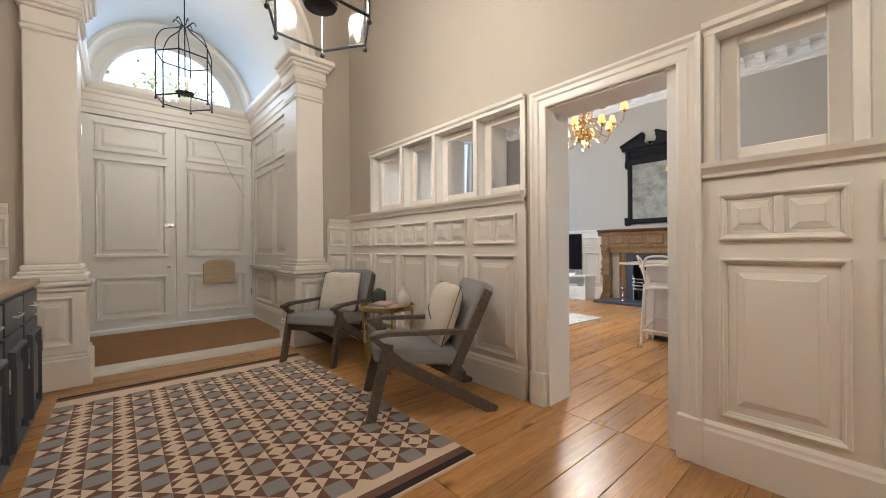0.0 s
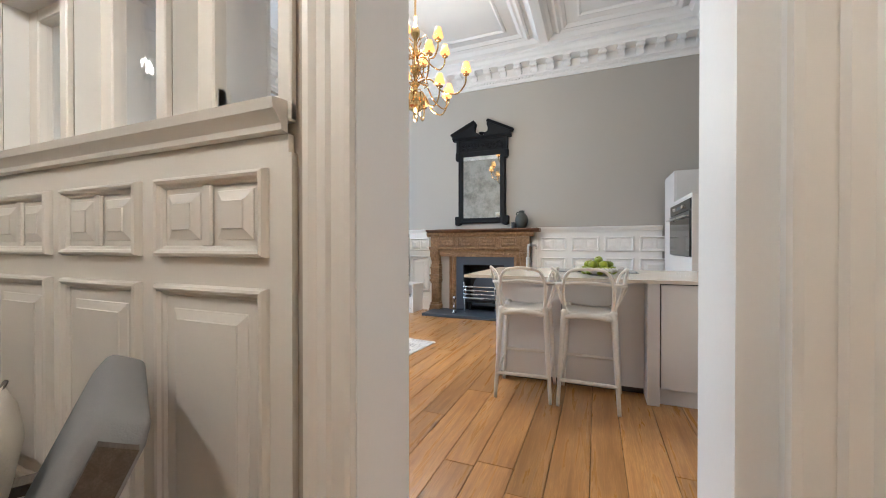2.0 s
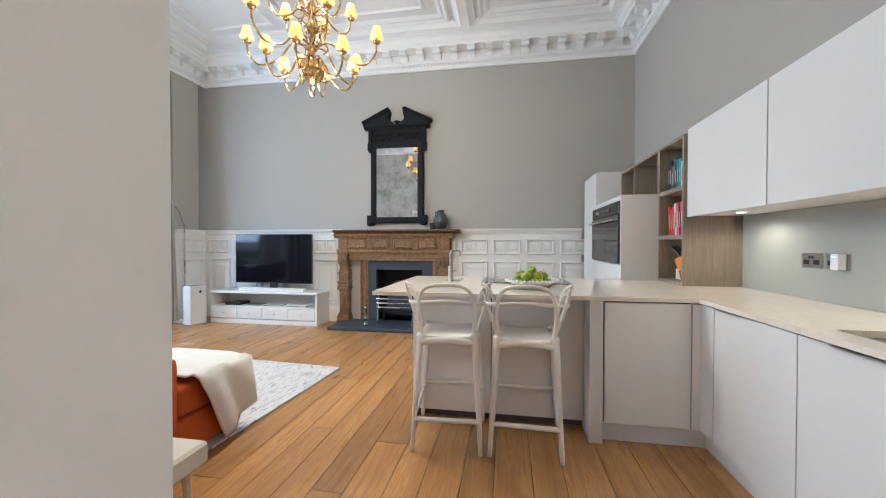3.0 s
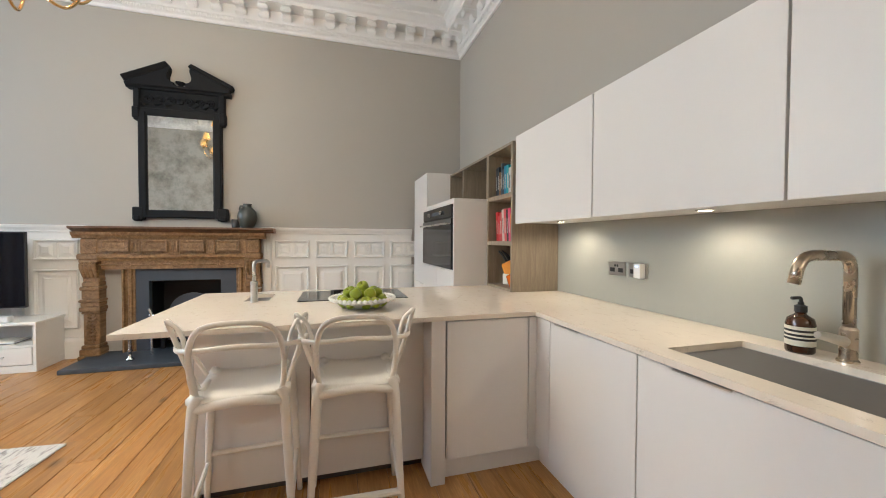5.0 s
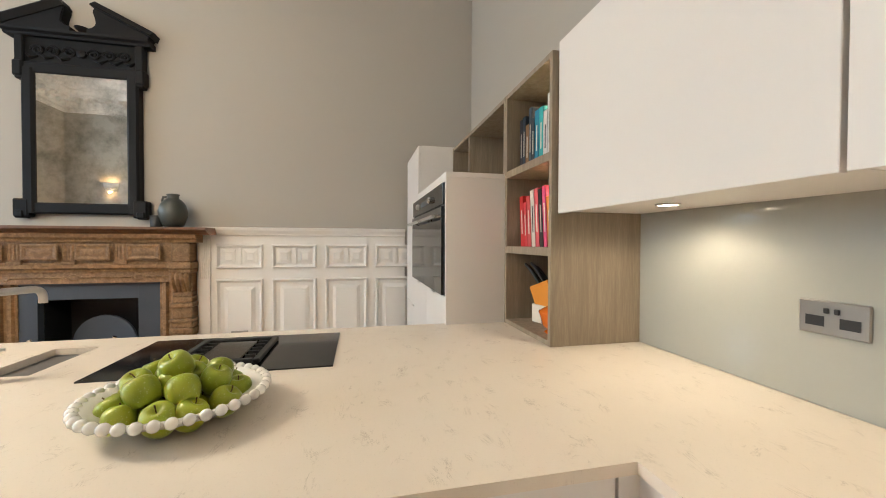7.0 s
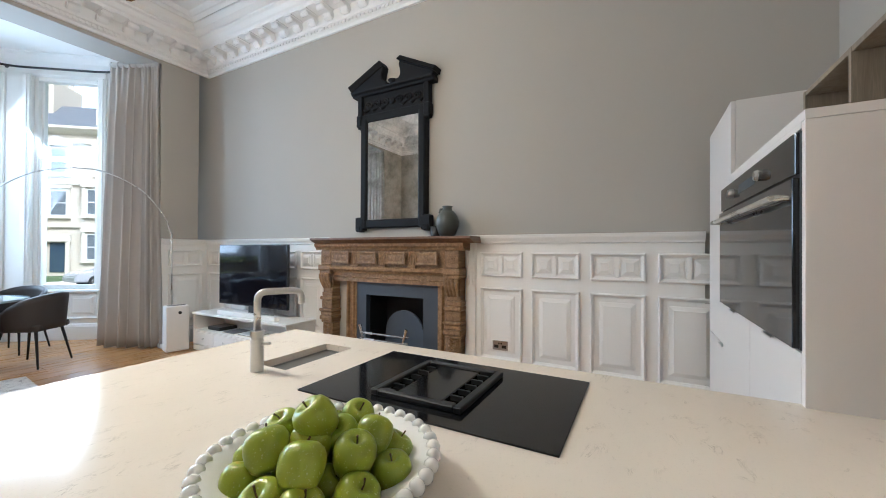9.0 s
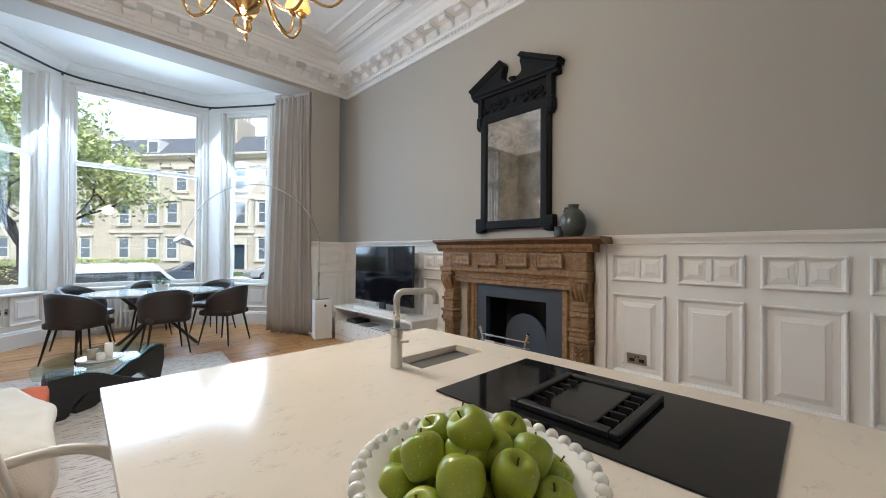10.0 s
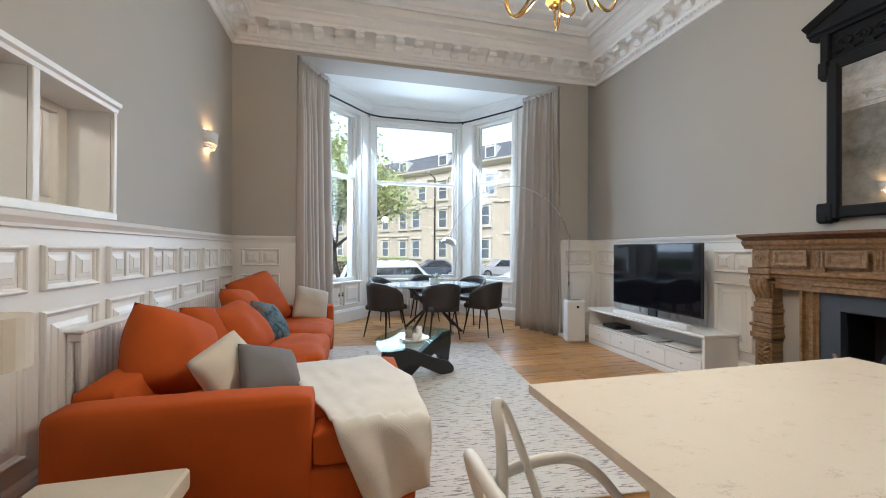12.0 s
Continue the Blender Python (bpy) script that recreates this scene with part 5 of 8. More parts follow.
part("knob", lathe(bmesh.new(), [(0.008, 0.113), (0.008, 0.125), (0.022, 0.13), (0.020, 0.14), (0.0, 0.142)], 16), BLACK_MATT, pot, "black knob")
for s in (-1, 1):
    part("handle", tube(bmesh.new(), [(s * 0.108, -0.035, 0.062), (s * 0.145, -0.02, 0.066), (s * 0.145, 0.02, 0.066), (s * 0.108, 0.035, 0.062)], 0.008), ORANGE_ENAMEL, pot)
ORANGE_WOOD = surface("orange_lacquered_block", (0.72, 0.28, 0.03), 0.4, vary=0.1)
kb = empty("knife_block", pose(5.90, 0.40, TOP + 0.022, 0, 0, 12), "slanted orange knife block with black handled knives", "knife block")
part("stand", block(-0.06, 0.06, -0.05, 0.05, 0, 0.09, bevel=0.004), LABEL, kb)
part("block", prism(bmesh.new(), [(-0.12, 0.09), (0.03, 0.06), (0.09, 0.17), (-0.05, 0.22)], -0.045, 0.045, 0.005), ORANGE_WOOD, kb)
for k in range(5):
    y = -0.032 + k * 0.016
    knife = part("knife", tube(bmesh.new(), [(0.02, y, 0.19), (0.085 + 0.01 * (k % 2), y, 0.245 + 0.008 * (k % 3)), (0.14, y, 0.28 + 0.008 * (k % 3))], [0.008, 0.011, 0.009], 8, flat=0.7), BLACK_MATT, kb, "black knife handle")
tagged(part("tealight_holder", lathe(bmesh.new(), [(0.03, 0), (0.05, 0.02), (0.058, 0.06), (0.052, 0.10), (0.045, 0.11), (0.043, 0.10), (0.05, 0.06), (0.0, 0.02)], 20), surface("mercury_glass", (0.65, 0.62, 0.55), 0.2, 1.0, vary=0.4, scale=40), smooth=True, at=pose(6.32, 0.36, 1.699)), "round silvered glass tealight holder on the upper shelf", "tealight holder")
tagged(part("spoon_rest", lathe(bmesh.new(), [(0.02, 0), (0.045, 0.004), (0.06, 0.016), (0.055, 0.017), (0.0, 0.006)], 20), ORANGE_ENAMEL, smooth=True, at=pose(5.645, 0.485, TOP + 0.022)), "small orange ceramic dish on the bottom shelf", "dish")

# oven housing and tall cabinet
ov = empty("oven_housing", None, "pale greige oven housing with drawers beside the worktop", "cabinet")
part("side_panel", block(6.05, 6.072, 0.155, 0.885, 0.0, 1.671, bevel=0.001), CAB, ov)
part("top_panel", block(6.05, 7.17, 0.155, 0.885, 1.672, 1.698, bevel=0.001), CAB, ov)
part("body", block(6.072, 7.16, 0.165, 0.864, 0.10, 1.672), CARCASS, ov)
for x0, x1 in ((6.075, 6.615), (6.62, 7.165)):
    d = part("drawer_front", block(x0, x1, 0.865, 0.885, 0.58, 1.055, bevel=0.0015), CAB, ov)
    bar_handle(d, Matrix.Translation(((x0 + x1) / 2, 0.885, 1.056)), 0.10)
    d = part("drawer_front", block(x0, x1, 0.865, 0.885, 0.12, 0.574, bevel=0.0015), CAB, ov)
    bar_handle(d, Matrix.Translation(((x0 + x1) / 2, 0.885, 0.576)), 0.10)
part("plinth", block(6.075, 7.165, 0.75, 0.77, 0.0, 0.12), CAB, ov)
part("surround", block(6.075, 7.165, 0.865, 0.885, 1.655, 1.672), CAB, ov)
for x0, x1 in ((6.08, 7.16),):
    oven = empty("built_in_oven", pose(x0, 0.88, 1.06), "wide black glass built-in oven with a steel bar handle, closed", "oven")
    w = x1 - x0
    part("frame", block(0, w, -0.3, 0.006, 0.0, 0.59, bevel=0.002), BLACK_MATT, oven)
    part("control_panel", block(0.004, w - 0.004, 0.006, 0.016, 0.475, 0.588, bevel=0.002), BLACKGLASS, oven)
    part("display", block(w * 0.38, w * 0.62, 0.016, 0.017, 0.515, 0.55), SLATE, oven)
    for q in (0.30, 0.72):
        part("knob", lathe(bmesh.new(), [(0.02, 0), (0.02, 0.012), (0.016, 0.022), (0.0, 0.023)], 16, Matrix.Translation((w * q, 0.016, 0.53)) @ pose(0, 0, 0, -90)), CHROME, oven)
    dr = part("door", block(0.004, w - 0.004, 0.006, 0.022, 0.005, 0.465, bevel=0.002), BLACKGLASS, oven)
    part("trim", block(0.004, w - 0.004, 0.022, 0.024, 0.415, 0.462), surface("dark_steel", (0.20, 0.20, 0.20), 0.3, 1.0), dr)
    part("handle", tube(bmesh.new(), [(0.03, 0.022, 0.415), (0.03, 0.06, 0.415), (w - 0.03, 0.06, 0.415), (w - 0.03, 0.022, 0.415)], 0.009, 10), CHROME, dr)
tall = empty("tall_cabinet", None, "tall pale greige cabinet in the corner of the kitchen", "cabinet")
part("body", block(7.175, 7.86, 0.155, 0.83, 0.0, 2.115, bevel=0.001), CAB, tall)
d = part("door", block(7.178, 7.86, 0.832, 0.852, 0.80, 2.113, bevel=0.0015), CAB, tall)
d = part("door", block(7.178, 7.86, 0.832, 0.852, 0.12, 0.795, bevel=0.0015), CAB, tall)
bar_handle(d, Matrix.Translation((7.40, 0.852, 0.797)), 0.12)

# fruit bowl and apples
CERAMIC = surface("white_glazed_ceramic", (0.80, 0.78, 0.74), 0.18, vary=0.04, relief=0.05, coat=0.3)
bowl = empty("fruit_bowl", pose(5.215, 1.735, TOP), "white ceramic bowl with a beaded rim holding green apples", "bowl")
part("dish", lathe(bmesh.new(), [(0.075, 0), (0.08, 0.004), (0.128, 0.02), (0.177, 0.048), (0.186, 0.059), (0.178, 0.061), (0.163, 0.05), (0.11, 0.024), (0.0, 0.014)], 40), CERAMIC, bowl, smooth=True)
bead = bmesh.new()
bmesh.ops.create_icosphere(bead, subdivisions=2, radius=0.013)
bead = mesh_of(bead, "bead")
for k in range(40):
    a = math.tau * k / 40
    part("bead", bead, CERAMIC, bowl, smooth=True, at=pose(0.187 * math.cos(a), 0.187 * math.sin(a), 0.057))
m_, n_, l_, b_ = nodes("green_apple_skin")
v_ = coords(n_, l_)
inf = n_.new("ShaderNodeObjectInfo")
c_ = mix(n_, l_, inf.outputs["Random"], (0.21, 0.265, 0.010), (0.34, 0.39, 0.018))
c_ = mix(n_, l_, ramp(n_, l_, noise_of(n_, l_, v_, 14, 3), (0.4, 0.0), (0.75, 0.5)), c_, (0.44, 0.50, 0.055))
c_ = mix(n_, l_, ramp(n_, l_, noise_of(n_, l_, v_, 260, 1), (0.66, 0.0), (0.72, 0.7)), c_, (0.55, 0.58, 0.25))
l_.new(c_, b_.inputs["Base Color"])
b_.inputs["Roughness"].default_value = 0.28
b_.inputs["Subsurface Weight"].default_value = 0.05
APPLE = m_
STEM = surface("brown_stem", (0.10, 0.06, 0.025), 0.8)
prof = [(0.004, 0.012), (0.012, 0.004), (0.022, 0.0), (0.030, 0.006), (0.0365, 0.022), (0.0385, 0.036), (0.0375, 0.050), (0.032, 0.062), (0.022, 0.069), (0.012, 0.067), (0.004, 0.058)]
bm = lathe(bmesh.new(), prof, 26)
for v in bm.verts:
    a = math.atan2(v.co.y, v.co.x)
    f = 1 + 0.022 * math.cos(5 * a) * max(0, 1 - v.co.z / 0.05) + 0.012 * math.cos(2 * a)
    v.co.x *= f
    v.co.y *= f
apple_me = mesh_of(bm, "flesh")
stem_me = mesh_of(tube(bmesh.new(), [(0, 0, 0.056), (0.002, 0, 0.068), (0.006, 0.002, 0.078)], [0.0015, 0.0014, 0.002], 6), "stem")
ra = random.Random(12)
first = None
for ring_r, count, z in ((0.122, 10, 0.045), (0.056, 6, 0.034), (0.086, 7, 0.090), (0.027, 3, 0.092), (0.018, 1, 0.126)):
    for k in range(count):
        a = math.tau * (k + 0.5 * (z > 0.09)) / count + ra.uniform(-0.1, 0.1)
        m = pose(5.215 + ring_r * math.cos(a), 1.735 + ring_r * math.sin(a), TOP + z) @ pose(0, 0, 0, ra.uniform(-35, 35), ra.uniform(-35, 35), ra.uniform(0, 360)) @ pose(0, 0, -0.034) @ Matrix.Scale(ra.uniform(0.90, 1.01), 4)
        if first is None:
            first = empty("apple", m, "glossy green apple in the white bowl", "apple", "apples in the bowl")
            part("flesh", apple_me, APPLE, first, smooth=True)
            part("stem", stem_me, STEM, first)
        else:
            copy_thing(first, m)

# bar stools, facing the counter along +x
PLASTIC = surface("white_moulded_plastic", (0.77, 0.72, 0.64), 0.42, vary=0.03, relief=0.02)


def smooth_path(pts, n=6):
    """A Catmull-Rom line through points."""
    p = [Vector(q) for q in pts]
    p = [p[0] * 2 - p[1]] + p + [p[-1] * 2 - p[-2]]
    out = []
    for a, b, c, d in zip(p, p[1:], p[2:], p[3:]):
        for k in range(n):
            t = k / n
            out.append(0.5 * ((2 * b) + (c - a) * t + (2 * a - 5 * b + 4 * c - d) * t * t + (3 * b - a - 3 * c + d) * t ** 3))
    return out + [p[-2]]


def bar_stool(m):
    st = empty("bar_stool", m, "white moulded plastic bar stool with interlaced looped back", "bar stool", "stools at the peninsula")
    def lean(pts):
        return [(x - 0.22 * max(0, z - 0.70), y * (1 + 0.25 * max(0, z - 0.70)), z if z < 0.70 else 0.70 + (z - 0.70) * 1.13) for x, y, z in pts]

    bm = bmesh.new()
    grid = []
    for i in range(9):
        x = -0.18 + 0.38 * i / 8
        row = []
        for j in range(9):
            y = (-0.19 + 0.38 * j / 8) * (1 - 0.10 * (i / 8) ** 2)
            z = 0.70 - 0.018 * math.cos(y / 0.19 * 1.4) - 0.012 * math.sin(math.pi * i / 8)
            row.append((x, y, z))
        grid.append(row)
    top = [[bm.verts.new(p) for p in r] for r in grid]
    bot = [[bm.verts.new((p[0], p[1], p[2] - 0.022)) for p in r] for r in grid]
    for g in (top, bot):
        for a, b in zip(g, g[1:]):
            for j in range(8):
                bm.faces.new((a[j], a[j + 1], b[j + 1], b[j]))
    edge = [(0, j) for j in range(9)] + [(i, 8) for i in range(1, 9)] + [(8, j) for j in range(7, -1, -1)] + [(i, 0) for i in range(7, 0, -1)]
    for (a, b), (c, d) in zip(edge, edge[1:] + edge[:1]):
        bm.faces.new((top[a][b], top[c][d], bot[c][d], bot[a][b]))
    part("seat", bm, PLASTIC, st, smooth=True)
    for s in (-1, 1):
        part("leg", tube(bmesh.new(), smooth_path([(-0.215, s * 0.205, 0.0), (-0.19, s * 0.185, 0.35), (-0.175, s * 0.168, 0.64), (-0.165, s * 0.15, 0.70)]), [0.013 + 0.010 * min(1, i / 14) for i in range(19)], 10), PLASTIC, st, smooth=True)
        part("leg", tube(bmesh.new(), smooth_path([(0.225, s * 0.215, 0.0), (0.20, s * 0.195, 0.35), (0.18, s * 0.175, 0.64), (0.16, s * 0.155, 0.70)]), [0.013 + 0.010 * min(1, i / 14) for i in range(19)], 10), PLASTIC, st, smooth=True)
        part("side_stretcher", tube(bmesh.new(), [(-0.198, s * 0.192, 0.20), (0.208, s * 0.202, 0.23)], 0.011, 8), PLASTIC, st)
        part("apron", tube(bmesh.new(), smooth_path([(-0.175, s * 0.165, 0.655), (0.0, s * 0.165, 0.675), (0.18, s * 0.172, 0.655)]), 0.017, 8), PLASTIC, st, smooth=True)
        # an arm that rises from the front leg, peaks in an ear and runs back into the top hoop
        part("arm", tube(bmesh.new(), smooth_path(lean([(-0.06, s * 0.172, 0.69), (-0.068, s * 0.208, 0.80), (-0.082, s * 0.232, 0.92), (-0.095, s * 0.237, 0.966), (-0.113, s * 0.226, 0.966), (-0.130, s * 0.190, 0.925), (-0.165, s * 0.165, 0.80), (-0.17, s * 0.155, 0.70)])), 0.0105, 8, flat=0.8), PLASTIC, st, smooth=True)
    part("footrest", tube(bmesh.new(), [(-0.20, -0.193, 0.19), (-0.20, 0.193, 0.19)], 0.018, 8, flat=0.8), PLASTIC, st)
    part("stretcher", tube(bmesh.new(), [(0.21, -0.203, 0.27), (0.21, 0.203, 0.27)], 0.014, 8), PLASTIC, st)
    part("apron", tube(bmesh.new(), smooth_path([(-0.175, -0.165, 0.65), (-0.185, 0.0, 0.668), (-0.175, 0.165, 0.65)]), 0.020, 8), PLASTIC, st, smooth=True)
    part("hoop", tube(bmesh.new(), smooth_path(lean([(-0.165, -0.155, 0.69), (-0.18, -0.165, 0.76), (-0.20, -0.155, 0.88), (-0.215, -0.11, 0.955), (-0.225, 0.0, 0.972), (-0.215, 0.11, 0.955), (-0.20, 0.155, 0.88), (-0.18, 0.165, 0.76), (-0.165, 0.155, 0.69)])), 0.0115, 8, flat=0.85), PLASTIC, st, smooth=True)
    part("band", tube(bmesh.new(), smooth_path(lean([(0.10, -0.18, 0.70), (0.115, -0.225, 0.78), (0.04, -0.245, 0.85), (-0.12, -0.215, 0.865), (-0.195, -0.13, 0.875), (-0.215, 0.0, 0.885), (-0.195, 0.13, 0.875), (-0.12, 0.215, 0.865), (0.04, 0.245, 0.85), (0.115, 0.225, 0.78), (0.10, 0.18, 0.70)])), 0.0115, 8, flat=0.8), PLASTIC, st, smooth=True)
    return st


STOOL = bar_stool(pose(4.775, 2.28, 0, 0, 0, 3))
copy_thing(STOOL, pose(4.775, 1.80, 0, 0, 0, -2))

# ---- the living end ----
ORANGE = surface("burnt_orange_velvet", (0.47, 0.085, 0.008), 0.85, vary=0.25, scale=5, grain=300, relief=0.12, spec=0.25)
KNIT = surface("cream_waffle_knit", (0.74, 0.70, 0.63), 0.9, vary=0.12, scale=9, grain=170, relief=0.7)
_n, _l, _b = KNIT.node_tree.nodes, KNIT.node_tree.links, KNIT.node_tree.nodes["Principled BSDF"]
weave = []
for turn_ in (0.27, 0.27 + math.pi / 2):
    wv = _n.new("ShaderNodeTexWave")
    _l.new(coords(_n, _l, (1, 1, 0.6), (0, 0, turn_)), wv.inputs["Vector"])
    wv.inputs["Scale"].default_value, wv.inputs["Distortion"].default_value = 95.0, 0.4
    weave.append(wv.outputs["Fac"])
ribs_ = _n.new("ShaderNodeMath")
ribs_.operation = "MAXIMUM"
_l.new(weave[0], ribs_.inputs[0])
_l.new(weave[1], ribs_.inputs[1])
bump(_n, _l, _b, ribs_.outputs[0], 0.4, 0.003)
LINEN = surface("natural_linen", (0.52, 0.47, 0.39), 0.9, vary=0.12, scale=8, grain=220, relief=0.25)
GREY_CLOTH = surface("mid_grey_cloth", (0.17, 0.165, 0.165), 0.9, vary=0.12, scale=8, grain=220, relief=0.25)
CREAM_CLOTH = surface("cream_cotton", (0.64, 0.58, 0.48), 0.9, vary=0.10, scale=8, grain=220, relief=0.2)
m_, n_, l_, b_ = nodes("teal_patterned_cloth")
pat = noise_of(n_, l_, coords(n_, l_), 9.0, 4, 0.6, 1.0)
l_.new(ramp(n_, l_, pat, (0.38, (0.02, 0.03, 0.035)), (0.47, (0.05, 0.10, 0.12)), (0.56, (0.10, 0.17, 0.20)), (0.64, (0.18, 0.09, 0.05))), b_.inputs["Base Color"])
b_.inputs["Roughness"].default_value = 0.9
TEAL = m_


def pillow(bm, w, h, t, sag=0.0, seed=0, n=14, boxy=3.0):
    """A stuffed cushion in local x and z, thick along y, with pinched corners and slight creases."""
    off = Vector((seed * 3.7, seed * 1.3, 0))
    grids = []
    for side in (-1, 1):
        g = []
        for i in range(n + 1):
            row = []
            for j in range(n + 1):
                u, v = 2 * i / n - 1, 2 * j / n - 1
                puff = (max(0, 1 - abs(u) ** boxy) * max(0, 1 - abs(v) ** boxy)) ** 0.5
                pinch = 1 - 0.07 * (1 - abs(u) ** 2) * abs(v) ** 4
                pinch2 = 1 - 0.07 * (1 - abs(v) ** 2) * abs(u) ** 4
                soft_corner = 1 - 0.09 * abs(u * v) ** 3
                x, z = u * w / 2 * pinch2 * soft_corner, v * h / 2 * pinch * soft_corner
                wr = noise.noise(Vector((x * 7, z * 7, side)) + off) * 0.018 * puff + noise.noise(Vector((x * 18, z * 18, side)) + off) * 0.006 * puff
                row.append(bm.verts.new((x, side * (t / 2 * puff + wr), z + h / 2 - sag * puff * (v > 0) * v)))
            g.append(row)
        grids.append(g)
        for a, b in zip(g, g[1:]):
            for j in range(n):
                bm.faces.new((a[j], a[j + 1], b[j + 1], b[j]))
    bmesh.ops.remove_doubles(bm, verts=bm.verts, dist=0.0005)
    return bm


def soft_box(x0, x1, y0, y1, z0, z1, puff=0.02, seed=0, n=10, r=0.03):
    """An upholstered block with a crowned, slightly creased top."""
    bm = bmesh.new()
    box(bm, x0, x1, y0, y1, z0, z1)
    bmesh.ops.subdivide_edges(bm, edges=bm.edges, cuts=n, use_grid_fill=True)
    c = Vector(((x0 + x1) / 2, (y0 + y1) / 2, (z0 + z1) / 2))
    hx, hy, hz = (x1 - x0) / 2, (y1 - y0) / 2, (z1 - z0) / 2
    for v in bm.verts:
        d = v.co - c
        inner = Vector((max(-hx + r, min(hx - r, d.x)), max(-hy + r, min(hy - r, d.y)), max(-hz + r, min(hz - r, d.z))))
        e = d - inner
        if e.length > 1e-6:
            v.co = c + inner + e.normalized() * r
        if d.z > hz * 0.9:
            v.co.z += puff * (1 - (d.x / hx) ** 4) * (1 - (d.y / hy) ** 4) + noise.noise(Vector((v.co.x * 6, v.co.y * 6, seed))) * puff * 0.5
        v.co += Vector((1, 1, 0)) * noise.noise(v.co * 5 + Vector((seed, 0, 0))) * puff * 0.15
    return bm


sofa = empty("corner_sofa", pose(0, 0, 0), "burnt orange velvet corner sofa with a chaise end, on the rug", "sofa")
part("base", soft_box(3.12, 4.05, 3.84, 6.68, 0.05, 0.27, 0.0, 1), ORANGE, sofa, smooth=True)
part("chaise_base", soft_box(4.055, 4.64, 3.68, 4.86, 0.05, 0.27, 0.0, 2), ORANGE, sofa, smooth=True)
part("backrest", soft_box(3.09, 3.28, 3.84, 6.84, 0.10, 0.66, 0.012, 3), ORANGE, sofa, smooth=True)
part("arm", soft_box(3.09, 4.14, 3.67, 3.85, 0.05, 0.62, 0.010, 4, 12), ORANGE, sofa, smooth=True)
part("arm", soft_box(3.09, 4.08, 6.68, 6.85, 0.05, 0.61, 0.010, 5, 12), ORANGE, sofa, smooth=True)
for k, (y0, y1, x1) in enumerate(((4.88, 5.77, 4.07), (5.78, 6.67, 4.07))):
    part("seat_cushion", soft_box(3.29, x1 + 0.03, y0, y1, 0.275, 0.46, 0.05, 6 + k, 14, 0.05), ORANGE, sofa, smooth=True)
part("seat_cushion", soft_box(3.29, 4.65, 3.86, 4.87, 0.275, 0.45, 0.03, 9, 14), ORANGE, sofa, smooth=True)
part("seat_cushion", soft_box(4.14, 4.65, 3.68, 3.858, 0.275, 0.445, 0.01, 10), ORANGE, sofa, smooth=True)
for x, y in ((3.1, 3.75), (4.55, 3.75), (4.55, 4.78), (3.1, 6.76), (4.0, 6.76), (3.1, 5.3), (4.0, 5.3)):
    part("foot", block(x - 0.03, x + 0.03, y - 0.03, y + 0.03, 0.0, 0.06), BLACK_MATT, sofa)


def cushion(m, w, h, t, material, label, seed, boxy=3.0):
    return tagged(part("cushion", pillow(bmesh.new(), w, h, t, 0.02, seed, boxy=boxy), material, smooth=True, at=m), label, "cushion", "cushions on the sofa")


# local y is the cushion's thickness; it leans on the sofa's back
lab = "plump burnt orange velvet cushion leaning on the sofa back"
cushion(pose(3.33, 4.24, 0.46, -26, 26, 60), 0.60, 0.54, 0.34, ORANGE, lab, 1, 2.3)
cushion(pose(3.44, 4.92, 0.46, -34, 10, 84), 0.56, 0.50, 0.26, ORANGE, lab, 2, 2.3)
cushion(pose(3.62, 5.10, 0.46, -40, -6, 78), 0.58, 0.52, 0.26, ORANGE, lab, 3, 2.3)
cushion(pose(3.46, 5.66, 0.47, -30, 8, 80), 0.56, 0.54, 0.24, ORANGE, lab, 4, 2.4)
cushion(pose(3.50, 6.24, 0.47, -28, -12, 60), 0.64, 0.64, 0.22, ORANGE, lab, 5, 2.4)
cushion(pose(3.69, 5.42, 0.46, -32, 14, 70), 0.42, 0.44, 0.16, TEAL, "teal and brown patterned cushion on the sofa", 6, 2.4)
cushion(pose(3.82, 6.46, 0.46, -26, 16, 24), 0.44, 0.44, 0.17, LINEN, "natural linen cushion by the far sofa arm", 7, 2.4)
cushion(pose(3.74, 4.20, 0.46, -24, -22, 58), 0.35, 0.37, 0.17, CREAM_CLOTH, "cream embroidered cushion on the sofa", 8, 2.3)
cushion(pose(3.90, 4.10, 0.47, -40, 18, 44), 0.40, 0.34, 0.15, GREY_CLOTH, "mid grey cushion slumped against the sofa arm", 9, 2.3)

# knitted throw over the chaise
bm = bmesh.new()
rows = []
NU, NV = 44, 40
CLOTH = [Vector((3.84, 4.62)), Vector((4.50, 4.72)), Vector((4.93, 3.47)), Vector((4.42, 3.22))]
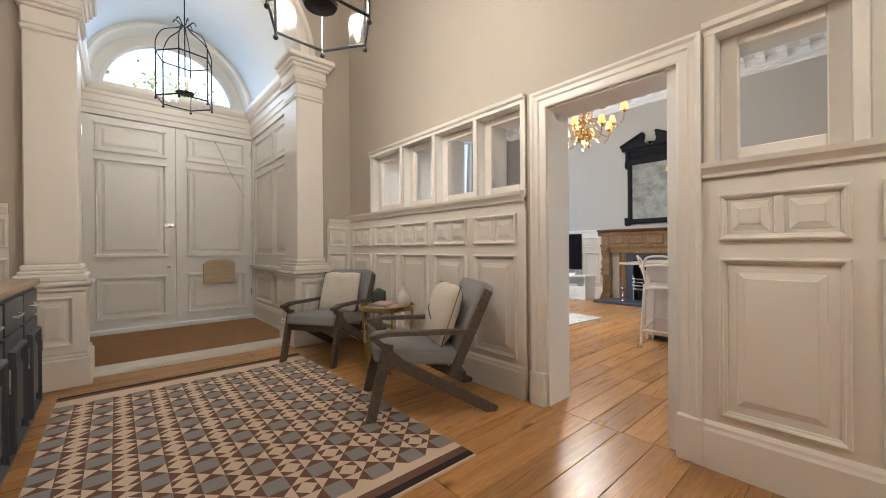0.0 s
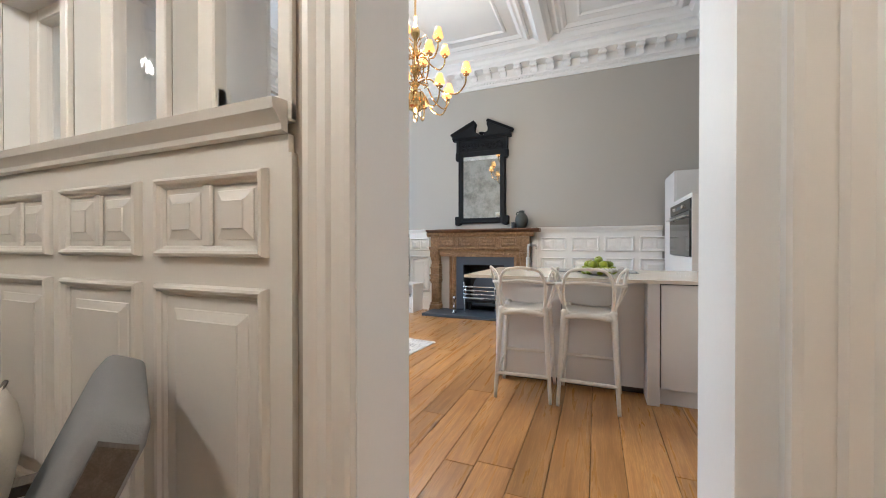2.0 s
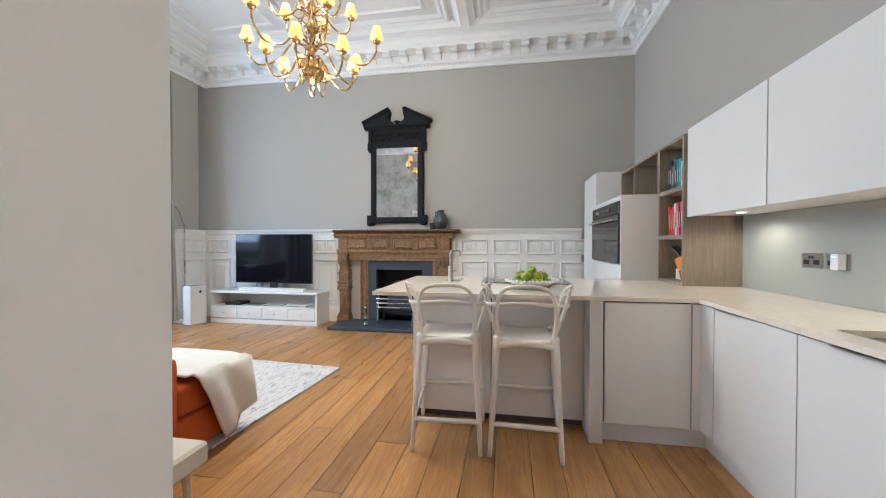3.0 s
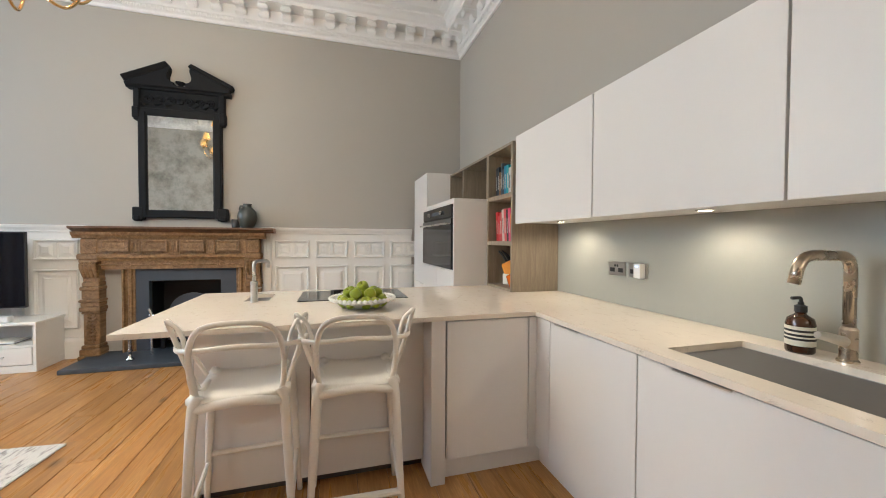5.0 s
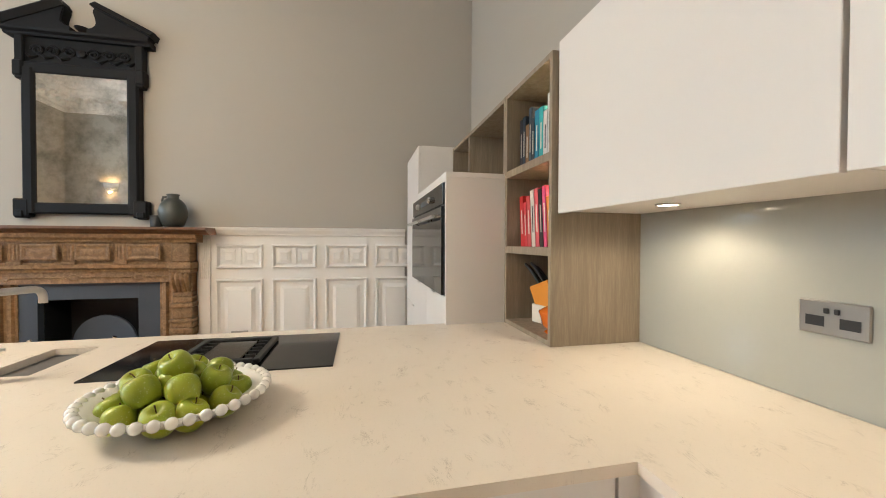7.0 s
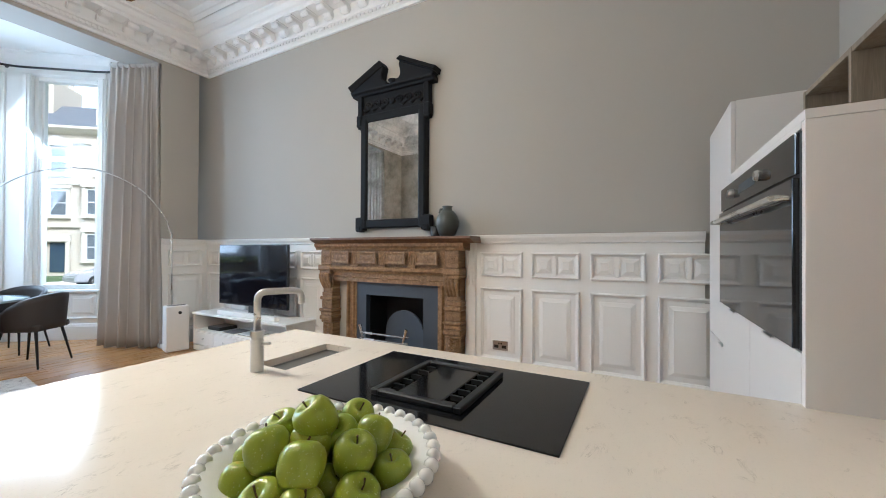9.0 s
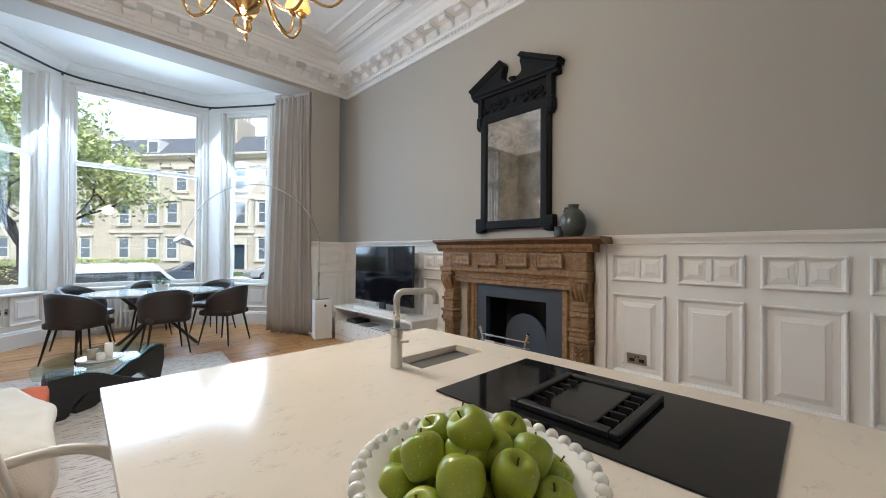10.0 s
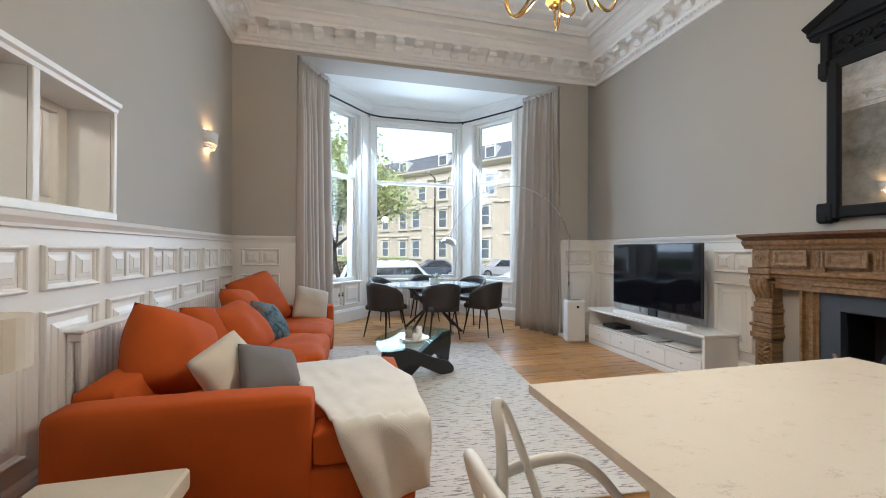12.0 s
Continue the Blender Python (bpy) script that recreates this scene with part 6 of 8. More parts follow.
for i in range(NU + 1):
    row = []
    for j in range(NV + 1):
        u, v = i / NU, j / NV
        c = (CLOTH[0] * (1 - u) + CLOTH[1] * u) * (1 - v) + (CLOTH[3] * (1 - u) + CLOTH[2] * u) * v
        wob = 0.010 * noise.noise(Vector((u * 4, v * 6, 2))) + 0.004 * noise.noise(Vector((u * 11, v * 9, 5)))
        over_x, over_y = max(0.0, c.x - 4.655), max(0.0, 3.685 - c.y)
        drop = max(over_x, over_y) + 0.35 * min(over_x, over_y)
        x = min(c.x, 4.685) + (0.020 * math.sin(v * 17 + 1) * min(1, over_x * 8) if over_x else 0)
        y = max(c.y, 3.655) - (0.022 * (1 + math.sin(u * 15)) * min(1, over_y * 6) if over_y else 0)
        z = 0.492 + wob - max(0.0, drop - 0.02)
        if y > 3.655 and c.y > 3.685:
            z -= 0.02 * max(0.0, 1 - (c.y - 3.685) / 0.08)
        row.append(bm.verts.new((x, y, max(z, 0.03))))
    rows.append(row)
for a, b in zip(rows, rows[1:]):
    for j in range(NV):
        bm.faces.new((a[j], a[j + 1], b[j + 1], b[j]))
th = tagged(part("throw", bm, KNIT, smooth=True), "cream waffle-knit throw draped over the sofa's chaise end", "throw")
sol = th.modifiers.new("thickness", "SOLIDIFY")
sol.thickness, sol.offset = 0.012, 1.0

# rug of the living end
m_, n_, l_, b_ = nodes("pale_abstract_rug")
v_ = coords(n_, l_)
dash = noise_of(n_, l_, coords(n_, l_, (3.0, 22, 1)), 3.2, 4, 0.7, 0.4)
patch = noise_of(n_, l_, v_, 1.2, 3)
col_ = mix(n_, l_, patch, (0.56, 0.53, 0.49), (0.72, 0.69, 0.65))
col_ = mix(n_, l_, ramp(n_, l_, dash, (0.545, 0.0), (0.60, 0.85)), col_, (0.19, 0.16, 0.16))
col_ = mix(n_, l_, ramp(n_, l_, noise_of(n_, l_, coords(n_, l_, (2.0, 9, 1)), 2.1, 3), (0.68, 0.0), (0.73, 0.7)), col_, (0.42, 0.19, 0.12))
l_.new(col_, b_.inputs["Base Color"])
b_.inputs["Roughness"].default_value = 0.95
bump(n_, l_, b_, noise_of(n_, l_, v_, 300, 2), 0.5, 0.004)
tagged(part("rug", block(-2.40, 0.0, -1.66, 1.66, 0.001, 0.014, bevel=0.005), m_, at=pose(6.00, 5.20, 0, 0, 0, -4.5)), "large pale rug with scattered grey and rust strokes", "rug")

# radiator behind the sofa
rad = empty("radiator", pose(2.90, 0, 0), "white column radiator on the panelled wall behind the sofa", "radiator")
n = 38
rm = bmesh.new()
for dx in (-0.03, 0.03):
    tube(rm, [(dx, 0, 0.16), (dx, 0, 0.82)], 0.017, 8)
box(rm, -0.045, 0.045, -0.02, 0.02, 0.80, 0.86, bevel=0.015)
box(rm, -0.045, 0.045, -0.02, 0.02, 0.12, 0.18, bevel=0.015)
rm = mesh_of(rm, "column")
for k in range(n):
    part("column", rm, PAINT_WHITE, rad, at=pose(0, 4.22 + 1.86 * k / (n - 1), 0))
part("top", block(-0.048, 0.048, 4.19, 6.11, 0.852, 0.872, bevel=0.006), PAINT_WHITE, rad)
part("foot", block(-0.02, 0.02, 4.20, 4.24, 0.0, 0.13), PAINT_WHITE, rad)
part("foot", block(-0.02, 0.02, 6.06, 6.10, 0.0, 0.13), PAINT_WHITE, rad)

bay_rad = empty("radiator", pose(5.55, 9.20, 0, 0, 0, 90), "white column radiator under the middle bay window", "radiator")
for k in range(20):
    part("column", rm, PAINT_WHITE, bay_rad, at=pose(0, -0.55 + 1.10 * k / 19, 0) @ Matrix.Diagonal((1, 1, 0.72, 1)))
for q in (-0.53, 0.53):
    part("foot", block(-0.02, 0.02, q - 0.02, q + 0.02, 0.0, 0.10), PAINT_WHITE, bay_rad)

# coffee table: a three-sided glass top on two curved legs
BLACKWOOD = surface("ebonised_wood", (0.014, 0.013, 0.013), 0.35, vary=0.2)
ct = empty("coffee_table", pose(4.98, 5.62, 0.014), "glass coffee table on two curved black wooden legs", "coffee table")
corner = [Vector((-0.42, -0.56)), Vector((0.56, 0.16)), Vector((0.02, 0.68)), Vector((-0.46, 0.08))]
out = []
for i, c in enumerate(corner):
    p0, p1 = c.lerp(corner[i - 1], 0.5), c.lerp(corner[(i + 1) % 4], 0.5)
    for k in range(12):
        t = k / 12
        out.append(tuple(p0 * (1 - t) ** 2 + (c * 1.14) * 2 * t * (1 - t) + p1 * t * t))
TABLE_GLASS = glass_of("greenish_table_glass", (0.84, 0.93, 0.90), sheen=0.40)
part("tabletop", slab(bmesh.new(), out, 0.376, 0.395, 0.004), TABLE_GLASS, ct, "clear greenish glass top")
leg = [(-0.36, 0.0), (-0.27, 0.0), (-0.24, 0.10), (-0.16, 0.17), (-0.02, 0.135), (0.14, 0.05), (0.24, 0.0), (0.38, 0.0), (0.40, 0.05), (0.33, 0.13), (0.20, 0.17), (0.06, 0.23), (-0.08, 0.30), (-0.20, 0.335), (-0.27, 0.376), (-0.40, 0.376), (-0.41, 0.24)]
part("leg", prism(bmesh.new(), leg, -0.04, 0.04, 0.012), BLACKWOOD, ct, at=pose(0.0, -0.065, 0, 0, 0, 19))
part("leg", prism(bmesh.new(), [(-x, z) for x, z in leg], -0.04, 0.04, 0.012), BLACKWOOD, ct, at=pose(0.08, 0.14, 0, 0, 0, 36))
tray = empty("tray", pose(4.92, 5.56, 0.409), "round white tray on the glass coffee table", "tray")
part("plate", lathe(bmesh.new(), [(0.13, 0.0), (0.15, 0.012), (0.155, 0.02), (0.145, 0.02), (0.13, 0.008), (0, 0.008)], 28), CERAMIC, tray, smooth=True)
for k, (dx, dy, r, h) in enumerate(((-0.05, 0.03, 0.035, 0.08), (0.05, 0.0, 0.028, 0.12), (0.0, -0.07, 0.03, 0.06))):
    tagged(part("candle_jar", lathe(bmesh.new(), [(r, 0), (r * 1.05, h * 0.5), (r, h), (r * 0.85, h), (r * 0.85, h * 0.6), (0, h * 0.6)], 18), CERAMIC if k else surface("smoked_glass_jar", (0.30, 0.28, 0.22), 0.15), smooth=True, at=pose(4.92 + dx, 5.56 + dy, 0.417)), "small candle jar on the white tray", "candle jar", "candle jars")

# dining table and chairs
DARKLEATHER = surface("dark_brown_grey_leather", (0.040, 0.033, 0.030), 0.55, vary=0.2, scale=6)
tb = empty("dining_table", pose(5.60, 7.88, 0), "oval glass-topped dining table in the bay", "dining table")
part("tabletop", slab(bmesh.new(), [(0.80 * math.cos(math.tau * k / 48), 0.60 * math.sin(math.tau * k / 48)) for k in range(48)], 0.725, 0.75, 0.004), surface("pale_blue_glass_top", (0.42, 0.50, 0.54), 0.05, vary=0.03, relief=0, spec=0.8), tb)
for s in (-1, 1):
    part("leg", tube(bmesh.new(), [(s * 0.42, -0.28, 0.0), (s * 0.10, 0.0, 0.36), (s * 0.42, 0.28, 0.725)], 0.022, 8), BLACKWOOD, tb)
    part("leg", tube(bmesh.new(), [(s * 0.42, 0.28, 0.0), (s * 0.10, 0.0, 0.36), (s * 0.42, -0.28, 0.725)], 0.022, 8), BLACKWOOD, tb)


def dining_chair(m):
    """A tub chair whose front is +y."""
    ch = empty("dining_chair", m, "dark brown upholstered tub dining chair with thin black legs", "chair", "chairs round the dining table")
    part("seat", soft_box(-0.23, 0.23, -0.22, 0.24, 0.40, 0.49, 0.015, 3, 8, 0.035), DARKLEATHER, ch, smooth=True)
    bm = bmesh.new()
    inner, outer_ = [], []
    for i in range(25):
        a = math.radians(-205 + 230 * i / 24)
        top = 0.56 + 0.27 * max(0.0, math.sin(math.radians(180 * i / 24))) ** 0.55
        x, y = math.cos(a), math.sin(a)
        col_in, col_out = [], []
        for j in range(7):
            z = 0.43 + (top - 0.43) * j / 6
            f = 1 + 0.10 * (z - 0.43) / 0.4
            col_in.append(bm.verts.new((0.235 * x * f, 0.225 * y * f, z)))
            col_out.append(bm.verts.new((0.275 * x * f, 0.265 * y * f, z - 0.01)))
        inner.append(col_in)
        outer_.append(col_out)
    for g in (inner, outer_):
        for a, b in zip(g, g[1:]):
            for j in range(6):
                bm.faces.new((a[j], a[j + 1], b[j + 1], b[j]))
    for a, b, c, d in zip(inner, inner[1:], outer_, outer_[1:]):
        bm.faces.new((a[6], b[6], d[6], c[6]))
        bm.faces.new((a[0], b[0], d[0], c[0]))
    for a, b in ((inner[0], outer_[0]), (inner[-1], outer_[-1])):
        for j in range(6):
            bm.faces.new((a[j], a[j + 1], b[j + 1], b[j]))
    part("backrest", bm, DARKLEATHER, ch, smooth=True)
    for sx in (-1, 1):
        for sy in (-1, 1):
            part("leg", tube(bmesh.new(), [(sx * 0.17, sy * 0.16, 0.42), (sx * 0.23, sy * 0.23, 0.0)], [0.016, 0.009], 8), BLACK_METAL, ch)
    return ch


first = dining_chair(pose(4.80, 7.52, 0, 0, 0, -50))
for x, y, a in ((5.60, 7.30, 2), (6.32, 7.42, 38), (4.86, 8.42, -125), (5.62, 8.72, 180), (6.40, 8.40, 130)):
    copy_thing(first, pose(x, y, 0, 0, 0, a))
LEAF = surface("dull_green_leaf", (0.06, 0.12, 0.035), 0.55, vary=0.3, scale=20)
pp = empty("potted_plant", pose(5.62, 7.82, 0.75), "small green plant in a white pot on the dining table", "potted plant")
part("pot", lathe(bmesh.new(), [(0.07, 0), (0.09, 0.02), (0.10, 0.10), (0.092, 0.10), (0.085, 0.07), (0, 0.07)], 20), CERAMIC, pp, smooth=True)
rp = random.Random(2)
bm = bmesh.new()
for k in range(70):
    a, r, h = rp.uniform(0, 6.28), rp.uniform(0.02, 0.13), rp.uniform(0.07, 0.17)
    c = Vector((r * math.cos(a), r * math.sin(a), h))
    d = Vector((math.cos(a), math.sin(a), rp.uniform(-0.2, 0.7))).normalized() * 0.035
    s = Vector((-math.sin(a), math.cos(a), 0)) * 0.014
    v = [bm.verts.new(c - d), bm.verts.new(c + s + Vector((0, 0, 0.006))), bm.verts.new(c + d), bm.verts.new(c - s + Vector((0, 0, 0.006)))]
    bm.faces.new(v)
tagged(part("leaves", bm, LEAF, pp), kind="stuff")

# curtains
DRAPE = surface("grey_beige_curtain_cloth", (0.46, 0.42, 0.38), 0.75, vary=0.08, scale=3, grain=260, relief=0.15, sheen=0.2)


rail = empty("curtain_rail", None, "thin black curved curtain rail under the bay's coving", "curtain rail")
part("track", bent([(3.58, 7.06, 3.89), (3.64, 8.08, 3.905), (4.66, 9.22, 3.905), (6.44, 9.22, 3.905), (7.30, 8.08, 3.905), (7.34, 7.06, 3.89)], 0.28, 8, 0.016, 8), BLACK_MATT, rail, smooth=True)
for x, y in ((3.56, 7.9), (4.60, 9.24), (5.55, 9.28), (6.50, 9.24), (7.38, 7.9)):
    part("bracket", block(x - 0.012, x + 0.012, y - 0.05, y + 0.05, 3.915, 3.94), BLACK_MATT, rail)


def curtain(path, hem, folds, amp, seed, label):
    """A drawn-back curtain: pleated at the rail, its uneven folds widening towards a hem that just breaks on the floor."""
    c = empty("curtain", None, label, "curtain", "curtains of the bay")
    rc_ = random.Random(seed)
    knots = [0.0]
    for k in range(folds):
        knots.append(knots[-1] + rc_.uniform(0.6, 1.4))
    depth = [rc_.uniform(0.65, 1.25) for k in range(folds + 1)]

    def along(line, f):
        pts = [Vector((*p, 0)) for p in line]
        f *= len(pts) - 1
        k = min(int(f), len(pts) - 2)
        return pts[k].lerp(pts[k + 1], f - k), (pts[-1] - pts[0]).normalized()

    bm = bmesh.new()
    N, M = folds * 12, 20
    cols = []
    for i in range(N + 1):
        f = i / N
        q = f * knots[-1]
        k = max(j for j in range(folds) if knots[j] <= q + 1e-9)
        w = (q - knots[k]) / (knots[k + 1] - knots[k])
        fold = math.sin(math.tau * w) * (depth[k] * (1 - w) + depth[k + 1] * w)
        tight = math.sin(math.tau * f * folds * 1.5)
        col = []
        for j in range(M + 1):
            g = j / M
            z = 3.88 - (3.88 - 0.012) * g
            top_p, t = along(path, f)
            low_p, t2 = along(hem, f)
            p = top_p.lerp(low_p, g ** 1.3)
            nrm = Vector((-t.y, t.x, 0))
            ease = min(1.0, g / 0.22)
            side = amp * (0.32 * tight * (1 - ease) + fold * ease * (0.75 + 0.45 * g))
            side += 0.016 * noise.noise(Vector((f * 9, g * 5, seed))) * g
            p = p + nrm * side + t * (0.020 * math.cos(math.tau * w) * ease)
            col.append(bm.verts.new((p.x, p.y, z + (0.010 * noise.noise(Vector((f * 14, 0, seed))) if j == M else 0))))
        cols.append(col)
    for a, b in zip(cols, cols[1:]):
        for j in range(M):
            bm.faces.new((a[j], a[j + 1], b[j + 1], b[j]))
    cl = part("drape", bm, DRAPE, c, smooth=True)
    sol_ = cl.modifiers.new("thickness", "SOLIDIFY")
    sol_.thickness = 0.004
    head_ = [along(path, k / 12)[0] for k in range(13)]
    part("heading", tube(bmesh.new(), [(p.x, p.y, 3.845) for p in head_], 0.022, 8, flat=1.9), DRAPE, c, smooth=True)
    return c


curtain([(3.61, 7.05), (3.72, 7.28), (3.95, 7.70)], [(3.60, 6.98), (3.78, 7.22), (4.02, 7.70)], 7, 0.060, 4, "full length grey-beige curtain drawn back at the bay")
curtain([(7.39, 7.05), (7.30, 7.28), (7.10, 7.68)], [(7.44, 6.95), (7.26, 7.24), (7.02, 7.76)], 7, 0.062, 9, "full length grey-beige curtain drawn back at the bay")

# television on its bench
tvb = empty("tv_bench", pose(7.585, 4.73, 0), "white television bench with drawers and an open shelf", "tv bench")
D = 0.42
part("top", block(-0.015, D, -0.01, 1.82, 0.47, 0.50, bevel=0.004), PAINT_WHITE, tvb)
part("base", block(0.0, D - 0.01, 0.0, 1.81, 0.0, 0.07, bevel=0.004), PAINT_WHITE, tvb)
for y in (0.0, 1.785):
    part("side_panel", block(0.0, D - 0.01, y, y + 0.025, 0.07, 0.47), PAINT_WHITE, tvb)
part("shelf", block(0.0, D - 0.02, 0.025, 1.785, 0.25, 0.27), PAINT_WHITE, tvb)
part("back", block(D - 0.02, D - 0.01, 0.025, 1.785, 0.07, 0.47), PAINT_WHITE, tvb)
for k in range(4):
    y = 0.03 + k * 0.439
    dr = part("drawer", block(-0.004, 0.30, y + 0.003, y + 0.434, 0.08, 0.246, bevel=0.003), PAINT_WHITE, tvb)
    part("knob", lathe(bmesh.new(), [(0.006, 0), (0.006, 0.012), (0.013, 0.02), (0.0, 0.024)], 12, Matrix.Translation((-0.004, y + 0.218, 0.165)) @ pose(0, 0, 0, 0, -90)), CHROME, dr)
WHITE_PAGE = surface("white_glossy_paper", (0.70, 0.70, 0.69), 0.3, vary=0.06)
BOXES = surface("black_device_plastic", (0.02, 0.02, 0.021), 0.35)
tagged(part("media_box", block(7.66, 7.90, 6.08, 6.34, 0.271, 0.315, bevel=0.004), BOXES), "flat black media box on the bench shelf", "media box")
for y, w, tall_ in ((4.92, 0.34, 3), (5.36, 0.30, 2), (5.72, 0.24, 1)):
    pile = empty("magazine_pile", pose(7.62, y, 0.271), "pile of pale magazines on the bench shelf", "magazines", "magazine piles")
    for k in range(tall_ + 1):
        part("magazine", block(0.004 * (k % 2), 0.22 + 0.006 * (k % 3), 0.008 * (k % 2), w - 0.006 * k, 0.009 * k, 0.009 * k + 0.008, bevel=0.001), (LABEL, GREY_CLOTH, WHITE_PAGE)[k % 3], pile)
SCREEN = surface("dark_tv_screen", (0.006, 0.006, 0.009), 0.05, vary=0.05, relief=0.0, spec=0.28)
tv = empty("television", pose(7.715, 4.88, 0), "large flat black television standing on the white bench, switched off", "television")
part("panel", block(0.0, 0.035, 0.0, 1.31, 0.625, 1.392, bevel=0.004), BOXES, tv)
part("screen", block(-0.002, 0.001, 0.010, 1.30, 0.640, 1.382), SCREEN, tv)
part("stand", block(-0.06, 0.16, 0.42, 0.90, 0.50, 0.512, bevel=0.004), BOXES, tv)
part("neck", block(0.012, 0.04, 0.60, 0.72, 0.512, 0.63), BOXES, tv)
WHITE_PLASTIC = surface("matt_white_plastic", (0.76, 0.75, 0.73), 0.4, vary=0.03, relief=0.02)
tagged(part("soundbar", block(7.60, 7.675, 4.95, 6.05, 0.50, 0.56, bevel=0.02, seg=3), WHITE_PLASTIC), "white soundbar lying in front of the television", "soundbar")
ap = empty("air_purifier", pose(7.45, 6.69, 0, 0, 0, -12), "upright white air purifier beside the curtain", "air purifier")
part("case", block(-0.13, 0.13, -0.09, 0.09, 0.0, 0.59, bevel=0.025, seg=3), WHITE_PLASTIC, ap)
part("dial", lathe(bmesh.new(), [(0.02, 0), (0.02, 0.003), (0.0, 0.003)], 16, Matrix.Translation((0.02, -0.09, 0.50)) @ pose(0, 0, 0, 90)), BLACK_MATT, ap)
part("grille", block(-0.10, 0.10, -0.05, 0.05, 0.588, 0.593), GREY_CLOTH, ap)
arc = empty("arc_floor_lamp", None, "arching chrome floor lamp with a domed shade over the dining table", "floor lamp")
part("base", block(7.38, 7.66, 6.84, 7.02, 0.0, 0.06, bevel=0.01), surface("white_marble_base", (0.72, 0.71, 0.69), 0.25), arc)
part("pole", tube(bmesh.new(), [(7.52, 6.93, 0.06), (7.50, 6.92, 1.55)], 0.011, 8), CHROME, arc)
part("arm", tube(bmesh.new(), smooth_path([(7.50, 6.92, 1.50), (7.42, 6.98, 1.80), (7.20, 7.14, 2.14), (6.85, 7.42, 2.34), (6.45, 7.74, 2.28), (6.15, 7.98, 2.03), (5.98, 8.12, 1.66), (5.94, 8.15, 1.52)]), 0.008, 8), CHROME, arc, smooth=True)
part("shade", lathe(bmesh.new(), [(0.02, 0.10), (0.07, 0.09), (0.115, 0.05), (0.135, 0.0), (0.13, -0.02), (0.126, -0.02), (0.125, 0.0), (0.105, 0.045), (0.06, 0.08), (0.0, 0.088)], 28, pose(5.935, 8.155, 1.43, 0, 18, 0)), CHROME, arc, smooth=True)

# side table and lamp beyond the sofa arm
st = empty("side_table", pose(3.46, 3.30, 0), "low cream upholstered side stool by the sofa arm", "stool")
part("top", block(-0.25, 0.25, -0.20, 0.20, 0.36, 0.45, bevel=0.03, seg=3), CREAM_CLOTH, st)
for sx in (-1, 1):
    for sy in (-1, 1):
        part("leg", tube(bmesh.new(), [(sx * 0.19, sy * 0.14, 0.36), (sx * 0.21, sy * 0.16, 0.0)], 0.016, 8), BIRCH, st)
tl = empty("wall_sconce", ROOM_L @ pose(-3.60, 0.0, 0.84), "cream half-drum shade fixed low on the panelled wall", "wall lamp")
part("shade", lathe(bmesh.new(), [(0.13, 0), (0.135, 0.0), (0.135, 0.20), (0.13, 0.20)], 24, Matrix.Translation((0, 0.15, 0))), CREAM_CLOTH, tl)
part("bracket", block(-0.02, 0.02, 0.01, 0.14, 0.08, 0.12), PAINT_WHITE, tl)

# wall lights
SHADE_GLOW = glowing("lit_sconce_bowl", (1.0, 0.55, 0.20), 3.0)
for y in (6.24, 3.15):
    sc = empty("wall_light", ROOM_L @ pose(-y, 0, 2.44), "white stepped plaster wall light, lit warm", "wall light", "wall lights of the room")

    def half_bowl(r0, r1, z0, z1):
        """Half of an upright ring, its flat side to the wall."""
        bm = bmesh.new()
        arcs = [[bm.verts.new((r * math.cos(math.pi * k / 16), r * 0.72 * math.sin(math.pi * k / 16), z)) for k in range(17)] for r, z in ((r0, z0), (r1, z1), (r1 - 0.010, z1), (r0 - 0.010, z0))]
        for a, b in zip(arcs, arcs[1:] + arcs[:1]):
            for j in range(16):
                bm.faces.new((a[j], a[j + 1], b[j + 1], b[j]))
        return bm

    part("body", half_bowl(0.118, 0.132, -0.035, 0.085), PLASTER_WHITE, sc, smooth=True)
    part("step", half_bowl(0.104, 0.108, -0.062, -0.040), PLASTER_WHITE, sc, smooth=True)
    part("step", half_bowl(0.090, 0.094, -0.088, -0.067), PLASTER_WHITE, sc, smooth=True)
    part("bulb", block(-0.05, 0.05, 0.01, 0.05, -0.030, -0.010, bevel=0.006), SHADE_GLOW, sc)
    lamp("wall_light_glow", "POINT", (2.82 + 0.055, y, 2.47), 6.5, (1.0, 0.55, 0.22), 0.02)
    lamp("wall_light_glow", "POINT", (2.82 + 0.05, y, 2.34), 1.2, (1.0, 0.55, 0.22), 0.02)

# chandelier
BRASS = surface("polished_brass", (0.66, 0.45, 0.19), 0.16, 1.0, vary=0.1, scale=10, relief=0.02)
SHADE = glowing("lit_parchment_shade", (1.0, 0.50, 0.12), 1.15, (0.70, 0.45, 0.16))
SHADE_IN = glowing("lit_shade_inside", (1.0, 0.80, 0.50), 7.0)
chd = empty("chandelier", pose(5.40, 3.585, 0), "polished brass many-armed chandelier with small lit parchment shades", "chandelier")
part("stem", lathe(bmesh.new(), [(0.0, 2.615), (0.02, 2.62), (0.035, 2.64), (0.085, 2.67), (0.105, 2.72), (0.105, 2.77), (0.085, 2.82), (0.03, 2.85), (0.025, 2.90), (0.05, 2.93), (0.025, 2.97), (0.02, 3.03), (0.055, 3.07), (0.065, 3.11), (0.03, 3.15), (0.02, 3.22), (0.045, 3.27), (0.02, 3.33), (0.018, 3.42), (0.05, 3.47), (0.05, 3.52), (0.015, 3.57), (0.012, 3.62)], 24), BRASS, chd, smooth=True)
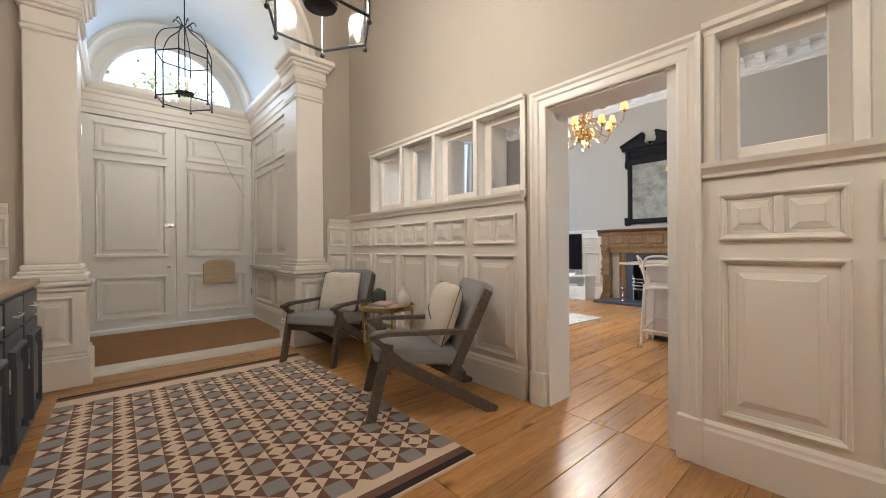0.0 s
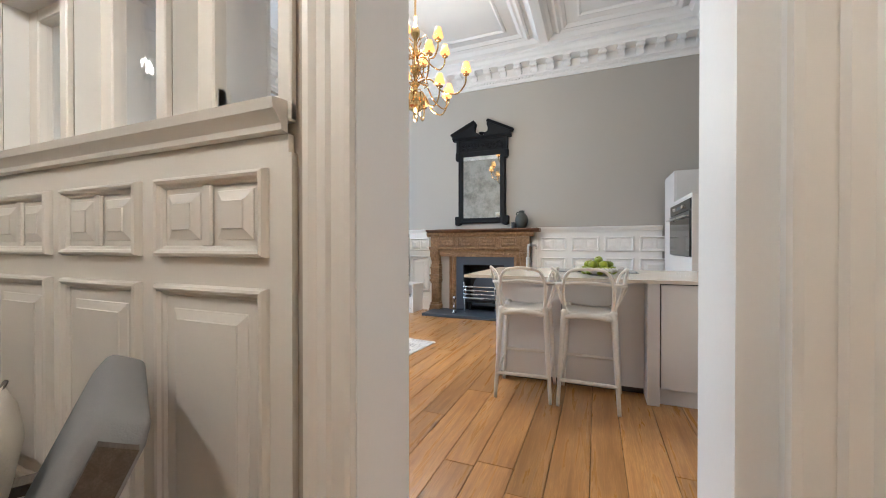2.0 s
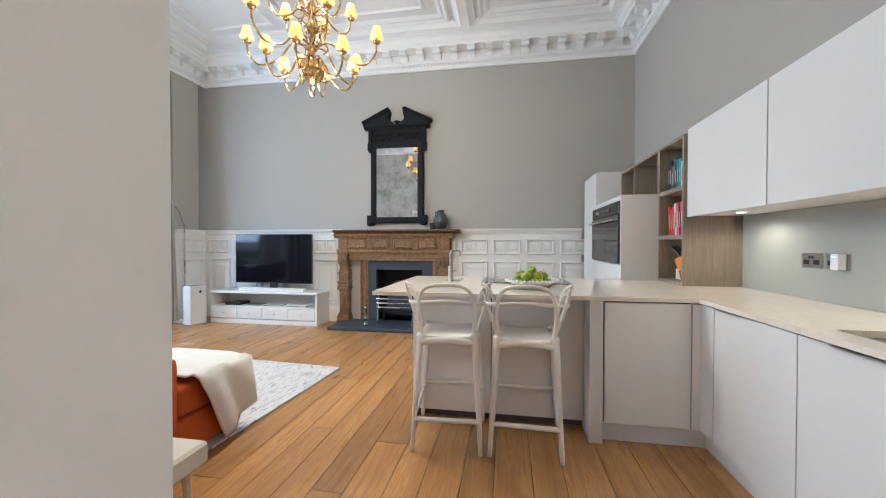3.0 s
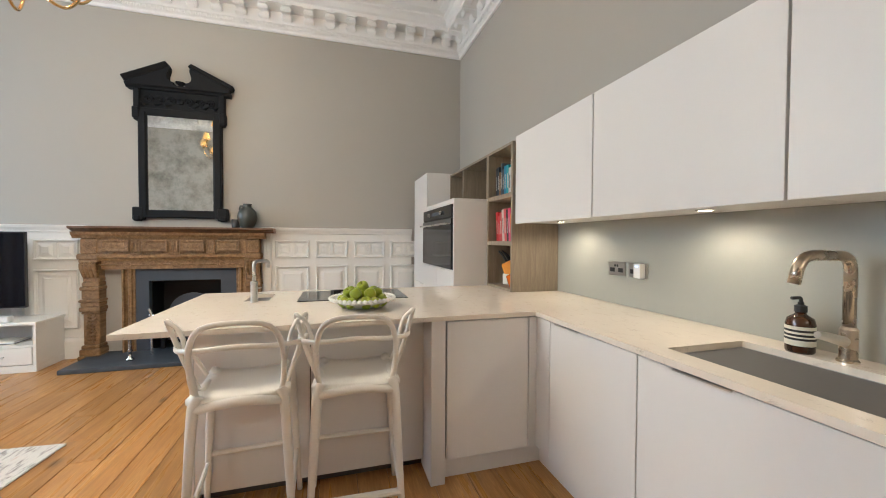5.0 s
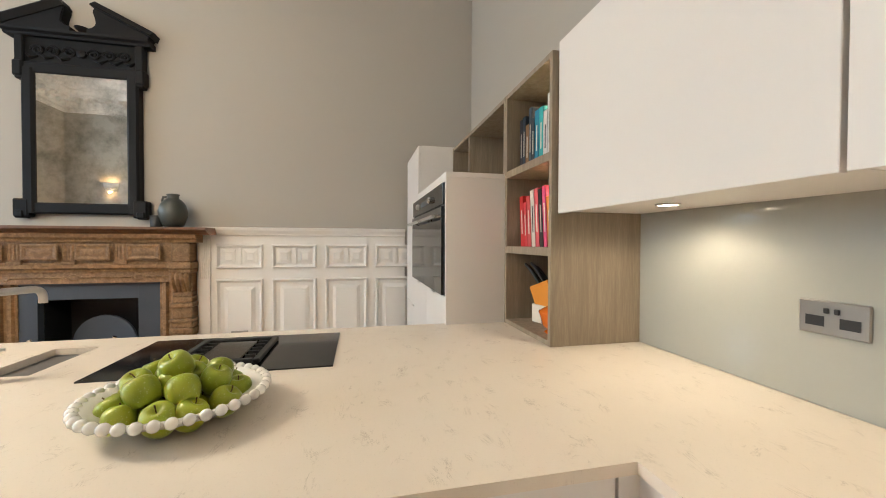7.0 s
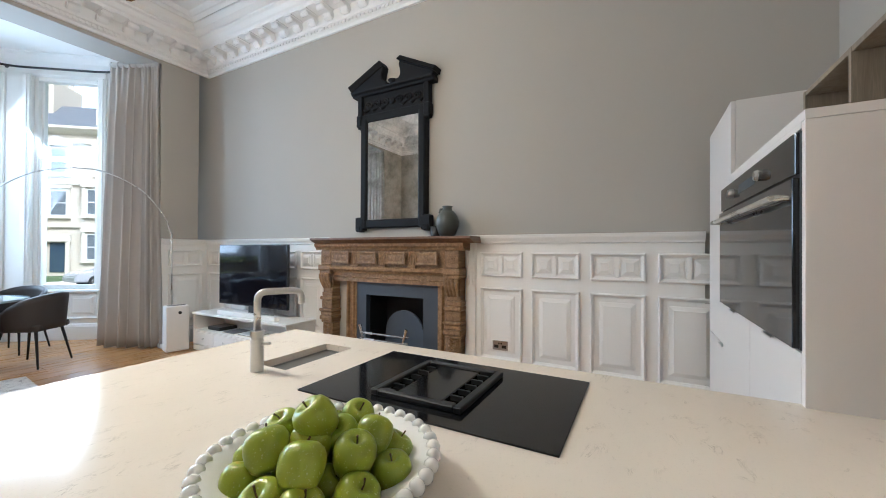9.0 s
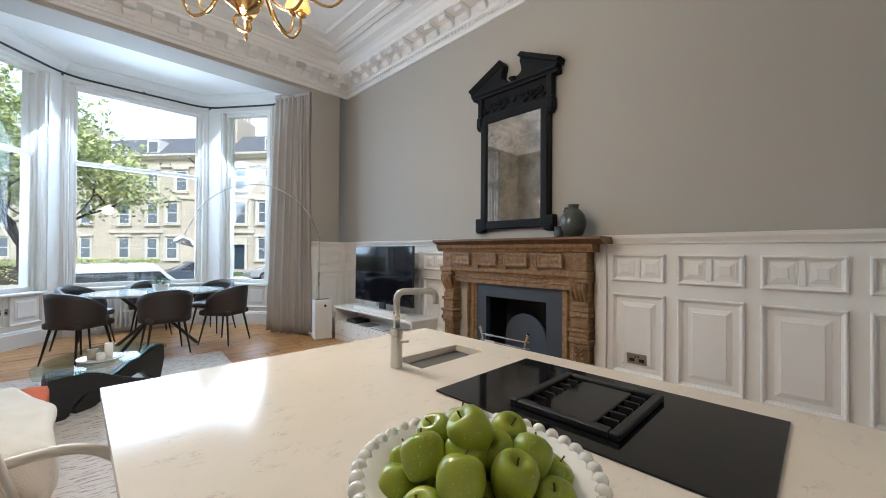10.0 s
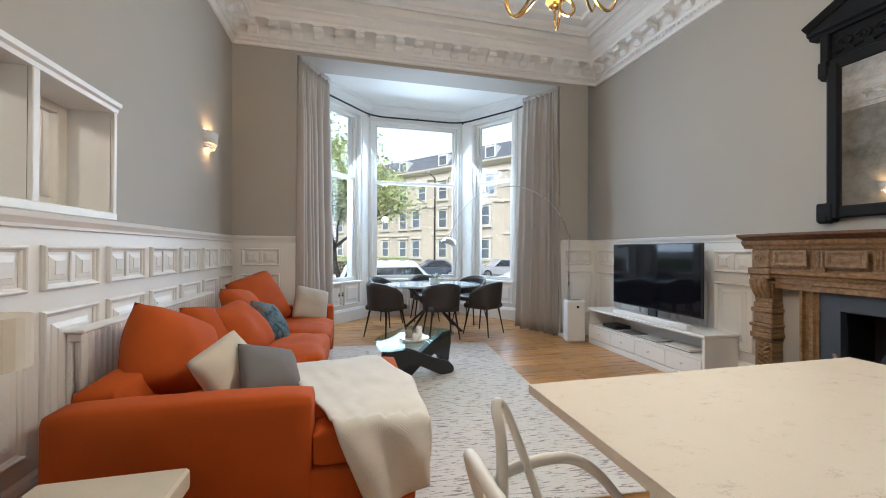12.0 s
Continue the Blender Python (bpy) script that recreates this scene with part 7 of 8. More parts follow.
part("finial_ring", tube(bmesh.new(), [(0.042 * math.cos(math.tau * k / 16), 0, 2.572 + 0.042 * math.sin(math.tau * k / 16)) for k in range(16)], 0.008, 8, closed=True), BRASS, chd, smooth=True)
part("rod", tube(bmesh.new(), [(0, 0, 3.60), (0, 0, CEIL - 0.03)], 0.012, 8), BRASS, chd)
part("ceiling_rose", lathe(bmesh.new(), [(0.06, CEIL - 0.03), (0.05, CEIL - 0.05), (0.015, CEIL - 0.08)], 20), BRASS, chd)


def chandelier_arm(r, z, dip, root):
    arm = tube(bmesh.new(), smooth_path([(0.02, 0, root), (r * 0.30, 0, root + 0.02), (r * 0.52, 0, z - dip * 0.75), (r * 0.80, 0, z - dip), (r * 0.97, 0, z - dip * 0.55), (r, 0, z)], 5), 0.0085, 8)
    cup = lathe(bmesh.new(), [(0.010, z - 0.01), (0.03, z), (0.036, z + 0.012), (0.012, z + 0.02), (0.010, z + 0.055), (0.0, z + 0.06)], 14, Matrix.Translation((r, 0, 0)))
    sh_ = lathe(bmesh.new(), [(0.056, z + 0.04), (0.030, z + 0.135), (0.029, z + 0.135), (0.054, z + 0.04)], 18, Matrix.Translation((r, 0, 0)))
    glow = lathe(bmesh.new(), [(0.0535, z + 0.046), (0.0535, z + 0.048), (0.0, z + 0.048)], 16, Matrix.Translation((r, 0, 0)))
    return [mesh_of(q, nm) for q, nm in ((arm, "arm"), (cup, "cup"), (sh_, "shade"), (glow, "bulb"))]


for r, z, dip, root, count, turn in ((0.36, 2.80, 0.17, 2.80, 6, 10), (0.56, 2.98, 0.19, 2.95, 6, 40), (0.34, 3.28, 0.15, 3.22, 6, 10)):
    ms = chandelier_arm(r, z, dip, root)
    for k in range(count):
        m = pose(0, 0, 0, 0, 0, turn + 360 * k / count)
        a = part("arm", ms[0], BRASS, chd, smooth=True, at=m)
        part("cup", ms[1], BRASS, a, smooth=True)
        part("shade", ms[2], SHADE, a, "small lit parchment shade", smooth=True)
        part("bulb", ms[3], SHADE_IN, a)
bm = bmesh.new()
rc = random.Random(8)
for k in range(24):
    a = k * 2.4
    z = 2.88 + 0.55 * k / 24
    tube(bm, [(0.03 * math.cos(a), 0.03 * math.sin(a), z), (0.12 * math.cos(a), 0.12 * math.sin(a), z + 0.05), (0.15 * math.cos(a), 0.15 * math.sin(a), z - 0.02), (0.10 * math.cos(a), 0.10 * math.sin(a), z - 0.05)], 0.006, 6)
part("scrolls", bm, BRASS, chd)
lamp("chandelier_light", "POINT", (5.40, 3.585, 3.68), 36, (1.0, 0.82, 0.60), 0.12)
lamp("chandelier_light", "POINT", (5.40, 3.585, 2.42), 68, (1.0, 0.82, 0.60), 0.12)
# added spot below the chandelier that brightens the floor and low walls
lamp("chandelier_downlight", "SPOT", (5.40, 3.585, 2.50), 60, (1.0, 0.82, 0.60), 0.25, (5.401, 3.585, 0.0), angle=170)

# ---- hall things ----
GREYWOOD = wood("grey_stained_ash", (0.07, 0.055, 0.042), (0.15, 0.12, 0.095), 0, 0.5, 0.0, 2.5)
SEATCLOTH = surface("mid_grey_upholstery", (0.26, 0.255, 0.25), 0.9, vary=0.1, scale=6, grain=240, relief=0.25)


def lounge_chair(m):
    """A low armchair with a Z-shaped side frame; its front is -y."""
    c = empty("lounge_chair", m, "low armchair in grey-stained wood with grey seat and back cushions", "armchair", "armchairs in the hall")
    for s in (-1, 1):
        x = s * 0.285
        part("leg", sweep(bmesh.new(), [(x, -0.42, 0.0), (x, -0.30, 0.50)], [(-0.032, -0.018), (0.032, -0.018), (0.032, 0.018), (-0.032, 0.018)], up=Vector((1, 0, 0))), GREYWOOD, c)
        part("leg", sweep(bmesh.new(), [(x, -0.33, 0.42), (x, 0.42, 0.0)], [(-0.034, -0.017), (0.034, -0.017), (0.034, 0.017), (-0.034, 0.017)], up=Vector((1, 0, 0))), GREYWOOD, c)
        part("armrest", sweep(bmesh.new(), [(x, -0.42, 0.545), (x, -0.30, 0.565), (x, 0.28, 0.55)], [(-0.014, -0.028), (0.014, -0.028), (0.014, 0.028), (-0.014, 0.028)], up=Vector((1, 0, 0))), GREYWOOD, c)
        part("arm_strut", sweep(bmesh.new(), [(x, -0.40, 0.55), (x, -0.20, 0.36)], [(-0.018, -0.016), (0.018, -0.016), (0.018, 0.016), (-0.018, 0.016)], up=Vector((1, 0, 0))), GREYWOOD, c)
        part("back_post", sweep(bmesh.new(), [(x * 0.96, 0.12, 0.26), (x * 0.96, 0.38, 0.82)], [(-0.030, -0.016), (0.030, -0.016), (0.030, 0.016), (-0.030, 0.016)], up=Vector((1, 0, 0))), GREYWOOD, c)
    for y, z in ((-0.30, 0.33), (0.20, 0.25)):
        part("cross_rail", block(-0.285, 0.285, y - 0.015, y + 0.015, z - 0.03, z + 0.03), GREYWOOD, c)
    part("seat_cushion", soft_box(-0.27, 0.27, -0.40, 0.22, 0.0, 0.11, 0.02, 2), SEATCLOTH, c, smooth=True, at=pose(0, 0, 0.33, -6))
    part("back_cushion", soft_box(-0.27, 0.27, -0.05, 0.06, 0.0, 0.52, 0.01, 4), SEATCLOTH, c, smooth=True, at=pose(0, 0.17, 0.38, -24))
    return c


CHAIR_B = pose(1.91, 2.94, 0, 0, 0, math.degrees(math.atan2(0.47, -0.88)) + 90)
CHAIR_A = pose(1.93, 4.55, 0, 0, 0, math.degrees(math.atan2(-0.51, -0.86)) + 90)
lc = lounge_chair(CHAIR_B)
copy_thing(lc, CHAIR_A)
CREAM2 = surface("cream_boucle", (0.66, 0.60, 0.50), 0.95, vary=0.12, scale=9, grain=160, relief=0.5)
for m, seed in ((CHAIR_B, 21), (CHAIR_A, 22)):
    ob = part("scatter_cushion", pillow(bmesh.new(), 0.46, 0.46, 0.16, 0.02, seed), CREAM2, smooth=True, at=m @ pose(0.02, 0.03, 0.43, -20, 0, 4))
    tagged(ob, "cream cushion with dark piping on the armchair", "cushion", "cushions on the armchairs")
    pts = [(math.copysign(1, c) * 0.225, 0.0, z) for c, z in ((-1, 0.02), (1, 0.02), (1, 0.44), (-1, 0.44))]
    part("piping", tube(bmesh.new(), pts, 0.005, 6, closed=True), GREYWOOD, ob)
    if seed == 21:
        part("seam", tube(bmesh.new(), smooth_path([(-0.21, -0.02, 0.30), (-0.10, -0.075, 0.24), (0.0, -0.088, 0.20), (0.10, -0.075, 0.15), (0.21, -0.02, 0.10)]), 0.005, 6), GREYWOOD, ob, "dark stitched band")
GOLD = surface("antique_gold_metal", (0.55, 0.40, 0.16), 0.3, 1.0, vary=0.15)
stb = empty("side_table", pose(2.06, 3.70, 0), "round antique gold side table between the armchairs", "side table")
part("top", lathe(bmesh.new(), [(0.24, 0.56), (0.25, 0.565), (0.25, 0.60), (0.24, 0.60), (0.235, 0.575), (0, 0.575)], 32), GOLD, stb)
part("shelf", lathe(bmesh.new(), [(0.21, 0.24), (0.215, 0.25), (0.0, 0.252)], 28), GOLD, stb)
for k in range(4):
    a = math.tau * (k + 0.5) / 4
    part("leg", tube(bmesh.new(), [(0.23 * math.cos(a), 0.23 * math.sin(a), 0.56), (0.19 * math.cos(a), 0.19 * math.sin(a), 0.0)], 0.012, 8), GOLD, stb)
part("ring", tube(bmesh.new(), [(0.20 * math.cos(math.tau * k / 24), 0.20 * math.sin(math.tau * k / 24), 0.06) for k in range(24)], 0.008, 6, closed=True), GOLD, stb)
for k, (z, w, h, c) in enumerate(((0.576, 0.24, 0.028, (0.66, 0.64, 0.60)), (0.604, 0.22, 0.024, (0.55, 0.42, 0.44)))):
    b = empty("book", pose(1.99, 3.66, z, 0, 0, 20 + 8 * k), "hardback book lying flat on the gold side table", "book", "books on the side table")
    part("cover", block(-w / 2, w / 2, -0.085, 0.085, 0, h, bevel=0.002), surface("flat_book_cover", c, 0.5), b)
    part("pages", block(-w / 2 + 0.004, w / 2 + 0.0005, -0.082, 0.0855, 0.004, h - 0.004), LABEL, b)
pt = empty("potted_succulent", pose(2.08, 3.88, 0.576), "green succulent in a dark grey pot on the side table", "potted plant")
part("pot", lathe(bmesh.new(), [(0.055, 0), (0.065, 0.01), (0.068, 0.13), (0.058, 0.13), (0.055, 0.11), (0, 0.11)], 20), surface("dark_grey_concrete", (0.06, 0.065, 0.065), 0.7), pt)
bm = bmesh.new()
for k in range(40):
    a = k * 2.4
    r, h = 0.012 + 0.04 * (k / 40), 0.16 - 0.035 * (k / 40)
    tube(bm, [(r * 0.4 * math.cos(a), r * 0.4 * math.sin(a), 0.11), (r * math.cos(a), r * math.sin(a), h - 0.01), (r * 1.25 * math.cos(a), r * 1.25 * math.sin(a), h)], [0.008, 0.008, 0.001], 5)
part("leaves", bm, LEAF, pt)
tagged(part("bottle_vase", lathe(bmesh.new(), [(0.055, 0), (0.072, 0.01), (0.075, 0.06), (0.05, 0.115), (0.022, 0.15), (0.018, 0.20), (0.024, 0.21), (0.016, 0.20), (0.0, 0.14)], 24), surface("frosted_white_glass", (0.66, 0.62, 0.55), 0.3), smooth=True, at=pose(2.20, 3.66, 0.576)), "white glass bottle vase on the side table", "vase")

# console cabinet
NAVY = surface("dark_blue_grey_lacquer", (0.040, 0.048, 0.058), 0.35, vary=0.1)
cb = empty("hall_cabinet", None, "dark blue-grey hall cabinet with a pale wooden top and panelled doors", "cabinet")
part("body", block(-0.73, -0.21, 2.45, 4.49, 0.0, 0.885, bevel=0.003), NAVY, cb)
part("top", block(-0.73, -0.185, 2.42, 4.52, 0.885, 0.925, bevel=0.004), wood("pale_oak_top", (0.32, 0.23, 0.15), (0.50, 0.39, 0.27), 1, 0.4, 0.0), cb)
CM = frame_of((-0.21, 0, 0), (0, -1, 0), (1, 0, 0))
for k in range(4):
    u = -4.45 + k * 0.50
    d = part("drawer", block(u, u + 0.46, 0.0, 0.018, 0.70, 0.86, bevel=0.003), NAVY, cb, at=CM)
    part("handle", tube(bmesh.new(), [(u + 0.15, 0.02, 0.78), (u + 0.15, 0.04, 0.775), (u + 0.31, 0.04, 0.775), (u + 0.31, 0.02, 0.78)], 0.006, 6), CHROME, d)
    d = part("door", block(u, u + 0.46, 0.0, 0.018, 0.06, 0.685, bevel=0.003), NAVY, cb, at=CM)
    panel(d, pose(0, 0.018, 0), u + 0.05, u + 0.41, 0.12, 0.62, NAVY, name="door_panel")
    part("handle", tube(bmesh.new(), [(u + 0.03, 0.02, 0.45), (u + 0.03, 0.04, 0.45), (u + 0.03, 0.04, 0.56), (u + 0.03, 0.02, 0.56)], 0.006, 6), CHROME, d)

# lanterns
LANTERN_GLASS = glass_of("lantern_glass")
BULB = glowing("candle_bulb", (1.0, 0.80, 0.52), 30.0)


def lantern(m, drop, label):
    ln = empty("hall_lantern", m, label, "lantern", "lanterns of the hall")
    R0, H = 0.30, 0.52
    hexa = [(R0 * math.cos(math.tau * k / 6), R0 * math.sin(math.tau * k / 6)) for k in range(6)]
    for z in (0.0, H):
        part("ring", tube(bmesh.new(), [(x, y, z) for x, y in hexa], 0.009, 6, closed=True), BLACK_METAL, ln)
    for k, (x, y) in enumerate(hexa):
        part("bar", tube(bmesh.new(), [(x, y, -0.02), (x, y, H + 0.02)], 0.008, 6), BLACK_METAL, ln)
        part("dome_arm", tube(bmesh.new(), smooth_path([(x, y, H), (x * 0.98, y * 0.98, H + 0.14), (x * 0.75, y * 0.75, H + 0.28), (x * 0.30, y * 0.30, H + 0.36), (x * 0.08, y * 0.08, H + 0.42)], 4), 0.006, 6), BLACK_METAL, ln)
        part("knob", lathe(bmesh.new(), [(0.0, -0.05), (0.014, -0.04), (0.016, -0.03), (0.006, -0.015)], 10, Matrix.Translation((x, y, 0))), BLACK_METAL, ln)
        x2, y2 = hexa[(k + 1) % 6]
        bm = bmesh.new()
        bm.faces.new([bm.verts.new(q) for q in ((x, y, 0.01), (x2, y2, 0.01), (x2, y2, H - 0.01), (x, y, H - 0.01))])
        p = part("pane", bm, LANTERN_GLASS, ln)
        p.visible_shadow = False
        a = math.tau * (k + 0.5) / 6
        part("leaf_scroll", tube(bmesh.new(), smooth_path([(0.03 * math.cos(a), 0.03 * math.sin(a), H + 0.42), (0.09 * math.cos(a), 0.09 * math.sin(a), H + 0.48), (0.12 * math.cos(a), 0.12 * math.sin(a), H + 0.44)], 4), 0.006, 6), BLACK_METAL, ln)
    part("centre_rod", tube(bmesh.new(), [(0, 0, 0.10), (0, 0, drop)], 0.007, 6), BLACK_METAL, ln)
    part("candle_plate", lathe(bmesh.new(), [(0.02, 0.09), (0.09, 0.10), (0.10, 0.12), (0.0, 0.12)], 18), BLACK_METAL, ln)
    for k in range(4):
        a = math.tau * k / 4
        c = part("candle", lathe(bmesh.new(), [(0.012, 0.12), (0.012, 0.24), (0.0, 0.242)], 10, Matrix.Translation((0.06 * math.cos(a), 0.06 * math.sin(a), 0))), LABEL, ln)
        part("bulb", lathe(bmesh.new(), [(0.006, 0.24), (0.014, 0.26), (0.012, 0.285), (0.0, 0.31)], 10, Matrix.Translation((0.06 * math.cos(a), 0.06 * math.sin(a), 0))), BULB, c)
    return ln


lantern(pose(0.86, 6.35, 2.92, 0, 0, 12), 1.50, "black metal hexagonal glass lantern hanging in the vestibule, lit")
lantern(pose(1.10, 2.88, 2.40, 0, 0, 5), 2.49, "black metal hexagonal glass lantern hanging in the hall, lit")
lamp("lantern_light", "POINT", (0.86, 6.35, 3.12), 30, (1.0, 0.82, 0.62), 0.09)
lamp("lantern_light", "POINT", (1.10, 2.88, 2.68), 112, (1.0, 0.82, 0.62), 0.09)
# unseen third lantern with its light, added behind the camera to brighten the hall
unseen_lantern = lantern(pose(0.80, -0.55, 2.40, 0, 0, 5), 2.49, "black metal hexagonal glass lantern hanging in the hall, lit")
lamp("lantern_light", "POINT", (0.80, -0.55, 2.68), 95, (1.0, 0.82, 0.62), 0.09)
tagged(part("sensor_box", block(2.865, 2.905, -0.14, -0.08, 1.53, 1.68, bevel=0.012, seg=2), PAINT_HALL, at=HALL_R), "small cream sensor box standing in the window reveal", "sensor")

# hall rug: woven geometric squares and triangles
RUGC = [surface("rug_" + nm, c, 0.95, vary=0.08, scale=12, grain=260, relief=0.3) for nm, c in (("cream", (0.72, 0.56, 0.42)), ("brown", (0.17, 0.085, 0.055)), ("grey", (0.29, 0.27, 0.255)), ("black", (0.022, 0.018, 0.02)))]
bm = bmesh.new()


def patch(pts, i):
    f = bm.faces.new([bm.verts.new((x, y, 0.0112)) for x, y in pts])
    f.material_index = i


RX0, RX1, RY0, RY1 = -0.13, 1.64, 2.20, 4.78
P = (RX1 - RX0) / 17
y = RY0 + 0.16
nx, ny = int((RX1 - RX0) / P), int((RY1 - RY0 - 0.32) / P)
for i in range(nx):
    for j in range(ny):
        x0, y0 = RX0 + (RX1 - RX0 - nx * P) / 2 + i * P, y + j * P
        x1, y1, cx, cy = x0 + P, y0 + P, x0 + P / 2, y0 + P / 2
        if i % 2 == 0 and j % 2 == 0:
            patch(((x0, y0), (x1, y0), (x1, y1), (x0, y1)), 2)
        elif i % 2 and j % 2:
            patch(((cx, y0), (x1, cy), (cx, y1), (x0, cy)), 0)
            for q in (((x0, y0), (cx, y0), (x0, cy)), ((x1, y0), (x1, cy), (cx, y0)), ((x1, y1), (cx, y1), (x1, cy)), ((x0, y1), (x0, cy), (cx, y1))):
                patch(q, 1)
        else:
            # quarter triangles: dark on the sides of the grey squares, pale between
            for k, q in enumerate((((x0, y0), (x1, y0), (cx, cy)), ((x1, y0), (x1, y1), (cx, cy)), ((x1, y1), (x0, y1), (cx, cy)), ((x0, y1), (x0, y0), (cx, cy)))):
                patch(q, 1 if (k % 2 == 0) == (i % 2 == 0) else 0)
for ya, yb, i in ((RY0, RY0 + 0.045, 3), (RY0 + 0.045, RY0 + 0.10, 1), (RY0 + 0.10, RY0 + 0.16, 0), (RY1 - 0.045, RY1, 3), (RY1 - 0.10, RY1 - 0.045, 1), (RY1 - 0.16, RY1 - 0.10, 0)):
    patch(((RX0, ya), (RX1, ya), (RX1, yb), (RX0, yb)), i)
patch(((RX0, RY0 - 0.014), (RX1, RY0 - 0.014), (RX1, RY0), (RX0, RY0)), 0)
box(bm, RX0, RX1, RY0 - 0.014, RY1, 0.001, 0.011)
tagged(part("hall_rug", bm, RUGC), "flat-woven hall rug with grey squares and brown triangles", "rug")

# ---- the street outside ----
G = -0.85
ASPHALT = surface("asphalt", (0.06, 0.06, 0.062), 0.85, vary=0.25, scale=0.6, grain=30)
GRASS = surface("garden_green", (0.07, 0.12, 0.035), 0.9, vary=0.4, scale=1.2, grain=12)
SANDSTONE = surface("blond_sandstone", (0.55, 0.49, 0.395), 0.85, vary=0.25, scale=0.5, grain=9, relief=0.3)
PALE_STONE = surface("pale_dressed_stone", (0.62, 0.57, 0.48), 0.8, vary=0.15, scale=1.0)
SLATES = surface("grey_roof_slate", (0.14, 0.15, 0.17), 0.6, vary=0.25, scale=2, stretch=(1, 4, 4))
SASH = surface("white_sash_paint", (0.75, 0.75, 0.73), 0.4)
DARKPANE = surface("reflecting_far_glass", (0.15, 0.17, 0.19), 0.06, vary=0.3, relief=0.0, spec=0.8)
tagged(part("ground", block(-400, 400, 9.65, 900, G - 0.3, G), GRASS), "green front gardens and verge", kind="structure")
tagged(part("ground", block(-400, 400, -400, 9.65, G - 0.35, G - 0.05), GRASS), "ground under and behind the house", kind="structure")
tagged(part("road", block(-200, 200, 14.5, 31, G, G + 0.02), ASPHALT), "grey asphalt street", kind="structure")
tagged(part("pavement", block(-200, 200, 12.2, 14.5, G, G + 0.12, bevel=0.02), PALE_STONE), "stone flagged pavement with kerb", kind="structure")
tagged(part("pavement", block(-200, 200, 31, 34, G, G + 0.12, bevel=0.02), PALE_STONE), "stone flagged pavement with kerb", kind="structure")

BAYW = 3.3
win_pane = mesh_of(block(-0.55, 0.55, -0.02, 0.0, 0.0, 2.1), "pane")
bm = bmesh.new()
for q in ((-0.62, -0.54, 0.0, 2.1), (0.54, 0.62, 0.0, 2.1), (-0.54, 0.54, 2.02, 2.1), (-0.54, 0.54, 0.0, 0.08), (-0.54, 0.54, 1.02, 1.09)):
    box(bm, q[0], q[1], -0.06, 0.02, q[2], q[3])
win_frame = mesh_of(bm, "frame")
bm = bmesh.new()
for q in ((-0.85, -0.62, -0.14, 0.05, -0.05, 2.3), (0.62, 0.85, -0.14, 0.05, -0.05, 2.3), (-0.95, 0.95, -0.22, 0.05, 2.25, 2.5), (-0.90, 0.90, -0.20, 0.05, -0.22, -0.05)):
    box(bm, *q)
win_stone = mesh_of(bm, "surround")


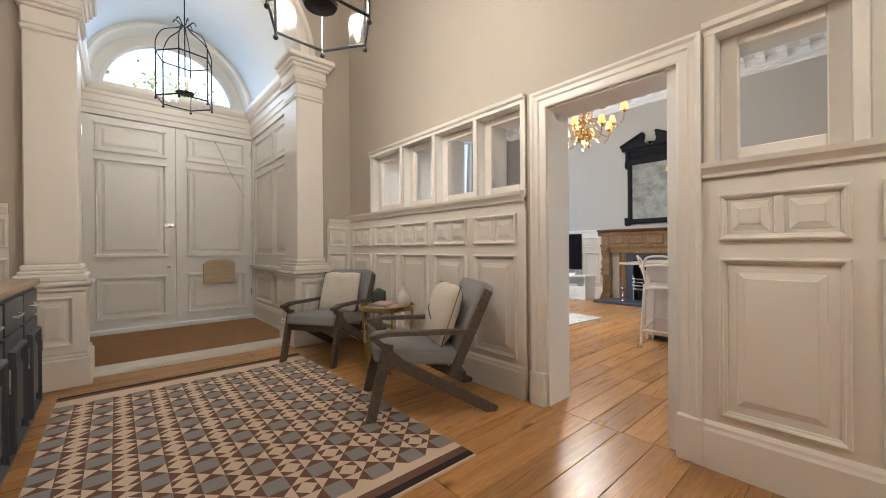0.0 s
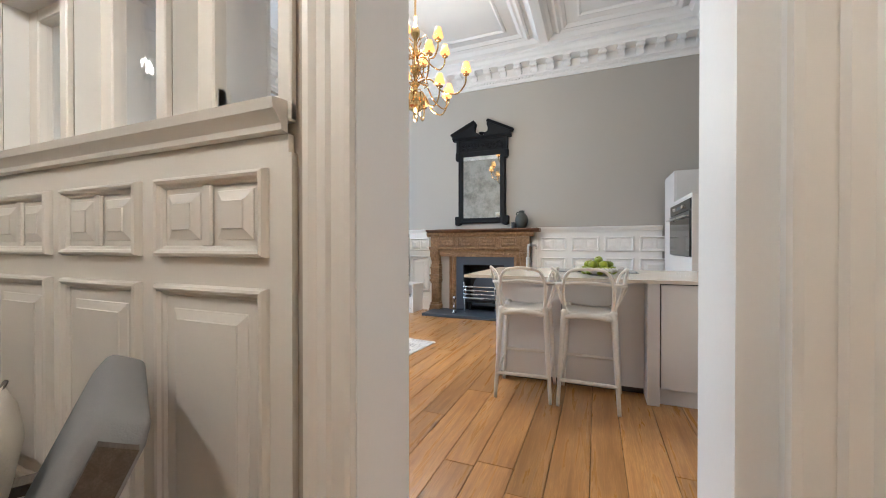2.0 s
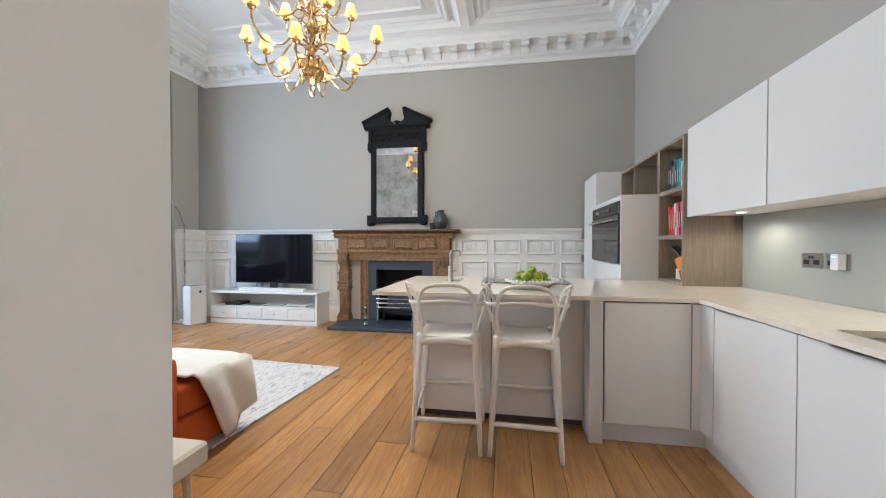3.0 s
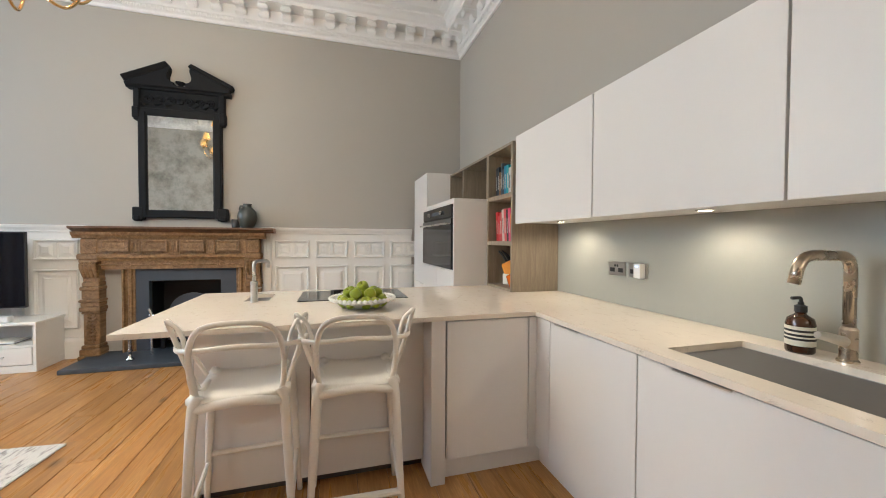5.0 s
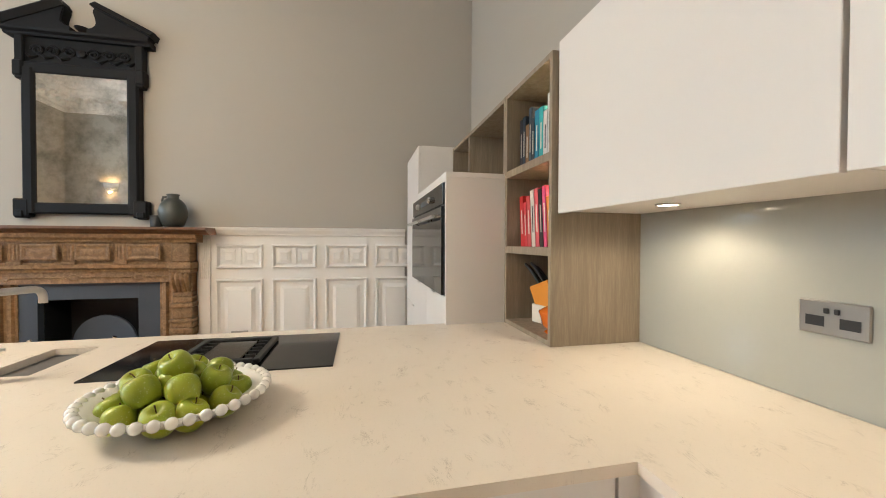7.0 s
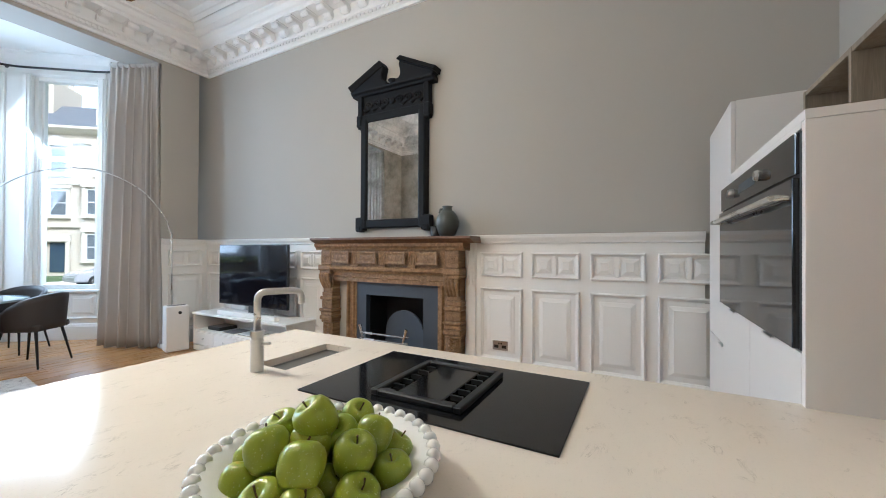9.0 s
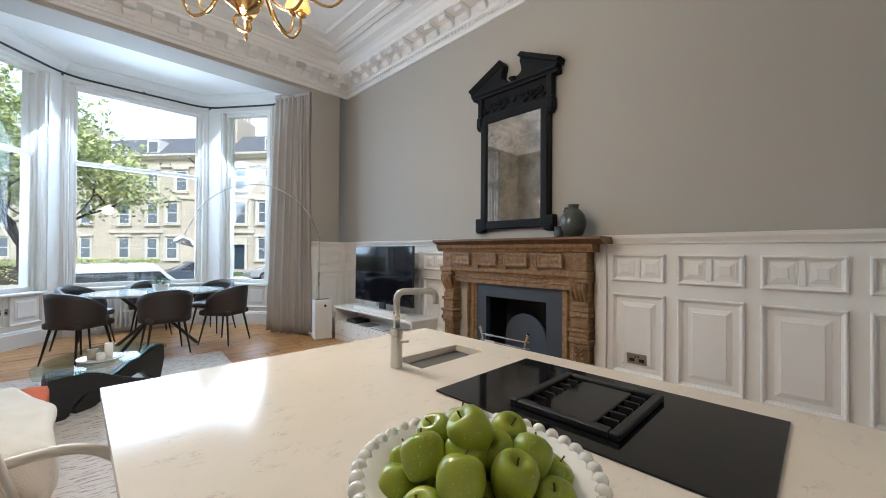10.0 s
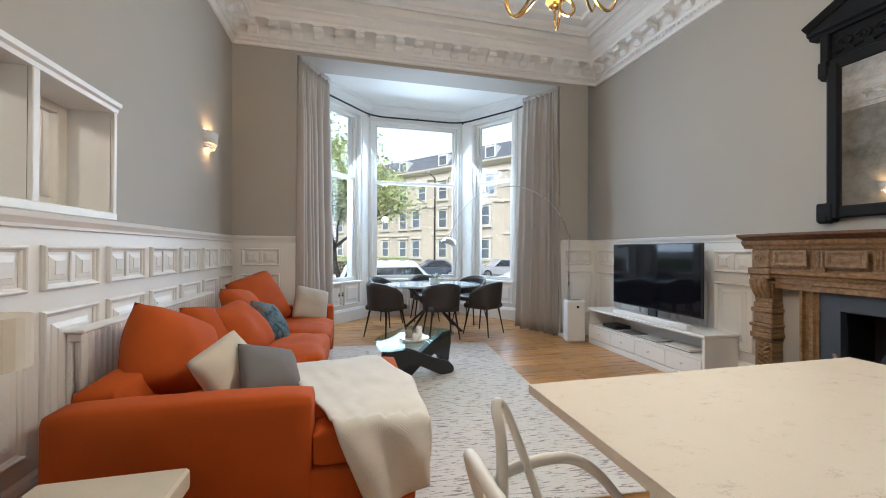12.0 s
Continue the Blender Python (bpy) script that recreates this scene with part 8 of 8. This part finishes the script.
def terrace(m, bays, label):
    h = empty("terraced_house", m, label, "house", "houses across the street")
    W, T = bays * BAYW, 12.2
    part("wall", block(0, W, 0.0, 9.0, 0.0, T), SANDSTONE, h)
    for z in (4.1, 7.6, 11.0):
        part("string_course", block(-0.05, W + 0.05, -0.18, 0.0, z - 0.14, z + 0.10), PALE_STONE, h)
    part("cornice", sweep(bmesh.new(), [(W, 0, 0), (0, 0, 0)], [(0.0, T - 0.6), (0.25, T - 0.5), (0.5, T - 0.2), (0.5, T), (0.0, T)]), PALE_STONE, h)
    bm = bmesh.new()
    rf = [(-0.3, T), (1.9, T + 2.3), (6.5, T + 2.6), (9.2, T)]
    a = [bm.verts.new((0, y, z)) for y, z in rf]
    b = [bm.verts.new((W, y, z)) for y, z in rf]
    for i in range(4):
        bm.faces.new((a[i], a[(i + 1) % 4], b[(i + 1) % 4], b[i]))
    bm.faces.new(a)
    bm.faces.new(b)
    roof = part("roof", bm, SLATES, h)
    bm = block(W - 0.5, W + 0.5, 1.0, 4.2, T + 0.6, T + 4.2, bevel=0.04)
    for k in range(5):
        lathe(bm, [(0.14, T + 4.2), (0.16, T + 4.3), (0.12, T + 4.9), (0.15, T + 5.0)], 10, Matrix.Translation((W, 1.35 + 0.6 * k, 0)))
    part("chimney", bm, SANDSTONE, roof)
    for k in range(bays):
        x = (k + 0.5) * BAYW
        for z in (1.3, 4.9, 8.35):
            if k == 0 and z == 1.3:
                d = part("door", block(x - 0.55, x + 0.55, -0.06, 0.0, 0.3, 2.7), surface("dark_front_door", (0.03, 0.05, 0.08), 0.4), h)
                part("surround", block(x - 1.0, x + 1.0, -0.35, -0.10, 2.75, 3.4, bevel=0.05), PALE_STONE, d)
                for s in (-0.85, 0.85):
                    part("column", tube(bmesh.new(), [(x + s, -0.3, 0.0), (x + s, -0.3, 2.75)], [0.17, 0.14], 12), PALE_STONE, d)
                continue
            w = part("window", win_stone, PALE_STONE, h, at=pose(x, 0, z))
            part("frame", win_frame, SASH, w, at=pose(0, -0.02, 0))
            part("pane", win_pane, DARKPANE, w, at=pose(0, -0.01, 0))
        w = part("dormer", block(x - 0.7, x + 0.7, -0.05, 1.6, T + 0.1, T + 1.6), SASH, h) if k % 2 else None
        if w:
            part("pane", block(x - 0.5, x + 0.5, -0.08, -0.05, T + 0.35, T + 1.4), DARKPANE, w)
    for k in range(bays):
        if k % 3 == 1:
            x = (k + 0.5) * BAYW
            bm = slab(bmesh.new(), [(x - 1.7, 0), (x - 1.0, -1.1), (x + 1.0, -1.1), (x + 1.7, 0)], 0.0, 7.4)
            bw = part("bay", bm, SANDSTONE, h)
            part("parapet", slab(bmesh.new(), [(x - 1.85, 0), (x - 1.08, -1.25), (x + 1.08, -1.25), (x + 1.85, 0)], 7.4, 7.75), PALE_STONE, bw)
            for z in (1.3, 4.9):
                part("pane", block(x - 0.65, x + 0.65, -1.13, -1.10, z, z + 2.1), DARKPANE, bw)
                part("frame", win_frame, SASH, bw, at=pose(x, -1.13, z))
                part("surround", win_stone, PALE_STONE, bw, at=pose(x, -1.10, z))
    return h


LINE = pose(-21.6, 90.8, G, 0, 0, -51)
first = terrace(LINE, 6, "blond sandstone terraced house with bay windows across the street")
for k in range(1, 4):
    copy_thing(first, LINE @ pose((6 * BAYW + 0.02) * k, 0, 0))

# trees
BARK = surface("grey_brown_bark", (0.09, 0.075, 0.06), 0.9, vary=0.4, scale=6, stretch=(4, 4, 1))
m_, n_, l_, b_ = nodes("spring_leaves")
g_ = n_.new("ShaderNodeNewGeometry")
l_.new(mix(n_, l_, g_.outputs["Random Per Island"], (0.32, 0.40, 0.14), (0.58, 0.63, 0.28)), b_.inputs["Base Color"])
b_.inputs["Roughness"].default_value = 0.6
b_.inputs["Transmission Weight"].default_value = 0.0
LEAVES = m_


def tree(x, y, height, spread, seed, leaves, label):
    rt = random.Random(seed)
    t = empty("tree", pose(x, y, G), label, "tree", "trees on the street")
    bm = bmesh.new()
    tips = []

    def limb(p, d, length, r, depth):
        pts, rad = [p], [r]
        q = p
        for k in range(4):
            d = (d + Vector((rt.uniform(-0.25, 0.25), rt.uniform(-0.25, 0.25), rt.uniform(-0.08, 0.16)))).normalized()
            q = q + d * length / 4
            pts.append(q)
            rad.append(r * (1 - 0.16 * (k + 1)))
        tube(bm, pts, rad, 7 if depth < 2 else 4)
        if depth >= 2:
            tips.extend(pts[1:])
        if depth < 4:
            for k in range(3 if depth else 6):
                a = rt.uniform(0, 6.28)
                e = (d * 0.55 + Vector((math.cos(a), math.sin(a), rt.uniform(-0.05, 0.55))) * 0.85).normalized()
                limb(pts[rt.choice((2, 3, 4)) if depth else rt.choice((3, 4, 4))], e, length * rt.uniform(0.55, 0.8) * (spread if depth == 0 else 1), r * 0.48, depth + 1)

    limb(Vector((0, 0, 0)), Vector((0.03, 0.02, 1)), height * 0.36, 0.17, 0)
    part("trunk", bm, BARK, t)
    verts, faces = [], []
    for k in range(leaves):
        c = rt.choice(tips) + Vector((rt.gauss(0, 0.42), rt.gauss(0, 0.42), rt.gauss(0, 0.30)))
        u = Vector((rt.gauss(0, 1), rt.gauss(0, 1), rt.gauss(0, 0.6))).normalized() * rt.uniform(0.05, 0.11)
        w = u.cross(Vector((rt.gauss(0, 1), rt.gauss(0, 1), rt.gauss(0, 1)))).normalized() * u.length * 0.6
        i = len(verts)
        verts += [c - u, c + w, c + u, c - w]
        faces.append((i, i + 1, i + 2, i + 3))
    me = bpy.data.meshes.new("crown")
    me.from_pydata([tuple(v) for v in verts], [], faces)
    tagged(part("crown", me, LEAVES, t), kind="stuff")
    return t


tree(3.7, 21.5, 8.8, 1.4, 4, 21000, "tall street tree in sparse spring leaf with dark branches")
tree(-4.2, 23.0, 9.5, 1.1, 9, 11000, "tall street tree in sparse spring leaf with dark branches")
tree(-3.0, 33.0, 10.0, 1.1, 15, 7000, "tall street tree in sparse spring leaf with dark branches")


def hedge(x0, x1, y, h, seed):
    rh = random.Random(seed)
    e = empty("hedge", pose(0, y, G), "clipped green garden hedge", "hedge", "hedges along the street")
    verts, faces = [], []
    for k in range(int((x1 - x0) * 420)):
        c = Vector((rh.uniform(x0, x1), rh.gauss(0, 0.28), h * (1 - rh.random() ** 2 * 0.9) + rh.gauss(0, 0.06)))
        u = Vector((rh.gauss(0, 1), rh.gauss(0, 1), rh.gauss(0, 1))).normalized() * 0.07
        w = u.cross(Vector((rh.gauss(0, 1), rh.gauss(0, 1), 1))).normalized() * 0.05
        i = len(verts)
        verts += [c - u, c + w, c + u, c - w]
        faces.append((i, i + 1, i + 2, i + 3))
    me = bpy.data.meshes.new("foliage")
    me.from_pydata([tuple(v) for v in verts], [], faces)
    tagged(part("foliage", me, LEAVES, e), kind="stuff")
    part("stems", block(x0, x1, -0.22, 0.22, 0.0, h * 0.8, bevel=0.1), BARK, e)


hedge(-8, 3.2, 12.0, 1.15, 3)
hedge(-20, 9, 34.6, 1.5, 5)

GLASS_CAR = surface("dark_car_glass", (0.015, 0.017, 0.02), 0.05, relief=0.0, spec=0.8)
RUBBER = surface("tyre_rubber", (0.02, 0.02, 0.02), 0.8)


def car(m, colour, length, height, suv, label):
    c = empty("parked_car", m, label, "car", "cars parked on the street")
    paint = surface("car_paint", colour, 0.22, 0.2, vary=0.03, relief=0.0, coat=0.8)
    L, h, w = length / 2, height, 0.88
    if suv:
        side = [(-L, 0.35), (-L, 0.95), (-L + 0.12, 1.05), (-L + 0.35, h - 0.12), (-L + 0.6, h), (L - 2.0, h), (L - 1.35, 1.06), (L - 0.15, 0.93), (L, 0.75), (L, 0.35)]
        glass = [(-L + 0.25, 1.06), (-L + 0.44, h - 0.25), (L - 1.90, h - 0.24), (L - 1.52, 1.06)]
    else:
        side = [(-L, 0.30), (-L, 0.82), (-L + 0.45, 0.93), (-L + 1.2, h - 0.05), (-L + 1.6, h), (L - 2.0, h), (L - 1.25, 0.92), (L - 0.15, 0.78), (L, 0.62), (L, 0.30)]
        glass = [(-L + 0.75, 0.93), (-L + 1.32, h - 0.10), (L - 2.05, h - 0.09), (L - 1.45, 0.93)]
    bm = prism(bmesh.new(), side, -w, w)
    for v in bm.verts:
        if v.co.z > 1.0 if suv else v.co.z > 0.95:
            v.co.y *= 0.84
    bmesh.ops.bevel(bm, geom=list(bm.edges), offset=0.05, segments=2, affect="EDGES")
    part("body", bm, paint, c)
    for s in (-1, 1):
        bm = bmesh.new()
        prism(bm, glass, s * 0.86 - 0.04, s * 0.86 + 0.02)
        for v in bm.verts:
            if v.co.z > 1.2:
                v.co.y *= 0.905
        part("side_window", bm, GLASS_CAR, c)
        for x in (-L + 0.85, L - 0.9):
            wh = part("wheel", tube(bmesh.new(), [(x, s * 0.70, 0.34), (x, s * 0.90, 0.34)], 0.34, 20), RUBBER, c)
            part("rim", tube(bmesh.new(), [(x, s * 0.88, 0.34), (x, s * 0.91, 0.34)], 0.21, 16), CHROME, wh)
    return c


car(pose(6.1, 16.2, G + 0.02), (0.78, 0.78, 0.77), 4.8, 1.75, True, "pale silver estate 4x4 parked at the kerb")
car(pose(12.0, 16.2, G + 0.02), (0.62, 0.62, 0.61), 4.2, 1.45, False, "white hatchback parked at the kerb")
car(pose(-1.6, 16.3, G + 0.02), (0.30, 0.31, 0.33), 4.3, 1.45, False, "grey hatchback parked at the kerb")
car(pose(10.0, 29.5, G + 0.02, 0, 0, 180), (0.10, 0.12, 0.16), 4.3, 1.45, False, "dark blue hatchback parked across the street")
car(pose(15.5, 29.5, G + 0.02, 0, 0, 180), (0.45, 0.46, 0.48), 4.4, 1.5, False, "silver hatchback parked across the street")
car(pose(21.5, 29.5, G + 0.02, 0, 0, 180), (0.30, 0.03, 0.03), 4.3, 1.45, False, "red hatchback parked across the street")
post = empty("street_lamp", pose(10.8, 32.0, G + 0.1), "tall slim grey street lamp", "street lamp")
part("pole", tube(bmesh.new(), [(0, 0, 0), (0, 0, 8.0), (-0.6, -0.3, 8.4)], [0.09, 0.05, 0.04], 8), BLACK_METAL, post)
part("head", block(-1.1, -0.5, -0.45, -0.2, 8.35, 8.48, bevel=0.03), CHROME, post)

SKYGLOW = glowing("overcast_sky", (0.90, 0.95, 1.0), 1.6, (0.0, 0.0, 0.0))
bm = bmesh.new()
ringv = [[bm.verts.new((150 * math.cos(a), 150 * math.sin(a), z)) for a in [math.radians(20 + 140 * k / 24) for k in range(25)]] for z in (G - 1, 60, 120)]
for a, b in zip(ringv, ringv[1:]):
    for j in range(24):
        bm.faces.new((a[j], a[j + 1], b[j + 1], b[j]))
tagged(part("backdrop", bm, SKYGLOW), "plain white overcast sky", kind="structure")

# ---- floor boards ----
tagged(part("floor", slab(bmesh.new(), [(-0.8, -1.7), (2.7, -1.7), (2.7, -0.1), (8.1, -0.1), (8.1, 7.4), (7.5, 7.4), (7.5, 8.2), (6.5, 9.45), (4.6, 9.45), (3.4, 8.2), (3.4, 7.4), (2.6, 7.4), (2.6, 5.4), (-0.8, 5.4)], -0.06, -0.012), JOINT), "oiled oak plank floor with dark joints", kind="structure")
FLOOR = bpy.data.objects["floor"]
BOARDS = {}
rng = random.Random(5)


def plank(x0, x1, y0, y1):
    key = (round(x1 - x0, 2), round(y1 - y0, 3))
    if key not in BOARDS:
        BOARDS[key] = mesh_of(block(0.0012, key[0] - 0.0012, 0.0012, key[1] - 0.0012, -0.012, 0.0, bevel=0.0025), "plank")
    part("plank", BOARDS[key], OAK, FLOOR, at=pose(x0, y0, rng.uniform(-0.0006, 0.0006)))


def boards(x0, x1, y0, y1, ends):
    y = y0
    while y < y1 - 0.02:
        w = min(rng.choice((0.17, 0.20, 0.23)), y1 - y)
        a, b = ends(y + w / 2)
        x = a
        first = True
        while x < b - 0.02:
            length = round(rng.uniform(0.6, 2.2) if first else rng.choice((1.8, 2.1, 2.4)), 1)
            first = False
            if b - x - length < 0.5:
                length = round(b - x, 2)
            plank(x, x + length, y, y + w)
            x += length
        y += w


boards(2.47, 8.04, 0.15, 7.03, lambda y: (2.47 if DOOR[0] - 0.1 < y < DOOR[1] + 0.1 else 2.82, 8.04))
boards(3.52, 7.4, 7.03, 9.34, lambda y: (3.52, 7.42) if y < 8.12 else (3.52 + (y - 8.12) * 0.9, 7.42 - (y - 8.12) * 0.78))
boards(-0.75, 2.47, -1.6, 5.25, lambda y: (-0.75, 2.47))
